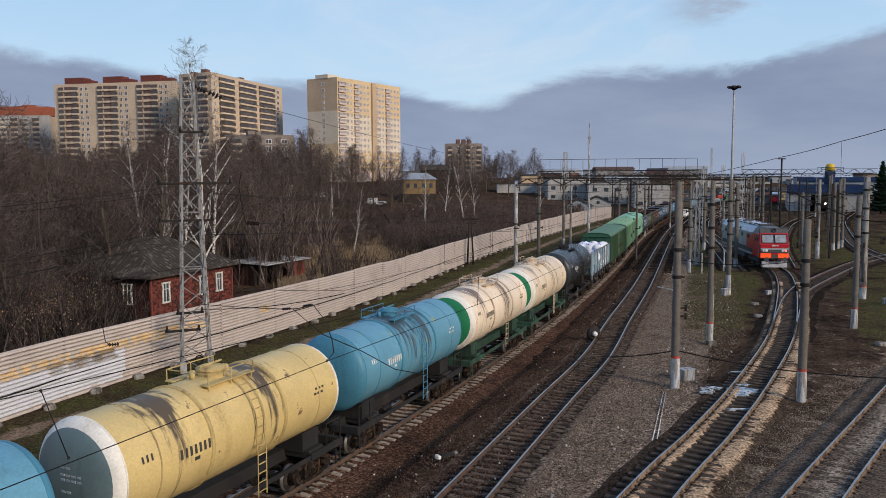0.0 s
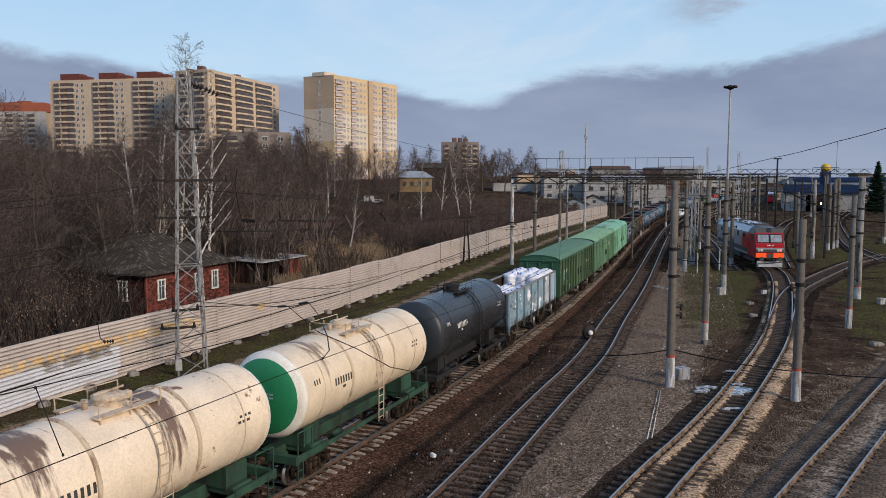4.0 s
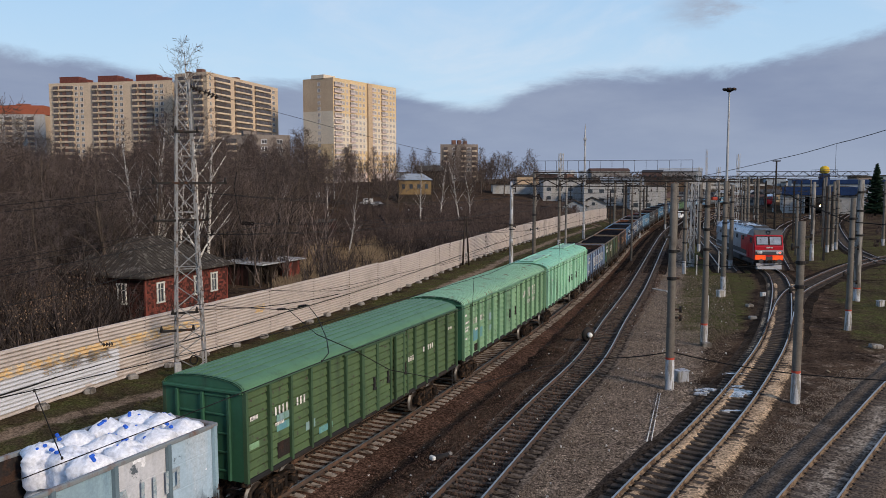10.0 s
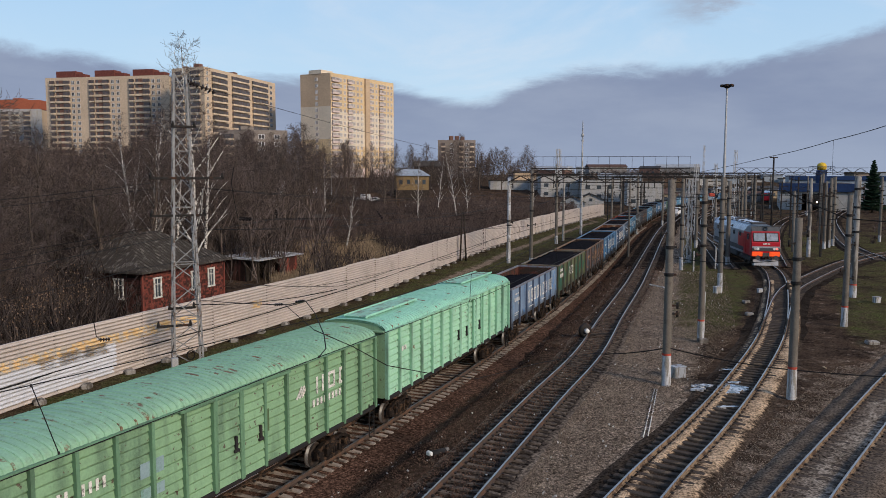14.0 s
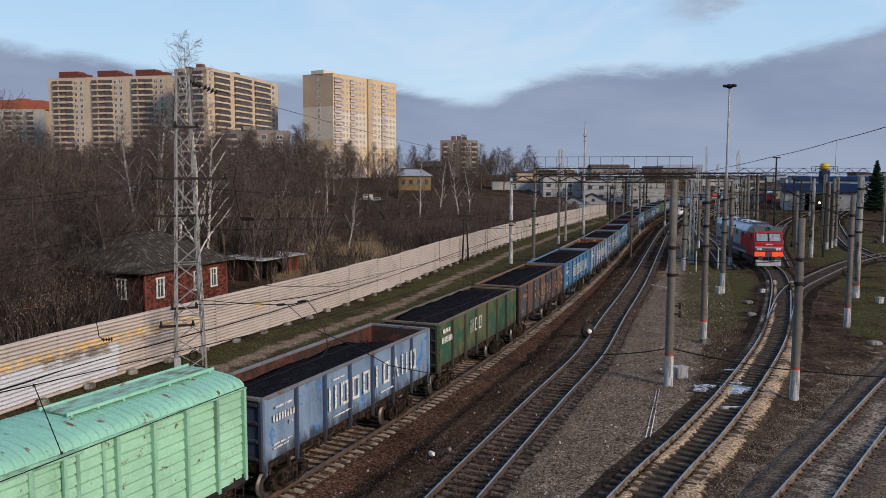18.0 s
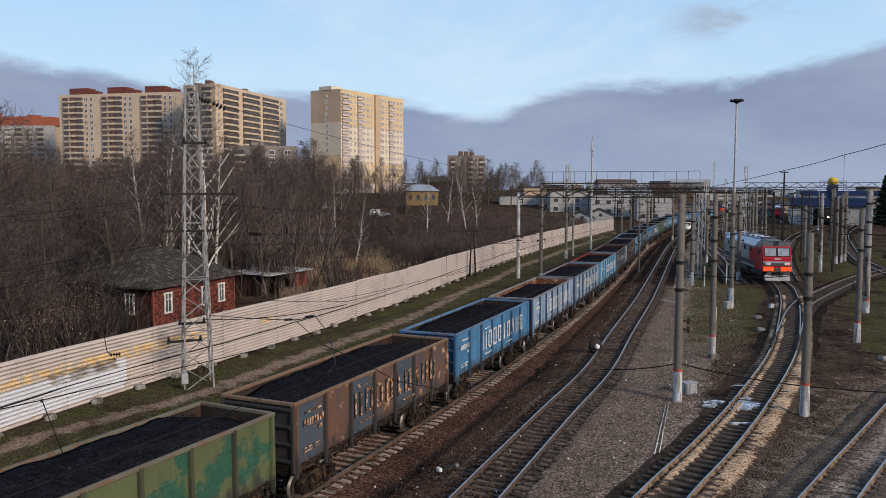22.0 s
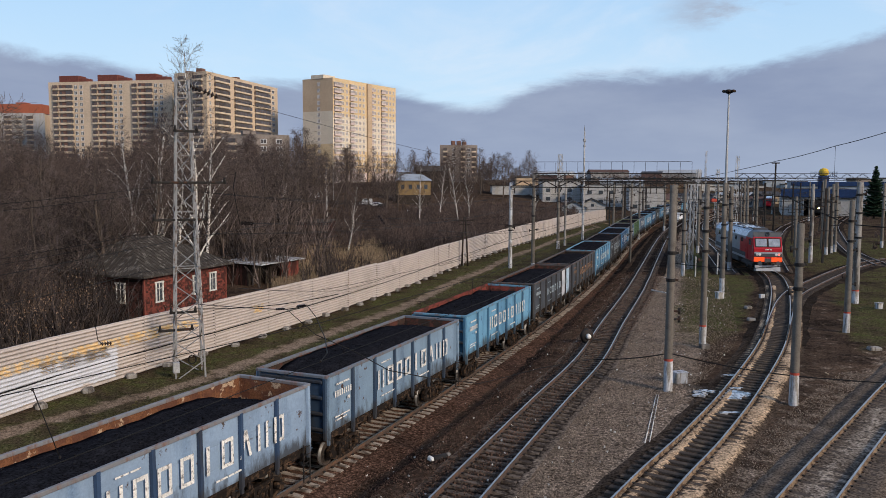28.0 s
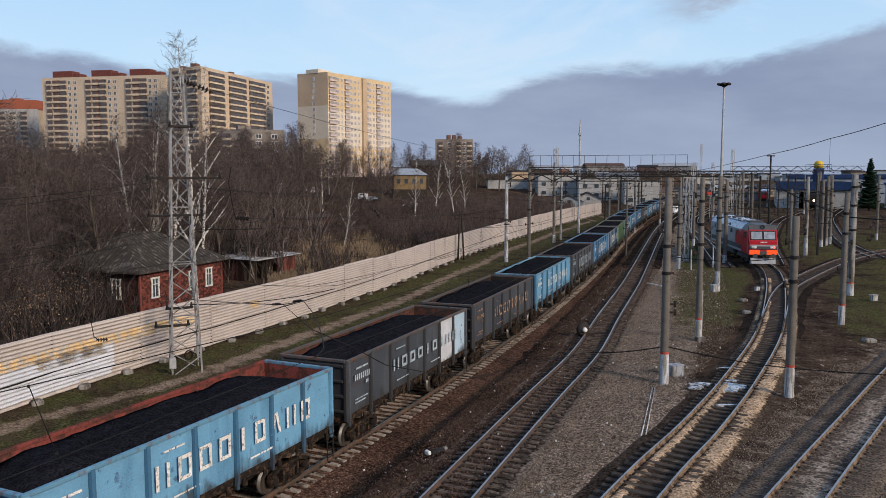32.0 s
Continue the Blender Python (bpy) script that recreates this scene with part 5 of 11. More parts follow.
def box_meshes():
    d = {}
    w = BL / BOXBAYS
    b = Mesh()
    n = 10
    hh = (BE - BB) / n
    lap = []                                          # overlapping boards, one folded sheet
    for k in range(n):
        z = BB + hh * k
        lap += [(-0.03, z), (-0.03, z + 0.04), (0.05, z + 0.055), (0.02, z + hh - 0.01)]
    lap.append((-0.03, BE))
    b.sweep(lap, [(Vector((x, 0, 0)), Vector((0, -1, 0))) for x in (-w / 2, w / 2)], closed=False)
    d["panel"] = b.data("side_panel", [M["coal"]])
    b = Mesh()
    b.box((0, -0.065, (BB + BE) / 2), (0.11, 0.18, BE - BB + 0.06), ch=0.02)
    d["post"] = b.data("post", [M["coal"]])
    b = Mesh()
    b.sweep([(y_ + 0.01, z) for y_, z in lap], [(Vector((x, 0, 0)), Vector((0, -1, 0))) for x in (-0.52, 0.52)], closed=False)
    d["door"] = b.data("sliding_door", [M["coal"]])
    d["stile"] = Mesh().box((0, -0.04, (BB + BE) / 2), (0.09, 0.12, BE - BB), ch=0.015).data("door_stile", [M["coal"]])
    d["latch"] = Mesh().box((0.3, -0.07, 2.77), (0.1, 0.1, 0.5), ch=0.02).box((0.3, -0.09, 2.56), (0.25, 0.08, 0.1), ch=0.02).data("door_latch", [M["coal"]])
    b = Mesh()
    b.box((0, -0.07, BE - 0.05), (5.2, 0.12, 0.10), ch=0.02)
    d["door_rail"] = b.data("door_rail", [M["coal"]])
    prof = []
    for k in range(15):
        a = math.pi * k / 14
        y = -(BW / 2 + 0.05) * math.cos(a)
        z = BE + (BR - BE) * math.sin(a) ** 0.75
        prof.append((y, z))
    b = Mesh()
    path = [(Vector((x, 0, 0)), Vector((0, -1, 0))) for x in np.linspace(-BL / 2 - 0.04, BL / 2 + 0.04, 5)]
    prof2 = [(-y, z) for y, z in prof]
    b.sweep(prof2, path, closed=False, smooth=True)
    b.sweep([(y * 0.985, z - 0.05) for y, z in prof2][::-1], path, closed=False, smooth=True)
    d["roof"] = b.data("roof", [M["coal"]])
    d["prof"] = prof
    b = Mesh()                                        # a thin hoop that stiffens the roof
    base = [(y * 1.012, z + 0.022) for y, z in prof2]
    low = [(y * 0.99, z - 0.02) for y, z in prof2]
    n = len(base)
    vs = []
    for x, pr in ((-0.045, low), (-0.03, base), (0.03, base), (0.045, low)):
        vs += [(x, -y, z) for y, z in pr]
    b.add(vs, [(r * n + i, r * n + i + 1, (r + 1) * n + i + 1, (r + 1) * n + i) for r in range(3) for i in range(n - 1)])
    d["hoop"] = b.data("roof_rib", [M["coal"]])
    d["seam"] = Mesh().box((0, 0, 0.008), (BL, 0.05, 0.04)).data("roof_seam", [M["coal"]])
    b = Mesh()
    pts = [(-BW / 2, BB), (BW / 2, BB)] + [(-y, z) for y, z in prof]
    m = len(pts)
    b.add([(0, y, z) for y, z in pts] + [(-0.06, y, z) for y, z in pts], [tuple(range(m)), tuple(reversed(range(m, 2 * m)))] + [(i, m + i, m + (i + 1) % m, (i + 1) % m) for i in range(m)])
    d["end"] = b.data("end_wall", [M["coal"]])
    d["end_post"] = Mesh().box((0.05, 0, (BB + BE) / 2 - 0.04), (0.1, 0.12, BE - BB - 0.1), ch=0.02).data("end_post", [M["coal"]])
    d["end_rib"] = Mesh().box((0.03, 0, 0), (0.05, 0.86, 0.07), ch=0.015).data("end_rib", [M["coal"]])
    d["end_beam"] = Mesh().box((0.06, 0, BE), (0.12, BW, 0.12), ch=0.03).data("end_beam", [M["coal"]])
    d["hatch"] = Mesh().box((0, 0, 0.05), (1.25, 0.75, 0.09), ch=0.02).box((0, 0, 0.11), (1.05, 0.55, 0.05), ch=0.02).data("roof_hatch", [M["coal"]])
    d["sill"] = Mesh().box((0, -0.02, BB - 0.02), (BL, 0.10, 0.14), ch=0.015).data("side_sill", [M["coal"]])
    d["gutter"] = Mesh().box((0, -0.05, BE + 0.02), (BL + 0.06, 0.14, 0.07), ch=0.015).data("gutter", [M["coal"]])
    b = Mesh()
    b.box((0, 0, 1.2), (BL, 0.4, 0.64))
    for s in (-1, 1):
        b.box((0, s * (BW / 2 - 0.05), BB - 0.06), (BL, 0.1, 0.2))
    for x in np.linspace(-BL / 2 + 0.3, BL / 2 - 0.3, 8):
        b.box((x, 0, 1.42), (0.16, BW - 0.1, 0.24))
    b.tube((-1.5, 0.5, 0.95), (-0.3, 0.5, 0.95), 0.22, n=10)
    b.bar((-4.2, -0.9, 0.92), (4.2, -0.9, 0.92), 0.06)
    d["frame"] = b.data("underframe", [M["bogie"]])
    return d


BM = box_meshes()


def boxcar(label, side, roof, end, door_x, hoops=True, seed=1, post=None):
    post = post or side
    w = thing("covered_wagon", pose(0, 0, 0), label, "covered wagon", "covered goods wagons")
    for s in (-1, 1):
        base = pose(0, 0, 0, 0, 0, 0 if s < 0 else 180)
        for k in range(BOXBAYS):
            dressed("side_panel", BM["panel"], w, (side,), base @ pose(-BL / 2 + BL / BOXBAYS * (k + 0.5), -BW / 2 + 0.03, 0))
        for k in range(BOXBAYS + 1):
            dressed("post", BM["post"], w, (post,), base @ pose(-BL / 2 + 0.05 + (BL - 0.1) / BOXBAYS * k, -BW / 2 + 0.01, 0))
        for x in door_x:
            door = dressed("sliding_door", BM["door"], w, (side,), base @ pose(x, -BW / 2 - 0.06, 0))
            for e in (-0.55, 0.55):
                dressed("door_stile", BM["stile"], door, (post,), pose(e, 0, 0))
            dressed("door_latch", BM["latch"], door, (P["frame"],))
        dressed("door_rail", BM["door_rail"], w, (post,), base @ pose(0, -BW / 2 - 0.02, 0))
        dressed("side_sill", BM["sill"], w, (P["frame"],), base @ pose(0, -BW / 2 - 0.02, 0))
        dressed("gutter", BM["gutter"], w, (post,), base @ pose(0, -BW / 2 - 0.02, 0))
    dressed("roof", BM["roof"], w, (roof,))
    if hoops:
        for x in np.arange(-BL / 2 + 0.15, BL / 2, 0.25):
            dressed("roof_rib", BM["hoop"], w, (roof,), pose(x, 0, 0))
    else:
        for f in (-0.75, -0.5, -0.25, 0.0, 0.25, 0.5, 0.75):
            y = f * BW / 2
            z = float(np.interp(y, [p[0] for p in BM["prof"]], [p[1] for p in BM["prof"]]))
            dressed("roof_seam", BM["seam"], w, (roof,), pose(0, y, z))
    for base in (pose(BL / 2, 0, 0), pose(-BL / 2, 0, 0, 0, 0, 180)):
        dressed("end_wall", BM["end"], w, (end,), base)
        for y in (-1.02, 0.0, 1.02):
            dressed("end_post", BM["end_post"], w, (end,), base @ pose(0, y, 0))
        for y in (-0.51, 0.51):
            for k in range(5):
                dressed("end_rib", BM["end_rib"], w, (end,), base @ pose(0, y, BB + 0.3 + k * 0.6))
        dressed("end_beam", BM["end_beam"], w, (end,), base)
    if seed == 3:                                     # raised walkway boards over both ends of the roof
        for x in (-5.7, 5.7):
            for y in (-0.32, 0.0, 0.32):
                part("walkway_board", Mesh().box((x, y, BR + 0.09), (5.2, 0.29, 0.035), ch=0.008), P["mint_walk"], w, "rusty roof walkway board")
            for k in range(7):
                part("walkway_bearer", Mesh().box((x - 2.5 + k * 0.83, 0, BR + 0.035), (0.07, 1.05, 0.075)), roof, w)
            for y in (-0.52, 0.52):
                part("walkway_edge", Mesh().box((x, y, BR + 0.11), (5.3, 0.05, 0.09)), roof, w)
    yb = -BW / 2 - 0.03
    near_x = -BL / 2                                  # writing stands on the end that comes last
    b = Mesh()
    if seed == 2:
        bars(b, near_x + 1.50, 3.37, [0.09] * 4, 0.30, yb, 0.12)
        bars(b, near_x + 2.62, 3.37, [0.09] * 4, 0.30, yb, 0.12)
        for z, ws in ((3.87, [0.4]), (3.47, [0.5, 0.2]), (3.20, [0.3, 0.3]), (3.04, [0.6]), (2.62, [0.2, 0.2])):
            bars(b, near_x + 0.25, z, ws, 0.10, yb, 0.05)
        bars(b, near_x + 2.0, 2.87, [0.2, 0.12], 0.12, yb, 0.05)
        brand_shapes(b, near_x + 12.6, near_x + 14.9, 3.47, 0.62, 3, yb)
        bars(b, near_x + 12.5, 2.85, [0.13] * 9, 0.26, yb, 0.12)
        for k in range(3):                            # slanting emblem of plain strokes
            b.box((near_x + 11.7 + 0.16 * k, yb, 3.45), (0.09, 0.006, 0.5), Euler((0, 0.7, 0)).to_matrix())
    elif seed == 1:
        bars(b, near_x + 10.2, 3.02, [0.12] * 9, 0.22, yb, 0.10)
        bars(b, near_x + 13.1, 3.17, [0.12] * 5, 0.24, yb, 0.12)
        bars(b, near_x + 15.9, 3.62, [0.3, 0.2], 0.12, yb, 0.05)
        bars(b, near_x + 1.6, 3.42, [0.09] * 5, 0.28, yb, 0.12)
        bars(b, near_x + 2.85, 3.42, [0.09] * 3, 0.28, yb, 0.12)
        bars(b, near_x + 0.3, 3.52, [0.4], 0.14, yb, 0.05)
        bars(b, near_x + 1.6, 2.97, [0.3, 0.15], 0.1, yb, 0.05)
    else:
        bars(b, near_x + 8.0, 2.62, [0.15, 0.15, 0.2], 0.2, yb, 0.05)
        bars(b, near_x + 1.4, 3.42, [0.12] * 4, 0.2, yb, 0.05)
    tagged(part("small_writing", b, M["letter"], w), kind="stuff")
    patches = {1: ((2.1, 2.72, 0.8, 0.24, "patch_grey"), (2.1, 2.40, 0.8, 0.26, "patch_blue"), (2.1, 1.62, 0.75, 0.55, "dark_in"), (3.7, 1.95, 0.6, 0.3, "patch_grey"), (4.7, 1.55, 0.9, 0.24, "patch_blue"), (0.5, 2.2, 0.5, 0.2, "box_mid")),
               2: ((2.1, 2.15, 0.75, 0.62, "patch_blue"), (2.95, 2.15, 0.6, 0.55, "patch_blue"), (4.9, 2.75, 0.85, 0.42, "patch_grey"), (4.9, 2.1, 0.85, 0.30, "patch_grey"), (2.15, 1.45, 0.5, 0.42, "dark_in"), (9.75, 2.6, 0.5, 0.75, "box_dark"))}
    for x, z, wd, hh, mt in patches.get(seed, ()):
        part("paint_patch", Mesh().box((near_x + x, yb + 0.014, z + 0.42), (wd, 0.012, hh), ch=0.004), P[mt], w)
    part("underframe", BM["frame"], None, w)
    couplers(w, BL / 2 - 0.05)
    part("ladder", LADDER, None, w, m=pose(BL / 2 - 0.35, -BW / 2 - 0.06, 0.42))
    part("ladder", LADDER, None, w, m=pose(-BL / 2 + 0.35, BW / 2 + 0.06, 0.42))
    running_gear(w, 6.1)
    return w


# the train, from the wagon that has nearly passed to the far tail: builder, length over couplers
P = {}


def setup_paints():
    P.update(
        yellow=tank_paint("yellow_tank_paint", (0.62, 0.46, 0.19), (0.46, 0.31, 0.12), (0.045, 0.032, 0.028), 0.22, 0.62, ((0.16, 0.10, 0.05), 0.03, 1.6), 0.06, at=(-3.0, 1.3)),
        yellow_fit=paint("grimy_yellow_fittings", (0.50, 0.37, 0.15), (0.20, 0.14, 0.07), 0.42, 0.55, 3.0),
        blue=tank_paint("blue_tank_paint", (0.115, 0.285, 0.385), (0.080, 0.19, 0.245), (0.035, 0.050, 0.060), 0.30, 1.0, ((0.30, 0.32, 0.15), 0.05, 1.4), 0.05, at=(-0.8, 1.0)),
        blue_end=paint("blue_end_paint", (0.06, 0.21, 0.30), (0.045, 0.14, 0.19), 0.3, 0.5),
        cream=tank_paint("cream_tank_paint", (0.80, 0.655, 0.485), (0.62, 0.43, 0.28), (0.11, 0.055, 0.036), 0.26, 0.55, ((0.24, 0.10, 0.05), 0.06, 1.3), 0.07, at=(-3.2, 0.9)),
        cream_fit=paint("rust_stained_cream_fittings", (0.60, 0.47, 0.33), (0.22, 0.12, 0.07), 0.46, 0.6, 3.0),
        cream_clean=tank_paint("pale_cream_tank_paint", (0.74, 0.60, 0.43), (0.60, 0.45, 0.29), (0.20, 0.13, 0.08), 0.20, 0.42, ((0.55, 0.34, 0.08), 0.03, 1.0), 0.02, at=(-3.3, 0.4)),
        green_end=paint("green_end_paint", (0.022, 0.20, 0.085), (0.025, 0.12, 0.06), 0.3, 0.45),
        white_rim=paint("white_rim_paint", (0.74, 0.70, 0.62), (0.46, 0.38, 0.28), 0.34, 0.5),
        grey_end=paint("grey_green_end_paint", (0.12, 0.17, 0.175), (0.08, 0.10, 0.10), 0.3, 0.45),
        black=tank_paint("black_tank_paint", (0.026, 0.028, 0.032), (0.05, 0.05, 0.05), (0.012, 0.012, 0.012), 0.30, 1.1, None, 0.04, 0.27),
        black_end=paint("black_end_paint", (0.030, 0.034, 0.040), (0.06, 0.06, 0.06), 0.3, 0.4),
        frame=paint("black_underframe", (0.016, 0.015, 0.015), (0.05, 0.035, 0.025), 0.34, 0.8),
        frame_green=paint("green_underframe", (0.028, 0.075, 0.046), (0.018, 0.018, 0.017), 0.55, 0.7),
        box_dark=paint("dark_green_wagon_paint", (0.082, 0.128, 0.056), (0.04, 0.065, 0.036), 0.40, 0.55, patch=((0.06, 0.05, 0.04), 0.15, 5.0)),
        box_dark_post=paint("dark_green_post_paint", (0.046, 0.088, 0.044), (0.03, 0.048, 0.026), 0.36, 0.55),
        box_mid_post=paint("green_post_paint", (0.125, 0.240, 0.140), (0.06, 0.09, 0.055), 0.40, 0.6),
        mint_post=paint("mint_post_paint", (0.26, 0.49, 0.34), (0.10, 0.14, 0.10), 0.42, 0.6),
        patch_blue=paint("bluish_patch_paint", (0.11, 0.27, 0.31), (0.16, 0.33, 0.24), 0.5, 0.6, scale=4),
        patch_grey=paint("greyish_patch_paint", (0.24, 0.33, 0.35), (0.16, 0.30, 0.24), 0.5, 0.6, scale=4),
        box_dark_roof=paint("dark_green_roof_paint", (0.090, 0.190, 0.098), (0.06, 0.12, 0.06), 0.34, 0.5, streak=False),
        box_mid=paint("green_wagon_paint", (0.215, 0.360, 0.205), (0.10, 0.17, 0.105), 0.42, 0.6, patch=((0.09, 0.065, 0.045), 0.10, 4.0)),
        box_mid_roof=paint("sea_green_roof_paint", (0.250, 0.430, 0.275), (0.20, 0.30, 0.20), 0.36, 0.55, streak=False, scale=1.2, patch=((0.16, 0.085, 0.045), 0.13, 1.1)),
        # deeper than the side greens: the shade on the ends is put into this colour
        box_end=paint("shaded_green_end_paint", (0.030, 0.105, 0.058), (0.025, 0.055, 0.035), 0.35, 0.6),
        mint=paint("mint_wagon_paint", (0.325, 0.575, 0.395), (0.22, 0.38, 0.26), 0.30, 0.6, scale=2.0, patch=((0.16, 0.10, 0.06), 0.07, 3.0)),
        mint_walk=paint("flaking_walkway_paint", (0.28, 0.52, 0.38), (0.14, 0.07, 0.045), 0.50, 0.7, streak=False, scale=1.6),
        mint_roof=paint("rusting_mint_roof_paint", (0.285, 0.560, 0.415), (0.26, 0.40, 0.29), 0.30, 0.6, streak=False, scale=1.1, patch=((0.17, 0.085, 0.045), 0.145, 1.1)),
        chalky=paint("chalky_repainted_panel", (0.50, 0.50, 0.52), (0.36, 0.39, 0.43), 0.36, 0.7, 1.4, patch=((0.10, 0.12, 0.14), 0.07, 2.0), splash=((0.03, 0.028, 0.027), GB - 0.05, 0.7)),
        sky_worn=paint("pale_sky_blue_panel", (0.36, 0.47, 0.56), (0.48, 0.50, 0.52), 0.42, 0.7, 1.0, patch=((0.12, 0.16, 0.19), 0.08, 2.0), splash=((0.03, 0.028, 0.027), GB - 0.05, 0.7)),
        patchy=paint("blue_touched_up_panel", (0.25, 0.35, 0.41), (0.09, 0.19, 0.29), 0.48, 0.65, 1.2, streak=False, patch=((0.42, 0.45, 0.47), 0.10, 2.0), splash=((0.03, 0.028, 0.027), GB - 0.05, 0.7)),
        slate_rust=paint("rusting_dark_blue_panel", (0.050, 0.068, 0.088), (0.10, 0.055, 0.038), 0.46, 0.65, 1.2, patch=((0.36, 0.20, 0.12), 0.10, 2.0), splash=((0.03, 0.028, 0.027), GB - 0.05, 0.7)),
        rusty_in=M["inside"],
        dark_in=material("sooty_inner_wall", (0.032, 0.027, 0.025), 0.9, stain=(0.06, 0.036, 0.027), amount=0.35),
        red_in=material("dull_red_inner_wall", (0.190, 0.052, 0.042), 0.9, stain=(0.085, 0.040, 0.032), amount=0.45, stain_scale=1.5),
        orange_in=material("orange_rust_inner_wall", (0.115, 0.052, 0.034), 0.9, stain=(0.17, 0.075, 0.04), amount=0.5, stain_scale=1.5, flecks=((0.42, 0.30, 0.20), 0.24, 2.2)),
    )


setup_paints()

GONDOLA_PAINTS = {
    # name: panels, dirt, posts, top rail
    "pale": ((0.26, 0.365, 0.42), (0.13, 0.22, 0.29), (0.12, 0.17, 0.20), (0.30, 0.33, 0.34)),
    "slate": ((0.195, 0.270, 0.375), (0.10, 0.15, 0.24), (0.040, 0.060, 0.11), (0.24, 0.25, 0.28)),
    "olive": ((0.092, 0.104, 0.048), (0.05, 0.075, 0.042), (0.050, 0.050, 0.030), (0.20, 0.17, 0.12)),
    "brown": ((0.115, 0.062, 0.042), (0.045, 0.062, 0.085), (0.04, 0.034, 0.033), (0.26, 0.165, 0.10)),
    "blue": ((0.060, 0.185, 0.335), (0.045, 0.12, 0.215), (0.020, 0.070, 0.15), (0.10, 0.26, 0.44)),
    "silver": ((0.225, 0.305, 0.41), (0.13, 0.20, 0.30), (0.028, 0.055, 0.11), (0.27, 0.27, 0.28)),
    "steel": ((0.185, 0.265, 0.35), (0.09, 0.135, 0.20), (0.03, 0.055, 0.095), (0.20, 0.22, 0.25)),
    "azure": ((0.135, 0.305, 0.450), (0.075, 0.19, 0.31), (0.045, 0.13, 0.22), (0.16, 0.36, 0.50)),
    "iron": ((0.046, 0.052, 0.062), (0.085, 0.090, 0.10), (0.035, 0.033, 0.034), (0.10, 0.09, 0.085)),
    "umber": ((0.085, 0.067, 0.057), (0.045, 0.04, 0.038), (0.05, 0.042, 0.038), (0.13, 0.10, 0.08)),
    "moss": ((0.11, 0.19, 0.095), (0.06, 0.10, 0.055), (0.06, 0.11, 0.055), (0.15, 0.2, 0.12)),
}
GP = {}
for key, (a, dirt, po, ra) in GONDOLA_PAINTS.items():
    worn = ((0.42, 0.24, 0.14), 0.16, 1.5) if key == "brown" else ((0.025, 0.085, 0.052), 0.34, 0.75) if key == "olive" else ((0.075, 0.19, 0.40), 0.20, 0.8) if key == "slate" else ((0.065, 0.13, 0.22), 0.07, 2.6) if key == "azure" else ((0.075, 0.05, 0.04), 0.10, 2.6)
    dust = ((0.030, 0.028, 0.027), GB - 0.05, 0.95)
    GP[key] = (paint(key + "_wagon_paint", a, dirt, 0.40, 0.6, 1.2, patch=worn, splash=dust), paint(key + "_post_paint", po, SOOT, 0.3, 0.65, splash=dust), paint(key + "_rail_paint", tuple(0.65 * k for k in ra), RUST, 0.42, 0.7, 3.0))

MAKEUP = []          # (thing, middle along the train, half distance of the bogies)
LOADS = []           # (load, its wagon's index)


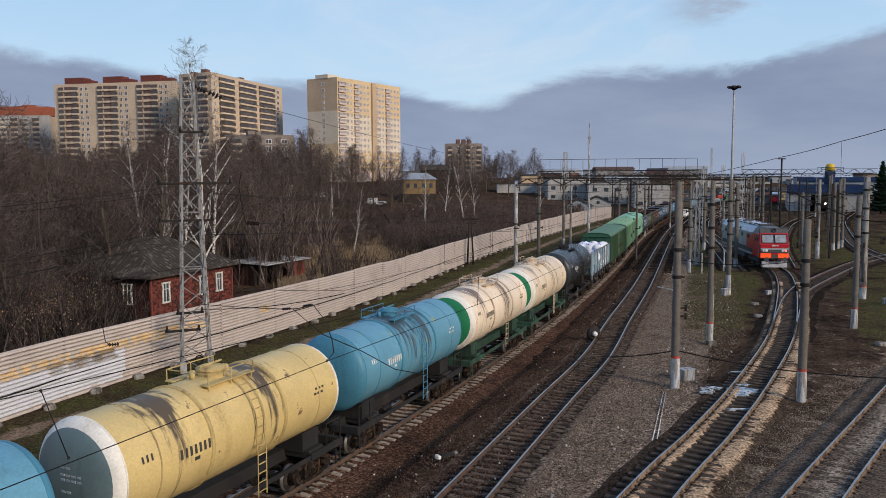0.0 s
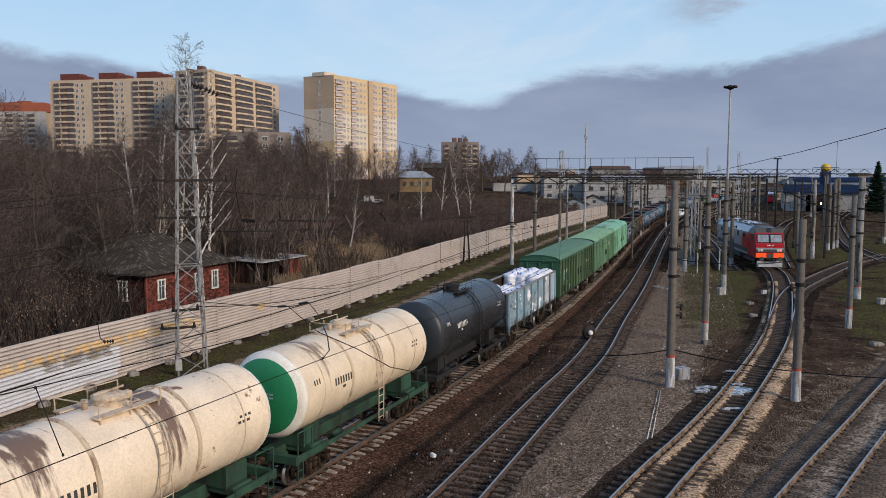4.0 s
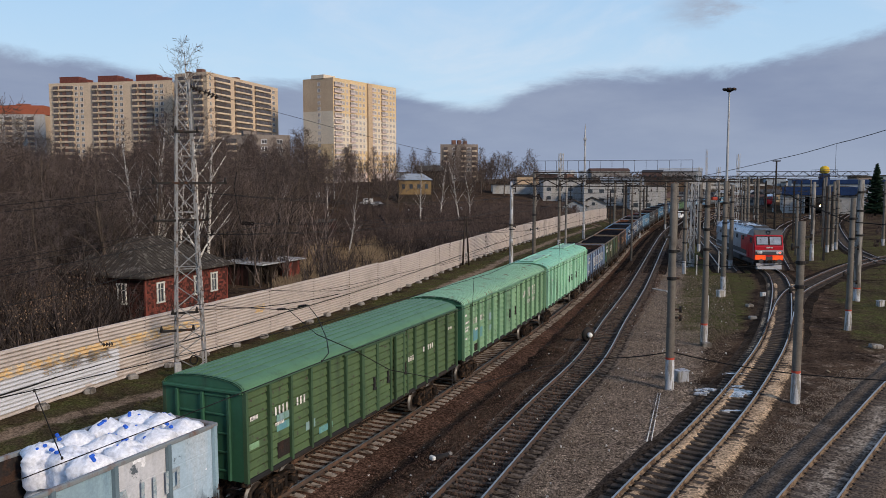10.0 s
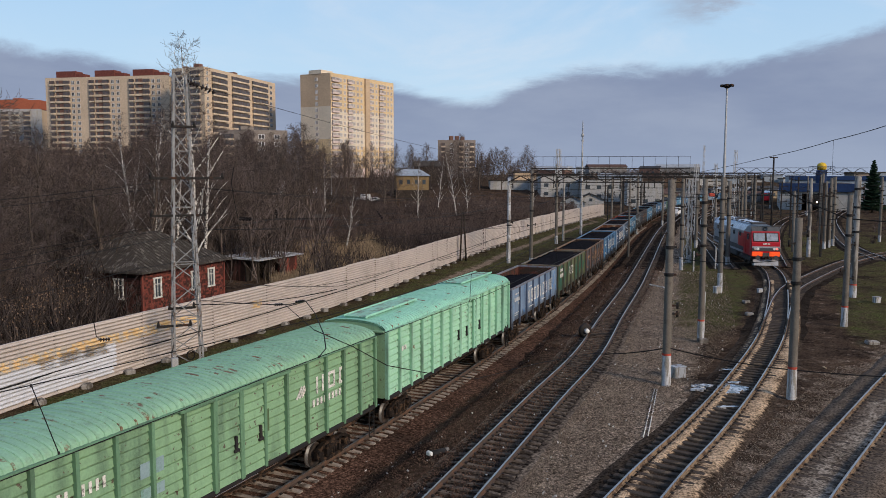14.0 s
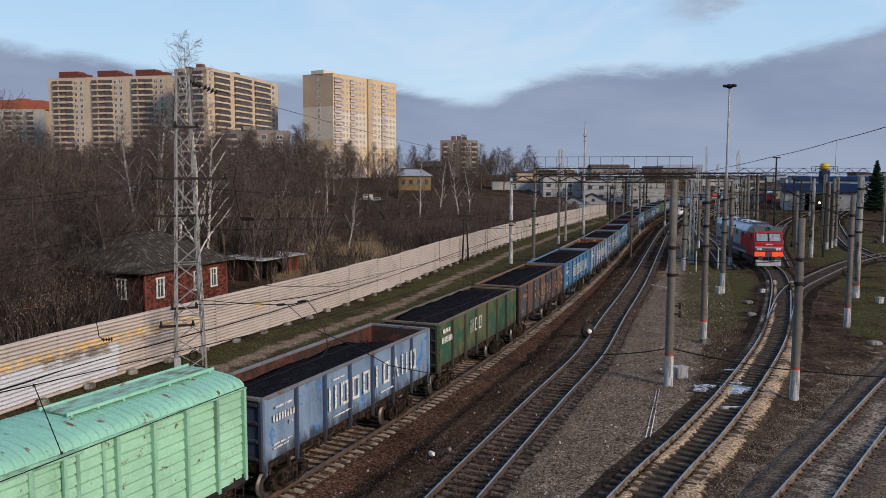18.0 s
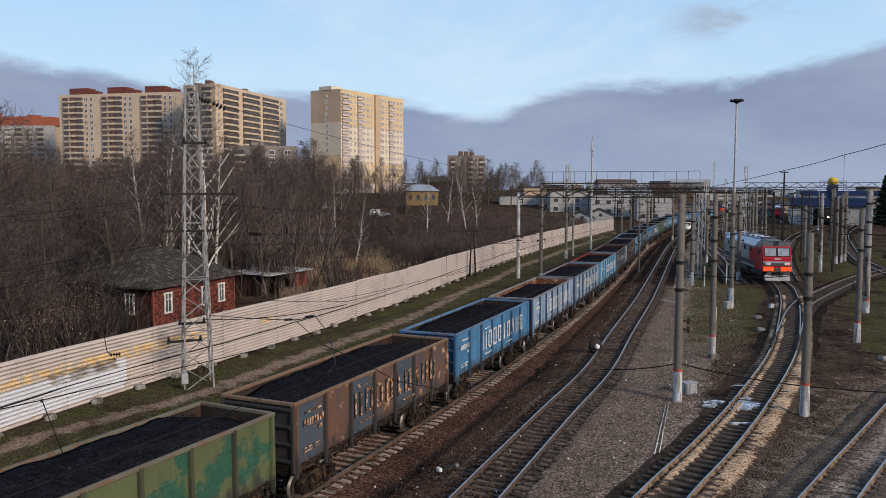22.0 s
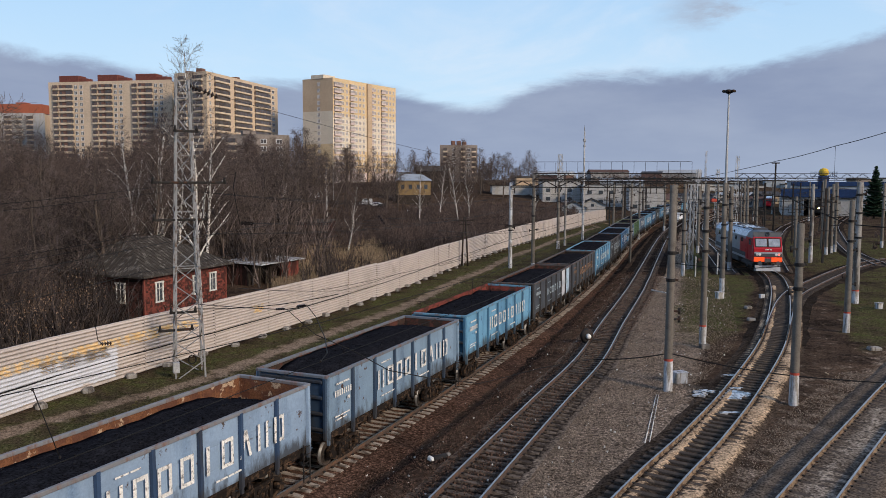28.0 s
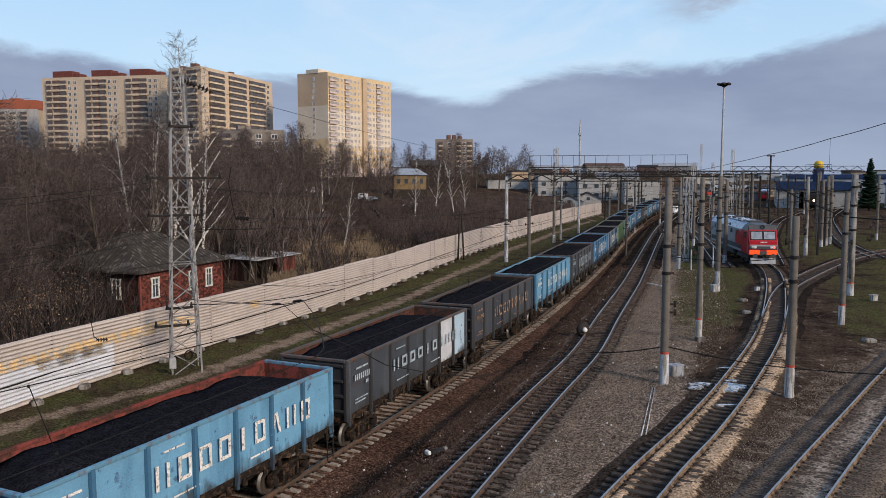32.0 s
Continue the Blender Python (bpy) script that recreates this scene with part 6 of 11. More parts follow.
def build_train():
    u = -61.0                                        # far end of the bag wagon's body, at 23 s

    def put(w, mid, half):
        MAKEUP.append((w, mid, half))
        return len(MAKEUP) - 1

    mid = u - GL / 2
    w = gondola("pale grey-blue open wagon loaded with white bulk bags", *GP["pale"], P["dark_in"], brand=0.62, letter="letter_faint", odd=((5, P["chalky"]), (6, P["sky_worn"]), (1, P["patchy"]), (3, P["patchy"])))
    bag_wagon = put(w, mid, 4.325)
    tanks = [
        ("black tank wagon with grey sheen and dark fittings", P["black"], P["black_end"], P["black_end"], P["frame"], P["frame"], "letter"),
        ("cream tank wagon with a green, white-rimmed end", P["cream_clean"], P["green_end"], P["white_rim"], P["frame_green"], P["cream_fit"], "letter_dark"),
        ("stained cream tank wagon with green end and rusty fittings", P["cream"], P["green_end"], P["white_rim"], P["frame_green"], P["cream_fit"], "letter_dark"),
        ("blue tank wagon with oil-stained hatch", P["blue"], P["blue_end"], P["blue_end"], P["frame"], P["blue_end"], "letter"),
        ("yellow tank wagon with black spills and a grey end", P["yellow"], P["grey_end"], P["white_rim"], P["frame"], P["yellow_fit"], "letter_dark"),
        ("blue tank wagon with a plain end", P["blue"], P["blue_end"], P["blue_end"], P["frame"], P["blue_end"], "letter"),
        ("black tank wagon with grey sheen and dark fittings", P["black"], P["black_end"], P["black_end"], P["frame"], P["frame"], "letter"),
    ]
    m2 = mid - 6.96 - 5.12
    for lab, sh, he, ri, fr, fi, wr in tanks:
        put(tank(lab, sh, he, ri, fr, fi, sh is not P["black"], wr), m2, 3.9)
        m2 -= 12.02
    m3 = -59.8 + BL / 2
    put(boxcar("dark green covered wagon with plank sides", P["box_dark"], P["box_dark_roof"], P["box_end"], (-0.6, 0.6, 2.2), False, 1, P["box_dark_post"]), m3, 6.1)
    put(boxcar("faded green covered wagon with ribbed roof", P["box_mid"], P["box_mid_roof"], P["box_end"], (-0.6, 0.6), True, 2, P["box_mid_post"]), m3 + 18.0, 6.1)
    put(boxcar("light mint covered wagon with rust-patched roof", P["mint"], P["mint_roof"], P["box_mid"], (-0.6, 0.6, 2.6), True, 3, P["mint_post"]), m3 + 36.0, 6.1)
    order = [("slate", "rusty_in", 0.9), ("olive", "dark_in", 0), ("brown", "dark_in", 0.95), ("blue", "dark_in", 0.95), ("silver", "orange_in", 0.88), ("steel", "rusty_in", 0.8), ("azure", "red_in", 0.72),
             ("iron", "rusty_in", 0.5), ("iron", "dark_in", 0.62), ("azure", "dark_in", 0.6), ("iron", "dark_in", 0.8), ("blue", "dark_in", 0.9), ("steel", "dark_in", 0.9), ("moss", "dark_in", 0), ("steel", "dark_in", 0.9),
             ("azure", "dark_in", 0.9), ("blue", "dark_in", 0.9), ("iron", "dark_in", 0.8), ("azure", "dark_in", 0.9), ("steel", "dark_in", 0.9), ("blue", "dark_in", 0.9), ("umber", "dark_in", 0.9), ("azure", "dark_in", 0.9), ("iron", "dark_in", 0)]
    words = {"pale": "pale grey-blue", "slate": "faded slate-blue", "olive": "olive green patched", "brown": "rust-brown", "blue": "deep blue", "silver": "silvery blue-grey", "steel": "steel-grey blue",
             "azure": "bright azure blue", "iron": "blackened iron-grey", "umber": "dark umber brown", "moss": "moss green"}
    for k, (key, inner, brand) in enumerate(order):
        g = gondola(words[key] + " open wagon heaped with coal", *GP[key], P[inner], brand=brand, detail=k < 9, number=k < 12 and k != 1, logo=k == 1, letter="letter_rust" if key == "brown" or k == 8 else "letter_faint" if key == "iron" else "letter",
                    odd=((0, P["slate_rust"]), (2, P["slate_rust"]), (4, P["slate_rust"])) if key == "brown" else ((5, P["chalky"]), (6, P["sky_worn"])) if k == 7 else (), far_rail=P["red_in"] if k == 6 else None)
        i = put(g, 35.9 + 13.92 * (k + 1 - 4) + GL / 2, 4.325)
        LOADS.append((coal_load(k + 1, 0.36 if k > 8 else 0.28 if k > 4 else 0.05 if k == 0 else 0.12 if k == 4 else 0.33), i))
    return bag_wagon


BAG_WAGON = build_train()


def bulk_bag(seed):
    """A filled white bag with slack folds, a tied neck and loops."""
    rng = random.Random(seed)
    home = thing("bulk_bag", pose(0, 0, 0), "full white woven bulk bag with a blue tie", "bulk bag", "white bulk bags in the wagon")
    b = Mesh()
    n, rows_ = 16, 9
    vs = []
    for j in range(rows_ + 1):
        t = j / rows_
        h = 1.05 * t
        sq = 0.52 * (1 - 0.10 * abs(t - 0.45)) if t < 0.82 else 0.52 * max(0.12, (1 - (t - 0.82) / 0.18 * 0.85))
        for i in range(n):
            a = 2 * math.pi * i / n
            c, s = math.cos(a), math.sin(a)
            k = 1 / max(abs(c), abs(s)) ** 0.55
            f = sq * k * (1 + 0.07 * math.sin(5 * a + seed + 3 * t) + 0.10 * rng.uniform(-1, 1))
            vs.append((c * f, s * f, h + 0.06 * rng.uniform(-1, 1)))
    vs.append((0, 0, 1.06))
    fs = [(j * n + i, j * n + (i + 1) % n, (j + 1) * n + (i + 1) % n, (j + 1) * n + i) for j in range(rows_) for i in range(n)]
    fs += [(rows_ * n + i, rows_ * n + (i + 1) % n, len(vs) - 1) for i in range(n)]
    b.add(vs, fs, 0, True)
    part("sack", b, M["bag"], home)
    t = Mesh()
    for k in range(3):
        t.box((rng.uniform(-0.3, 0.3), rng.uniform(-0.42, 0.2), 1.03 - 0.05 * k), (rng.uniform(0.10, 0.24), 0.09, 0.08), Euler((0.3, 0.2, rng.random() * 3)).to_matrix(), ch=0.02)
    part("tie", t, M["bag_blue"], home, "bright blue tie")
    return home


BAGS = []


def load_bags():
    kinds = [bulk_bag(s) for s in range(4)]
    rng = random.Random(11)
    k = 0
    for i in range(12):
        for j in range(3):
            x = -5.75 + i * 1.045
            z = 1.68 if 5 <= i <= 7 else 3.02 if i > 7 else 2.66
            m = pose(x + rng.uniform(-0.05, 0.05), (j - 1) * 0.95 + rng.uniform(-0.04, 0.04), z, rng.uniform(-6, 6), rng.uniform(-6, 6), rng.uniform(0, 360))
            ob = kinds[k] if k < 4 else copy_thing(kinds[k % 4], m)
            ob.matrix_basis = m
            BAGS.append((ob, m))
            k += 1
            if z > 1.9:                               # the hidden tier below carries it
                m = pose(x, (j - 1) * 0.95, z - 1.12, 0, 0, 90 * k)
                ob = copy_thing(kinds[k % 4], m)
                BAGS.append((ob, m))


load_bags()


# ---------------------------------------------------------------- fence
def build_fence():
    line = spline(FENCE, 0.5)
    A = np.array([tuple(p) for p, s in line])
    d = np.concatenate([[0], np.cumsum(np.linalg.norm(np.diff(A, axis=0), axis=1))])
    home = thing("fence", pose(0, 0, 0), "long beige corrugated metal fence beside the railway", "fence")
    n = 16
    prof = []
    for k in range(n):                                # folded ribs, one above the other
        z0 = k * 3.1 / n
        prof += [(-0.05, z0), (-0.05, z0 + 0.055), (0.09, z0 + 0.06), (0.10, z0 + 0.10), (0.03, z0 + 0.175)]
    prof.append((-0.03, 3.1))
    rng = random.Random(2)

    def at(u):
        return Vector([float(np.interp(u, d, A[:, k])) for k in range(3)])

    L_ = 6.0
    data = Mesh().sweep(prof, [(Vector((x, 0, 0)), Vector((0, -1, 0))) for x in (-L_ / 2 + 0.015, L_ / 2 - 0.015)], closed=False)
    data.sweep([(a - 0.02, z) for a, z in prof[::-1]], [(Vector((x, 0, 0)), Vector((0, -1, 0))) for x in (-L_ / 2 + 0.015, L_ / 2 - 0.015)], closed=False)
    data = data.data("fence_panel", [M["fence"]])
    post = Mesh().box((0, 0.08, 1.5), (0.1, 0.1, 3.2)).data("fence_post", [M["dark_steel"]])
    cap = Mesh().box((0, -0.01, 3.11), (L_ - 0.02, 0.09, 0.04)).data("cap_rail", [M["fence"]])
    block = Mesh().box((0, 0, 0.1), (0.55, 0.5, 0.38), ch=0.09).data("footing", [M["concrete"]])
    rows_ = []
    u = 0.0
    k = 0
    while u + L_ < d[-1]:
        a, b = at(u), at(u + L_)
        c = (a + b) / 2
        turn = math.degrees(math.atan2(b.y - a.y, b.x - a.x))
        z = ground_z(c.x, c.y) + 0.02 + rng.uniform(-0.03, 0.03)
        m = pose(c.x, c.y, z, rng.uniform(-1.0, 1.0) if c.y > 56 else 0, rng.uniform(-0.3, 0.3) if c.y > 56 else 0, turn)
        rows_.append((a, b, z))
        part("fence_panel", data, None, home, m=m)
        part("cap_rail", cap, None, home, m=m)
        part("fence_post", post, None, home, m=pose(a.x, a.y, z, 0, 0, turn))
        if k > 2:
            for f in (0.25, 0.75):
                p = a.lerp(b, f)
                out = Vector((b.y - a.y, a.x - b.x, 0)).normalized() * rng.uniform(0.25, 0.5)
                part("footing", block, None, home, "half-buried concrete footing", m=pose(p.x + out.x, p.y + out.y, ground_z(p.x, p.y) - 0.05, rng.uniform(-8, 8), rng.uniform(-8, 8), turn + rng.uniform(-30, 30)))
        u += L_
        k += 1
    # coats of paint over the corrugation: white below, orange above
    def patch(mat, u0, u1, z0, z1, name, seed):
        """A coat with ragged edges that follows the folds of the sheets."""
        b = Mesh()
        us = np.arange(u0, u1, 0.22)
        pr = [(q, z) for q, z in prof if z0 - 0.05 <= z <= z1 + 0.05]
        ids = {}

        def vert(i, j):
            if (i, j) not in ids:
                a, c, z = rows_[int(us[i] / L_)]
                q = c - a
                sd = Vector((q.y, -q.x, 0)).normalized()
                w = a + q * (us[i] / L_ - int(us[i] / L_)) + sd * (0.008 + pr[j][0])
                ids[(i, j)] = len(b.v)
                b.v.append((w.x, w.y, z + pr[j][1]))
            return ids[(i, j)]

        for i in range(len(us) - 1):
            for j in range(len(pr) - 1):
                e = min((us[i] - u0) / 1.6, (u1 - us[i]) / 2.2, (pr[j][1] - z0 + 0.1) / 0.35, (z1 - pr[j][1] + 0.1) / 0.35, 1.0)
                if noise.noise(Vector((us[i] * 0.55, pr[j][1] * 1.6, seed))) * 0.9 + noise.noise(Vector((us[i] * 1.7, pr[j][1] * 4.0, seed))) * 0.35 + e * 1.3 - 0.22 > 0:
                    b.f.append((vert(i, j), vert(i + 1, j), vert(i + 1, j + 1), vert(i, j + 1)))
                    b.mi.append(0)
                    b.sm.append(False)
        tagged(part(name, b, mat, home), kind="stuff")
    y_of = lambda y: float(np.interp(y, A[:, 1], d))
    patch(M["paint_white"], y_of(25), y_of(41.4), 0.25, 1.85, "white_paint_patch", 5)
    patch(M["paint_orange"], y_of(27), y_of(47.6), 1.75, 2.3, "orange_paint_patch", 6)
    patch(M["paint_orange"], y_of(36.0), y_of(41), 1.45, 1.9, "orange_paint_patch", 8)
    patch(M["paint_orange"], y_of(52.6), y_of(53.7), 1.7, 2.2, "orange_paint_patch", 7)
    w = Mesh()                                        # dark joint and cable along the sheets, thickened to paint in the shadow gap
    pts = [(at(s)) for s in np.arange(4, d[-1] - 8, 2.0)]
    w.wire([(p.x + 0.07, p.y - 0.03, ground_z(p.x, p.y) + 1.18) for p in pts], 0.036, 4)
    part("cable", w, M["wire"], home)


build_fence()


# ---------------------------------------------------------------- poles
def concrete_pole(x, y, h, base=1.5, band=True, r0=0.25, r1=0.16, collars=(0.62, 0.8), label="weathered concrete mast with a white-painted foot", lean=0.0, white=None):
    z = ground_z(x, y) - 0.1
    home = thing("contact_line_mast", pose(x, y, z, 0, lean, 0), label, "mast", "concrete masts of the yard")
    H_ = h - z
    b = Mesh()
    b.lathe([(r0, 0), (r0 + (r1 - r0) * 0.5, H_ * 0.5), (r1, H_), (0.001, H_ + 0.02)], 16)
    part("shaft", b, M["pole"] if white is None else M[white], home)
    rr = lambda zz: r0 + (r1 - r0) * zz / H_
    if base:
        b = Mesh().lathe([(rr(0) + 0.004, 0.0), (rr(base) + 0.004, base)], 16)
        part("painted_foot", b, M["white_base"], home)
        if band:
            part("band", Mesh().lathe([(rr(base) + 0.006, base), (rr(base) + 0.006, base + 0.12)], 16), M["red_band"], home, "dull red band")
    rb = random.Random(int(x * 31 + y * 17))
    for k in range(3):                                # clamps and short arms at odd heights
        zz = H_ * rb.uniform(0.35, 0.95)
        sd = rb.choice((-1, 1))
        part("bracket", Mesh().box((sd * (rr(zz) + 0.14), -0.05, zz), (0.34, 0.12, 0.09), ch=0.01).tube((sd * (rr(zz) + 0.26), -0.05, zz - 0.16), (sd * (rr(zz) + 0.26), -0.05, zz + 0.16), 0.07, n=6), M["dark_steel"], home)
    for f in collars:
        zz = H_ * f
        b = Mesh().lathe([(rr(zz), zz - 0.09), (rr(zz) + 0.05, zz - 0.08), (rr(zz) + 0.05, zz + 0.08), (rr(zz), zz + 0.09)], 12, smooth=False)
        b.box((rr(zz) + 0.1, 0, zz), (0.16, 0.1, 0.1))
        part("collar", b, M["dark_steel"], home)
    return home


def insulator_string(b, a, c, n=4, r=0.13):
    a, c = Vector(a), Vector(c)
    b.tube(a, c, 0.025, n=6)
    d = (c - a)
    for k in range(n):
        p = a + d * ((k + 0.7) / (n + 0.4))
        q = p + d.normalized() * 0.07
        b.tube(p, q, r, r * 0.45, 10)


def bracket(home, z, reach, drop=0.9, side=(1, 0)):
    """A cantilever with tie rod and insulators on a mast."""
    s = Vector((side[0], side[1], 0)).normalized()
    b = Mesh()
    b.bar((0, 0, z), tuple(s * reach + Vector((0, 0, z + drop))), 0.06)
    b.bar((0, 0, z + drop + 0.5), tuple(s * reach + Vector((0, 0, z + drop))), 0.035)
    part("cantilever", b, M["dark_steel"], home)
    i = Mesh()
    insulator_string(i, tuple(s * reach + Vector((0, 0, z + drop))), tuple(s * reach + Vector((0, 0, z + drop - 0.7))), 3)
    part("insulator", i, M["insulator"], home)


def build_masts():
    a = concrete_pole(11.65, 39.78, 10.35, 1.7, True, 0.235, 0.165, (0.55, 0.68))
    b = concrete_pole(17.07, 37.28, 8.55, 1.6, True, 0.22, 0.17, (0.65, 0.78))
    c = concrete_pole(16.95, 50.41, 10.35, 1.5, True, 0.22, 0.155, (0.6, 0.72, 0.86))
    i = Mesh()
    insulator_string(i, (0.35, 0, 9.9), (0.9, 0.1, 9.6), 3, 0.16)
    part("insulator", i, M["insulator"], c)
    part("red_lamp_box", Mesh().box((0.42, 0, 9.75), (0.34, 0.26, 0.22), ch=0.04), M["red_band"], c, "small red box")
    part("foot_stub", Mesh().box((0.05, -0.3, 0.2), (0.6, 0.5, 0.4), ch=0.05), M["concrete"], c)
    concrete_pole(29.07, 55.65, 9.2, 1.5, True, 0.23, 0.165, (0.7, 0.85))
    concrete_pole(27.58, 76.83, 10.4, 1.4, False, 0.26, 0.20, (0.5, 0.62, 0.8))
    concrete_pole(36.8, 69.2, 10.5, 1.2, True, 0.30, 0.24, (0.55, 0.75, 0.9), white="concrete")
    concrete_pole(49.1, 104.1, 10.2, 2.4, False, 0.26, 0.2, (0.7,), white="concrete")
    h = concrete_pole(27.56, 89.5, 10.2, 1.6, False, 0.22, 0.17, (0.35, 0.5, 0.7))
    concrete_pole(34.6, 94.1, 9.9, 1.2, False, 0.26, 0.2, (0.6, 0.8))
    concrete_pole(8.24, 96.6, 10.3, 3.6, False, 0.25, 0.19, (0.45, 0.5), white="white_base")
    concrete_pole(11.35, 99.2, 11.4, 0.5, False, 0.24, 0.18, (0.55, 0.75))
    concrete_pole(18.2, 124.3, 12.4, 1.4, False, 0.24, 0.18, (0.6, 0.8))
    concrete_pole(20.2, 130.0, 10.6, 1.2, False, 0.2, 0.16, (0.6,), white="concrete")
    concrete_pole(24.96, 104.1, 10.2, 0, False, 0.15, 0.12, (0.4, 0.7))
    concrete_pole(31.2, 98.0, 10.0, 1.0, False, 0.2, 0.16, (0.5, 0.8))
    concrete_pole(33.1, 104.1, 9.6, 1.0, False, 0.18, 0.15, (0.5,))
    for x, y, hh in ((58.9, 118.4, 10.2), (57.0, 116.0, 9.7), (60.8, 121.0, 10.4), (64.5, 122.0, 10.6), (72.0, 128.0, 10.3), (78.0, 131.0, 10.3), (38.5, 118.0, 9.8), (47.5, 131.0, 10.0), (37.5, 150.0, 10.6), (33.0, 152.0, 10.4), (56.0, 160.0, 10.3), (66.0, 172.0, 10.3),
                     (50.0, 196.0, 10.5), (48.0, 170.0, 10.5), (75.0, 195.0, 10.5), (84.0, 212.0, 10.4), (68.0, 232.0, 10.6), (95.0, 240.0, 10.5), (90.0, 180.0, 10.3), (110.0, 262.0, 10.6), (100.0, 214.0, 10.5)):
        concrete_pole(x, y, hh, 1.2, False, 0.24, 0.18, (0.6, 0.8))
    # short marker posts, cabinets and stubs by the tracks
    for x, y, hh in ((18.0, 53.0, 3.0), (38.6, 64.0, 2.3), (44.0, 72.0, 2.2), (31.9, 90.5, 2.6), (28.6, 88.2, 2.4)):
        p = solid("marker_post", Mesh().box((0, 0, hh / 2), (0.14, 0.14, hh), ch=0.02), M["white_base"], "white-painted concrete marker post", "post", "marker posts", m=pose(x, y, ground_z(x, y) - 0.05))
    for x, y, s in ((12.75, 41.4, 0.62), (25.6, 71.8, 0.62), (37.4, 66.4, 0.5), (36.0, 78.4, 0.4), (29.6, 72.0, 0.4)):
        solid("trackside_cabinet", Mesh().box((0, 0, s * 0.5), (s * 1.15, s * 0.8, s), ch=0.04).box((0, 0, s + 0.02), (s * 1.25, s * 0.9, 0.06), ch=0.02), M["white_base"], "small grey-white trackside equipment box", "cabinet", "trackside boxes", m=pose(x, y, ground_z(x, y) - 0.03, 0, 0, 20))


build_masts()


def lattice_mast(x, y, z0, h, w0, w1, turn, label, bays=14, mat="steel", name="lattice_mast", leg=0.11):
    home = thing(name, pose(x, y, z0, 0, 0, turn), label, "lattice mast")
    cs = [(-1, -1), (1, -1), (1, 1), (-1, 1)]
    wid = lambda t: w0 + (w1 - w0) * t
    for cx, cy in cs:
        b = Mesh().bar((cx * w0 / 2, cy * w0 / 2, 0), (cx * w1 / 2, cy * w1 / 2, h), leg)
        part("leg", b, M[mat], home)
    for f in range(4):
        (ax, ay), (bx, by) = cs[f], cs[(f + 1) % 4]
        for k in range(bays):
            t0, t1 = k / bays, (k + 1) / bays
            p = [Vector((ax * wid(t) / 2, ay * wid(t) / 2, h * t)) for t in (t0, t1)]
            q = [Vector((bx * wid(t) / 2, by * wid(t) / 2, h * t)) for t in (t0, t1)]
            b = Mesh().bar(p[0], q[1], leg * 0.55) if k % 2 == f % 2 else Mesh().bar(q[0], p[1], leg * 0.55)
            if k % 3 == 0:
                b.bar(p[0], q[0], leg * 0.5)
            part("brace", b, M[mat], home)
    return home


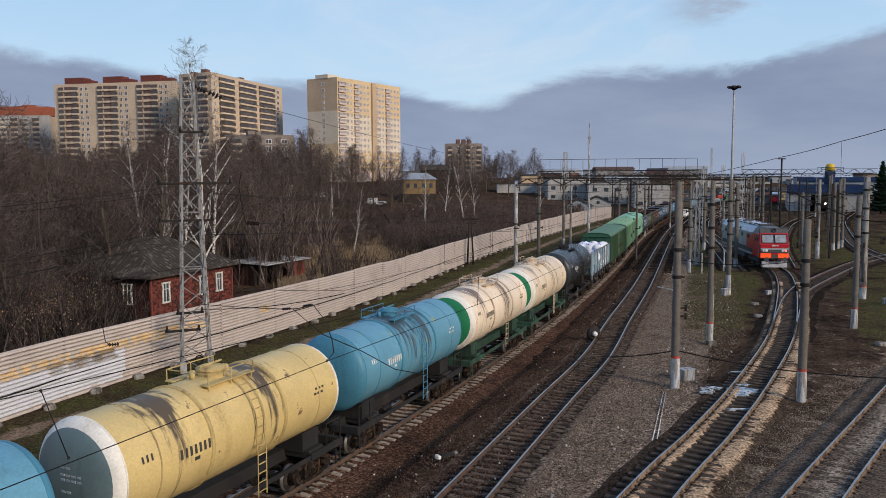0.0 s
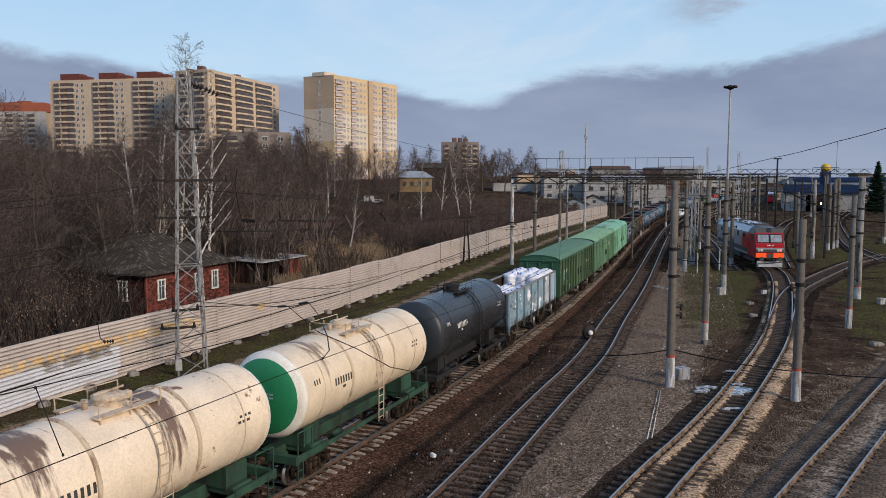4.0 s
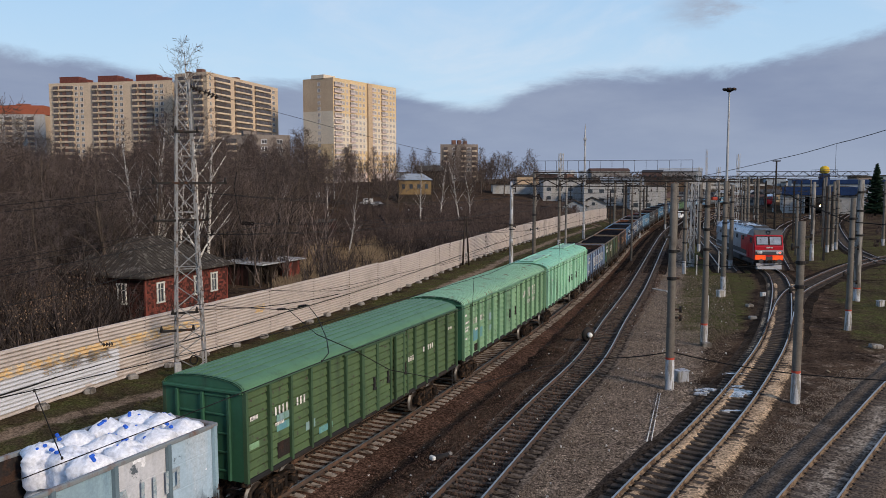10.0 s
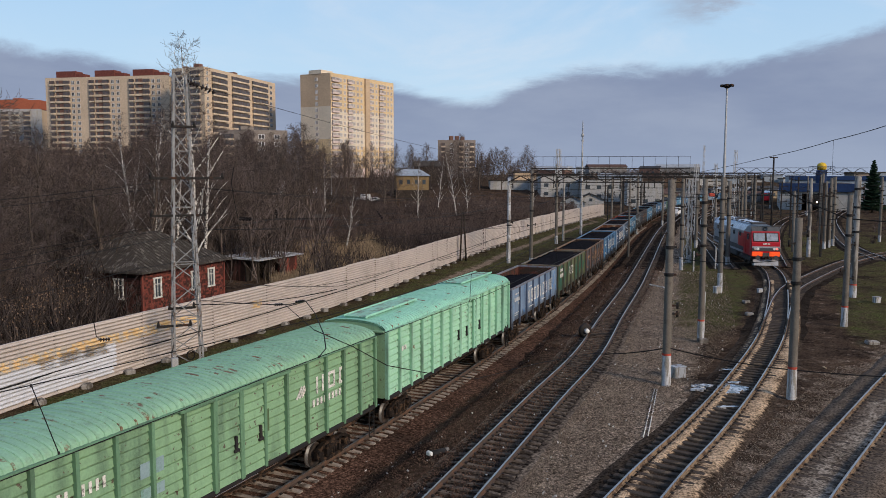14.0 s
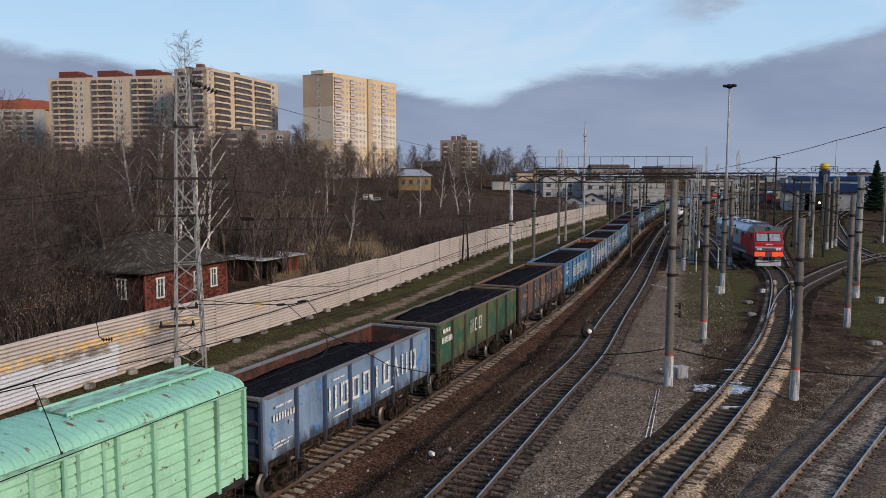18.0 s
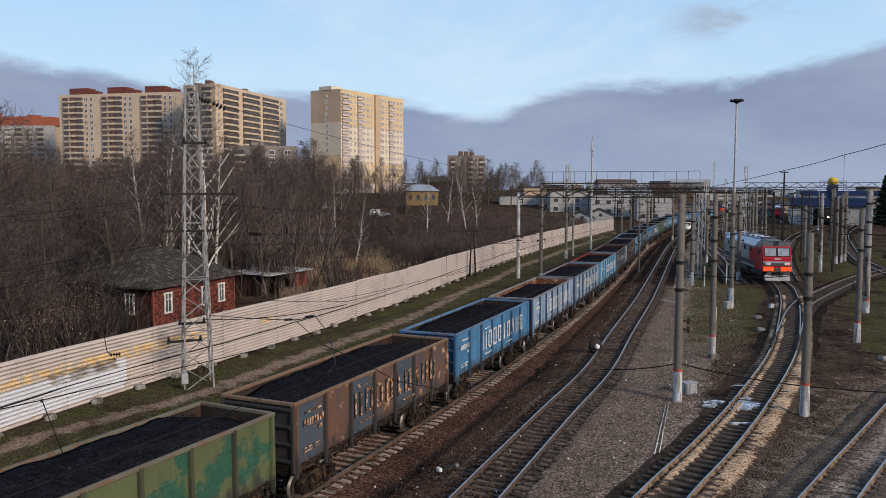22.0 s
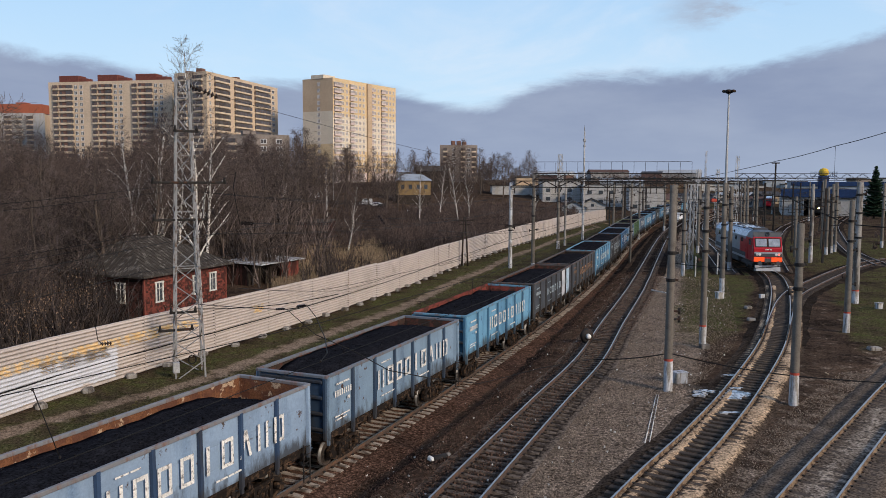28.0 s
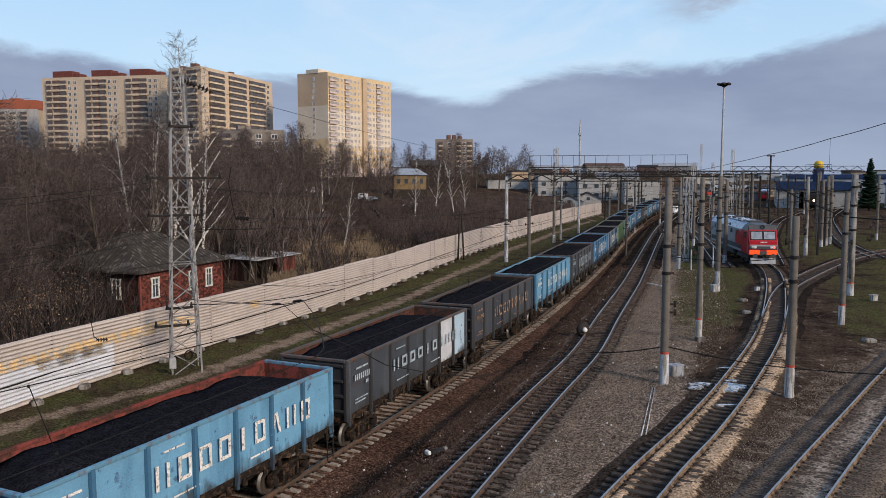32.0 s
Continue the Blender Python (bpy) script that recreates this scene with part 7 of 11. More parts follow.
def build_lattice():
    m = lattice_mast(-14.15, 42.6, -0.35, 16.3, 1.55, 0.62, 24, "tall grey steel lattice mast with cross arms", 16, "mast_steel", leg=0.095)
    for z, l, r in ((13.5, 0.55, 0.75), (10.75, 1.75, 2.15), (8.75, 1.75, 1.15), (3.7, 1.0, 0.45), (2.75, 1.6, 0.25)):
        b = Mesh().box(((r - l) / 2, -0.5, z), (l + r, 0.12, 0.13), ch=0.02)
        for x in (-l + 0.1, r - 0.1):
            b.tube((x, -0.5, z), (x, -0.5, z + 0.3), 0.09, 0.04, 8)
        part("cross_arm", b, M["dark_steel"], m)
    i = Mesh()
    insulator_string(i, (0.3, 0, 16.0), (1.0, -0.3, 15.7), 4, 0.17)
    insulator_string(i, (1.0, -0.3, 15.7), (1.8, -0.6, 15.35), 4, 0.17)
    part("insulator", i, M["insulator"], m)
    part("connection_box", Mesh().box((-0.75, -0.8, 0.75), (0.35, 0.3, 0.6), ch=0.03), M["steel"], m)
    b = Mesh()
    for t in range(14):
        a = t * 0.5
        b.tube((0.1 + 0.2 * math.cos(a), -0.7, 1.1 + 0.24 * math.sin(a)), (0.1 + 0.2 * math.cos(a + 0.5), -0.7, 1.1 + 0.24 * math.sin(a + 0.5)), 0.04, n=5, caps=False)
    part("cable_coil", b, M["wire"], m)
    # old narrow wooden double pole by the fence
    w = thing("wooden_pole", pose(2.6, 98.0, ground_z(2.6, 98.0)), "short dark wooden pole pair with cross arms", "pole")
    b = Mesh().tube((-0.35, 0, 0), (-0.1, 0, 6.2), 0.12, 0.09, 8)
    part("pole", b, M["old_wood"], w)
    part("pole", Mesh().tube((0.4, 0, 0), (0.1, 0, 6.2), 0.12, 0.09, 8), M["old_wood"], w)
    part("cross_arm", Mesh().box((0, 0, 5.7), (2.2, 0.1, 0.12)).box((0, 0, 5.2), (1.4, 0.1, 0.12)), M["old_wood"], w)
    part("box", Mesh().box((0.1, -0.15, 1.4), (0.3, 0.25, 0.4), ch=0.03), M["white_base"], w)
    # floodlight mast
    f = thing("floodlight_mast", pose(33.8, 94.0, -0.35), "very tall thin mast with a ring of floodlights", "light mast")
    part("shaft", Mesh().lathe([(0.22, 0), (0.16, 11), (0.10, 21.4), (0.001, 21.5)], 10), M["steel"], f)
    part("head", Mesh().lathe([(0.12, 21.2), (0.55, 21.45), (0.55, 21.6), (0.12, 21.75)], 10, smooth=False), M["dark_steel"], f)
    for k in range(6):
        a = k * math.pi / 3
        part("floodlight", Mesh().box((0.62 * math.cos(a), 0.62 * math.sin(a), 21.55), (0.34, 0.34, 0.26), Euler((0, 0, a)).to_matrix(), ch=0.04), M["dark_steel"], f)
    # slim signal mast with aerials behind the first portal
    f = thing("aerial_mast", pose(25.6, 143.7, -0.3), "slender pale mast with aerials", "mast")
    part("shaft", Mesh().lathe([(0.24, 0), (0.2, 9), (0.12, 19.5), (0.02, 21.0)], 8), M["white_base"], f)
    part("aerial", Mesh().box((0, 0, 18.2), (0.5, 0.5, 0.5), ch=0.05).box((0, 0, 17.2), (0.4, 0.4, 0.3), ch=0.05), M["steel"], f)


build_lattice()


def portal(a, b, z, label, depth=0.75, rail=0.0, mat="dark_steel", bays=14):
    """A lattice beam over the tracks between two points."""
    home = thing("portal_beam", pose(0, 0, 0), label, "overhead portal", "overhead portals")
    a, b = Vector((*a, z)), Vector((*b, z))
    d = (b - a)
    s = Vector((-d.y, d.x, 0)).normalized() * 0.3
    for o in (s, -s):
        for zz in (0, depth):
            part("chord", Mesh().bar(a + o + Vector((0, 0, zz)), b + o + Vector((0, 0, zz)), 0.11), M[mat], home)
        for k in range(bays):
            p, q = a.lerp(b, k / bays) + o, a.lerp(b, (k + 1) / bays) + o
            if k % 2:
                p, q = q, p
            part("brace", Mesh().bar(p, q + Vector((0, 0, depth)), 0.06), M[mat], home)
    if rail:
        r = Mesh()
        r.bar(a + Vector((0, 0, rail)), b + Vector((0, 0, rail)), 0.05)
        for k in range(bays + 1):
            p = a.lerp(b, k / bays)
            r.bar(p + Vector((0, 0, depth)), p + Vector((0, 0, rail)), 0.035)
        part("railing", r, M[mat], home)
    hang = Mesh()
    for k in (2, 5, 8, 11):
        p = a.lerp(b, k / bays)
        hang.bar(p, p - Vector((0, 0, 1.7)), 0.07)
        insulator_string(hang, p - Vector((0, 0, 1.0)), p - Vector((0, 0, 1.7)), 3, 0.12)
    part("hanger", hang, M["dark_steel"], home)
    return home


def build_portals():
    portal((8.2, 96.6), (27.6, 89.5), 9.75, "dark steel lattice beam spanning the tracks", rail=0)
    portal((11.35, 99.2), (30.0, 95.0), 10.7, "dark steel lattice portal with a walkway railing", rail=2.2)
    portal((18.2, 124.3), (42.0, 118.0), 10.2, "dark steel lattice beam spanning the tracks")
    portal((33.0, 152.0), (58.0, 143.0), 10.2, "dark steel lattice beam spanning the tracks")
    portal((48.0, 190.0), (75.0, 178.0), 10.4, "dark steel lattice beam spanning the tracks")
    portal((70.0, 188.0), (101.0, 186.0), 11.2, "long steel lattice beam over the depot tracks", 1.2, bays=18)
    portal((72.0, 232.0), (118.0, 222.0), 10.8, "long steel lattice beam over the depot tracks", bays=18)
    for x, y, z0, h in ((18.2, 123.0, 10.5, 4.2), (71.0, 190.0, -0.3, 17.0), (60.0, 172.0, -0.3, 13.5), (46.0, 142.0, -0.3, 13.0), (100.0, 300.0, 0, 22.0), (30.6, 97.0, -0.3, 10.4)):
        lattice_mast(x, y, z0, h, 0.7, 0.5, 20, "slim steel lattice mast over the yard", 8, "steel", leg=0.07)


build_portals()


# ---------------------------------------------------------------- house and shed behind the fence
def window_on(home, c, turn, w, h, trim="white_trim", depth=0.1):
    """A framed window with sill and mullions, on a wall at c; turn: degrees of the wall's outward normal from -y."""
    m = pose(*c, 0, 0, turn)
    fr = Mesh()
    t = 0.13
    fr.box((-w / 2, -depth / 2, 0), (t, depth, h + t), ch=0.01)
    fr.box((w / 2, -depth / 2, 0), (t, depth, h + t), ch=0.01)
    fr.box((0, -depth / 2, h / 2), (w + 0.25, depth, t), ch=0.01)
    fr.box((0, -depth / 2, -h / 2), (w + 0.25, depth, t), ch=0.01)
    fr.box((0, -0.03, 0), (0.06, 0.05, h))
    fr.box((0, -0.03, h * 0.18), (w, 0.05, 0.06))
    win = part("window", fr, M[trim], home, "white-framed window", m)
    part("pane", Mesh().box((0, -0.008, 0), (w - t, 0.012, h - t)), M["glass"], win)
    return win


def build_house():
    ux, uy = 0.33, 0.944                              # along the fence
    turn = math.degrees(math.atan2(uy, ux))
    home = thing("house", pose(-24.2, 62.3, -0.75, 0, 0, turn), "old red-brown wooden house with a grey hipped roof", "house")
    # local x runs along the fence, y away from it
    L_, W_, E_ = 11.0, 9.0, 3.55
    n = 20
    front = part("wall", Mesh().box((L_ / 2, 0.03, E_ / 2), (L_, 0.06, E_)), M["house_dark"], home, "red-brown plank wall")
    side = part("wall", Mesh().box((0.09, W_ / 2 + 0.06, E_ / 2), (0.06, W_ - 0.12, E_)), M["house_dark"], home, "plank wall, darkened as the shaded side")
    for k in range(n):                                # planks of the two walls that face the tracks
        z = E_ * (k + 0.5) / n
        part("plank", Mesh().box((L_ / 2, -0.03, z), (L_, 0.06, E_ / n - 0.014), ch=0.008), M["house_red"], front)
        # side planks take the darker red-brown, their shade painted in
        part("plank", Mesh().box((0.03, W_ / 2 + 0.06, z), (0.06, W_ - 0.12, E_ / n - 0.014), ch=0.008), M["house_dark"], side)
    part("wall", Mesh().box((L_ - 0.06, W_ / 2 + 0.06, E_ / 2), (0.12, W_ - 0.12, E_)).box((L_ / 2, W_, E_ / 2), (L_, 0.12, E_)), M["house_dark"], home)
    for x in (0.0, L_):
        part("corner_board", Mesh().box((x, -0.03, E_ / 2), (0.2, 0.18, E_), ch=0.01), M["house_red"], home)
    b = Mesh()
    o, rz = 0.55, 6.3
    e = [(-o, -o, E_), (L_ + o, -o, E_), (L_ + o, W_ + o, E_), (-o, W_ + o, E_), (3.6, W_ / 2, rz), (L_ - 3.6, W_ / 2, rz)]
    e2 = [(x, y, z - 0.14) for x, y, z in e]
    fs = [(0, 1, 5, 4), (1, 2, 5), (2, 3, 4, 5), (3, 0, 4)]
    b.add(e + e2, fs + [tuple(6 + i for i in reversed(f)) for f in fs] + [(0, 6, 7, 1), (1, 7, 8, 2), (2, 8, 9, 3), (3, 9, 6, 0)])
    roof = part("roof", b, M["roof_tar"], home, "weathered grey roof")
    for k in range(26):                               # standing seams towards the fence and the gable
        x = -0.4 + k * (L_ + 0.8) / 25
        t = min(max((min(x + o, L_ + o - x)) / 4.15, 0), 1)
        y1 = -o + t * (W_ / 2 + o)
        part("roof_seam", Mesh().bar((x, -o, E_ + 0.03), (x, y1, E_ + 0.03 + t * (rz - E_)), 0.05), M["roof_tar"], roof)
    for k in range(22):
        y = -0.4 + k * (W_ + 0.8) / 21
        t = min((min(y + o, W_ + o - y)) / (W_ / 2 + o), 1)
        part("roof_seam", Mesh().bar((-o, y, E_ + 0.03), (-o + t * 4.15, y, E_ + 0.03 + t * (rz - E_)), 0.05), M["roof_tar"], roof)
    for x in (1.75, 6.6, 9.0):
        window_on(home, (x, -0.06, 2.05), 0, 0.82, 1.62)
    for y in (2.3, 5.4):
        window_on(home, (0.0, y, 2.05), -90, 0.82, 1.62)
    s = thing("shed", pose(-19.2, 80.6, -0.7, 0, 0, turn - 4), "low red-brown shed with a flat pale roof", "shed")
    part("wall", Mesh().box((5.5, 0.05, 1.2), (3.4, 0.12, 2.4)), M["house_red"], s, "red plank wall")
    # dark boards stand in for the shade inside the open left half
    part("wall", Mesh().box((1.9, 1.6, 1.2), (3.8, 0.12, 2.4)), M["old_wood"], s, "set-back boards, dark for the shade of the open front")
    part("wall", Mesh().box((3.86, 0.8, 1.2), (0.12, 1.5, 2.4)).box((7.15, 2.2, 1.2), (0.12, 4.2, 2.4)).box((0.05, 2.95, 1.2), (0.12, 2.6, 2.4)).box((3.6, 4.3, 1.2), (7.0, 0.12, 2.4)), M["house_dark"], s)
    for x in (0.1, 1.9):
        part("post", Mesh().box((x, 0.0, 1.22), (0.14, 0.14, 2.44), ch=0.01), M["old_wood"], s)
    part("roof", Mesh().box((3.6, 2.1, 2.55), (8.2, 5.4, 0.10), Euler((radians(2), 0, 0)).to_matrix(), ch=0.02), M["white_base"], s, "flat pale sheet roof")
    for k in range(9):
        part("roof_batten", Mesh().box((-0.3 + k * 0.97, 2.1, 2.62), (0.05, 5.4, 0.04), Euler((radians(2), 0, 0)).to_matrix()), M["concrete"], s)


build_house()


# ---------------------------------------------------------------- far buildings
BMAT = {
    "cream": material("cream_brick", (0.56, 0.435, 0.315), 0.9, var=0.10, big=0.08, grain=2.5),
    "ochre": material("ochre_brick", (0.63, 0.47, 0.28), 0.9, var=0.10, big=0.08, grain=2.5),
    "pale": material("pale_brick", (0.66, 0.565, 0.44), 0.9, var=0.08, big=0.08, grain=2.5),
    "tan": material("tan_brick", (0.50, 0.37, 0.25), 0.9, var=0.10, big=0.08, grain=2.5),
    "redroof": material("brick_red_superstructure", (0.15, 0.055, 0.045), 0.9),
    "orange": material("orange_red_cladding", (0.33, 0.105, 0.062), 0.85, var=0.12),
    "pink": material("pinkish_brick", (0.42, 0.24, 0.17), 0.9),
    "loggia": material("red_brown_loggia", (0.17, 0.095, 0.075), 0.9),
    "rail": material("balcony_front", (0.58, 0.46, 0.335), 0.9, var=0.2, big=0.4),
    "frame": material("white_window_frame", (0.66, 0.66, 0.66), 0.7),
    "white": material("dirty_white_render", (0.37, 0.36, 0.35), 0.9, stain=(0.36, 0.34, 0.31), amount=0.4, streak=True, stain_scale=0.6),
    "greybrick": material("grey_brown_brick", (0.23, 0.195, 0.17), 0.9),
    "yellow": material("yellow_render", (0.22, 0.15, 0.075), 0.9),
    "tin": material("pale_tin_roof", (0.28, 0.31, 0.34), 0.6),
    "navy": material("navy_blue_cladding", (0.018, 0.040, 0.105), 0.7),
    "brightyellow": material("bright_yellow_paint", (0.62, 0.40, 0.04), 0.6),
    "farglass": material("hazy_window_glass", (0.085, 0.080, 0.080), 0.15, var=0.5, big=0.25, bump=0, spec=0.5),
    # tower panes paled: reflected sunlit sky and haze put into the base colour
    "paleglass": material("sky_paled_glass", (0.34, 0.29, 0.26), 0.2, var=0.35, big=0.3, bump=0, spec=0.5),
    "rose": material("rose_grey_balcony_front", (0.56, 0.45, 0.41), 0.9, var=0.1, big=0.1),
    "darkhall": material("dark_hall_inside", (0.02, 0.02, 0.02), 0.9),
}


def framed_window(w, h, t=0.11, d=0.09):
    """Two recessed panes in one moulded frame."""
    b = Mesh()
    xs, zs = [-w / 2 - t, -w / 2, -t / 2, t / 2, w / 2, w / 2 + t], [-h / 2 - t, -h / 2, h / 2, h / 2 + t]
    n = len(xs)
    vs = [(x, -d, z) for z in zs for x in xs]
    fs, sl = [], []
    for j in range(3):
        for i in range(5):
            q = (j * n + i, j * n + i + 1, (j + 1) * n + i + 1, (j + 1) * n + i)
            if j == 1 and i in (1, 3):
                k = len(vs)
                vs += [(vs[a][0], -0.02, vs[a][2]) for a in q]
                fs += [(k, k + 1, k + 2, k + 3)] + [(q[a], q[(a + 1) % 4], k + (a + 1) % 4, k + a) for a in range(4)]
                sl += [1, 0, 0, 0, 0]
            else:
                fs.append(q)
                sl.append(0)
    rim = [i for i in range(n)] + [2 * n - 1, 3 * n - 1] + [3 * n + i for i in reversed(range(n))] + [2 * n, n]
    k = len(vs)
    vs += [(vs[a][0], 0.02, vs[a][2]) for a in rim]
    for a in range(len(rim)):
        c = (a + 1) % len(rim)
        fs.append((rim[a], k + a, k + c, rim[c]))
        sl.append(0)
    for f, s in zip(fs, sl):
        b.f.append(f)
        b.mi.append(s)
        b.sm.append(False)
    b.v = vs
    return b


def glazed_sheet(b, w, y, z0, z1, n, glass, frame_):
    """One folded sheet of panes and upright bars."""
    xs = []
    for t in range(n + 1):
        x = -w / 2 + 0.045 + t * (w - 0.09) / n
        xs += [(x - 0.045, y), (x - 0.045, y - 0.06), (x + 0.045, y - 0.06), (x + 0.045, y)]
    base = len(b.v)
    for z in (z0, z1):
        b.v.extend((x, yy, z) for x, yy in xs)
    m = len(xs)
    for i in range(m - 1):
        b.f.append((base + i, base + i + 1, base + m + i + 1, base + m + i))
        b.mi.append(glass if i % 4 == 3 else frame_)
        b.sm.append(False)


def facade(home, width, floors, storey, m, layout, base=0.0, wall="cream", name="window", bands=None, top=1.2, glass="farglass"):
    """A flat facade: wall slab, and rows of windows or balconies. layout: (x, width, kind) per column; m: facade's pose, outward is -y."""
    h = floors * storey + top
    if bands:
        for z0, z1, mat in bands:
            part("wall", Mesh().box((width / 2, 0.2, base + (z0 + z1) / 2), (width, 0.4, z1 - z0)), BMAT[mat], home, m=m)
    else:
        part("wall", Mesh().box((width / 2, 0.2, base + h / 2), (width, 0.4, h)), BMAT[wall], home, m=m)
    shared = {}
    for x, w, kind in layout:
        for k in range(floors):
            z = base + storey * (k + 0.5)
            key = (w, kind)
            if key not in shared:
                if kind == "w":
                    b = framed_window(w, 1.5)
                    shared[key] = b.data("window", [BMAT["frame"], BMAT[glass]])
                elif kind == "g":                     # glazed balcony
                    b = Mesh().box((0, -0.45, -0.85), (w, 0.9, 0.95), slot=0, ch=0.04)
                    b.box((0, -0.40, 0.25), (w - 0.1, 0.76, 1.2), slot=2)
                    glazed_sheet(b, w, -0.80, -0.36, 0.84, 5, 2, 1)
                    b.box((0, -0.84, 0.85), (w, 0.08, 0.1), slot=1)
                    shared[key] = b.data("balcony", [BMAT["rose" if glass == "paleglass" else "pale"], BMAT["frame"], BMAT[glass]])
                elif kind == "o":                     # open loggia with a solid front
                    b = Mesh().box((0, -0.5, -0.9), (w, 0.16, 1.0), slot=0, ch=0.03)
                    b.box((0, -0.25, -1.38), (w, 0.6, 0.14), slot=0)
                    b.box((0, -0.03, 0.3), (w - 0.1, 0.06, 1.9), slot=1)
                    b.box((-w * 0.2, -0.07, 0.25), (w * 0.28, 0.05, 1.4), slot=2)
                    shared[key] = b.data("balcony", [BMAT["rail"], BMAT["loggia"], BMAT["farglass"]])
                elif kind == "d":                     # dark glazed strip with pink slabs
                    b = Mesh().box((0, -0.45, -0.95), (w, 0.9, 0.8), slot=0, ch=0.03)
                    b.box((0, -0.33, 0.3), (w - 0.2, 0.66, 1.5), slot=1)
                    glazed_sheet(b, w - 0.1, -0.68, -0.5, 1.05, max(4, int(w / 1.5)), 1, 2)
                    shared[key] = b.data("balcony", [BMAT["rail"], BMAT["farglass"], BMAT["loggia"]])
            part("balcony" if kind != "w" else name, shared[key], None, home, m=m @ pose(x, 0, z))


def far_block(name, corner, d1, w1, d2, w2, floors, storey, lay1, lay2, label, wall1="cream", wall2="cream", z0=5.0, bands=None, extra=None, bands2=None, glass="farglass"):
    """A slab with two seen faces that meet at corner; d1, d2: directions (degrees) in which the faces run from it."""
    home = thing(name, pose(corner[0], corner[1], z0), label, "apartment building", "far apartment buildings")
    h = floors * storey + 1.2
    # face 1 runs to the right of the corner, face 2 to the left
    facade(home, w1, floors, storey, pose(0, 0, 0, 0, 0, d1), lay1, wall=wall1, bands=bands, glass=glass)
    a = radians(d2)
    p = Vector((math.cos(a) * w2, math.sin(a) * w2, 0))
    facade(home, w2, floors, storey, pose(p.x, p.y, 0, 0, 0, d2 + 180), lay2, wall=wall2, bands=bands2, glass=glass)
    u, v = Vector((math.cos(radians(d1)), math.sin(radians(d1)), 0)), Vector((math.cos(a), math.sin(a), 0))
    b = Mesh()
    pts = [u * 0.3 + v * 0.3, u * w1 + v * 0.3, u * w1 + v * w2, u * 0.3 + v * w2]
    b.add([(q.x, q.y, 0) for q in pts] + [(q.x, q.y, h - 0.4) for q in pts], [(3, 2, 1, 0), (4, 5, 6, 7), (0, 1, 5, 4), (1, 2, 6, 5), (2, 3, 7, 6), (3, 0, 4, 7)])
    part("roof", b, BMAT["tan"], home)
    for f1, f2, sx, sy, sh, mat in extra or ():
        q = u * (w1 * f1) + v * (w2 * f2)
        part("rooftop_hut", Mesh().box((q.x, q.y, h + sh / 2), (sx, sy, sh), Euler((0, 0, radians(d1))).to_matrix(), ch=0.05), BMAT[mat], home)
    return home


def cols(start, step, n, w, kind):
    return [(start + i * step, w, kind) for i in range(n)]


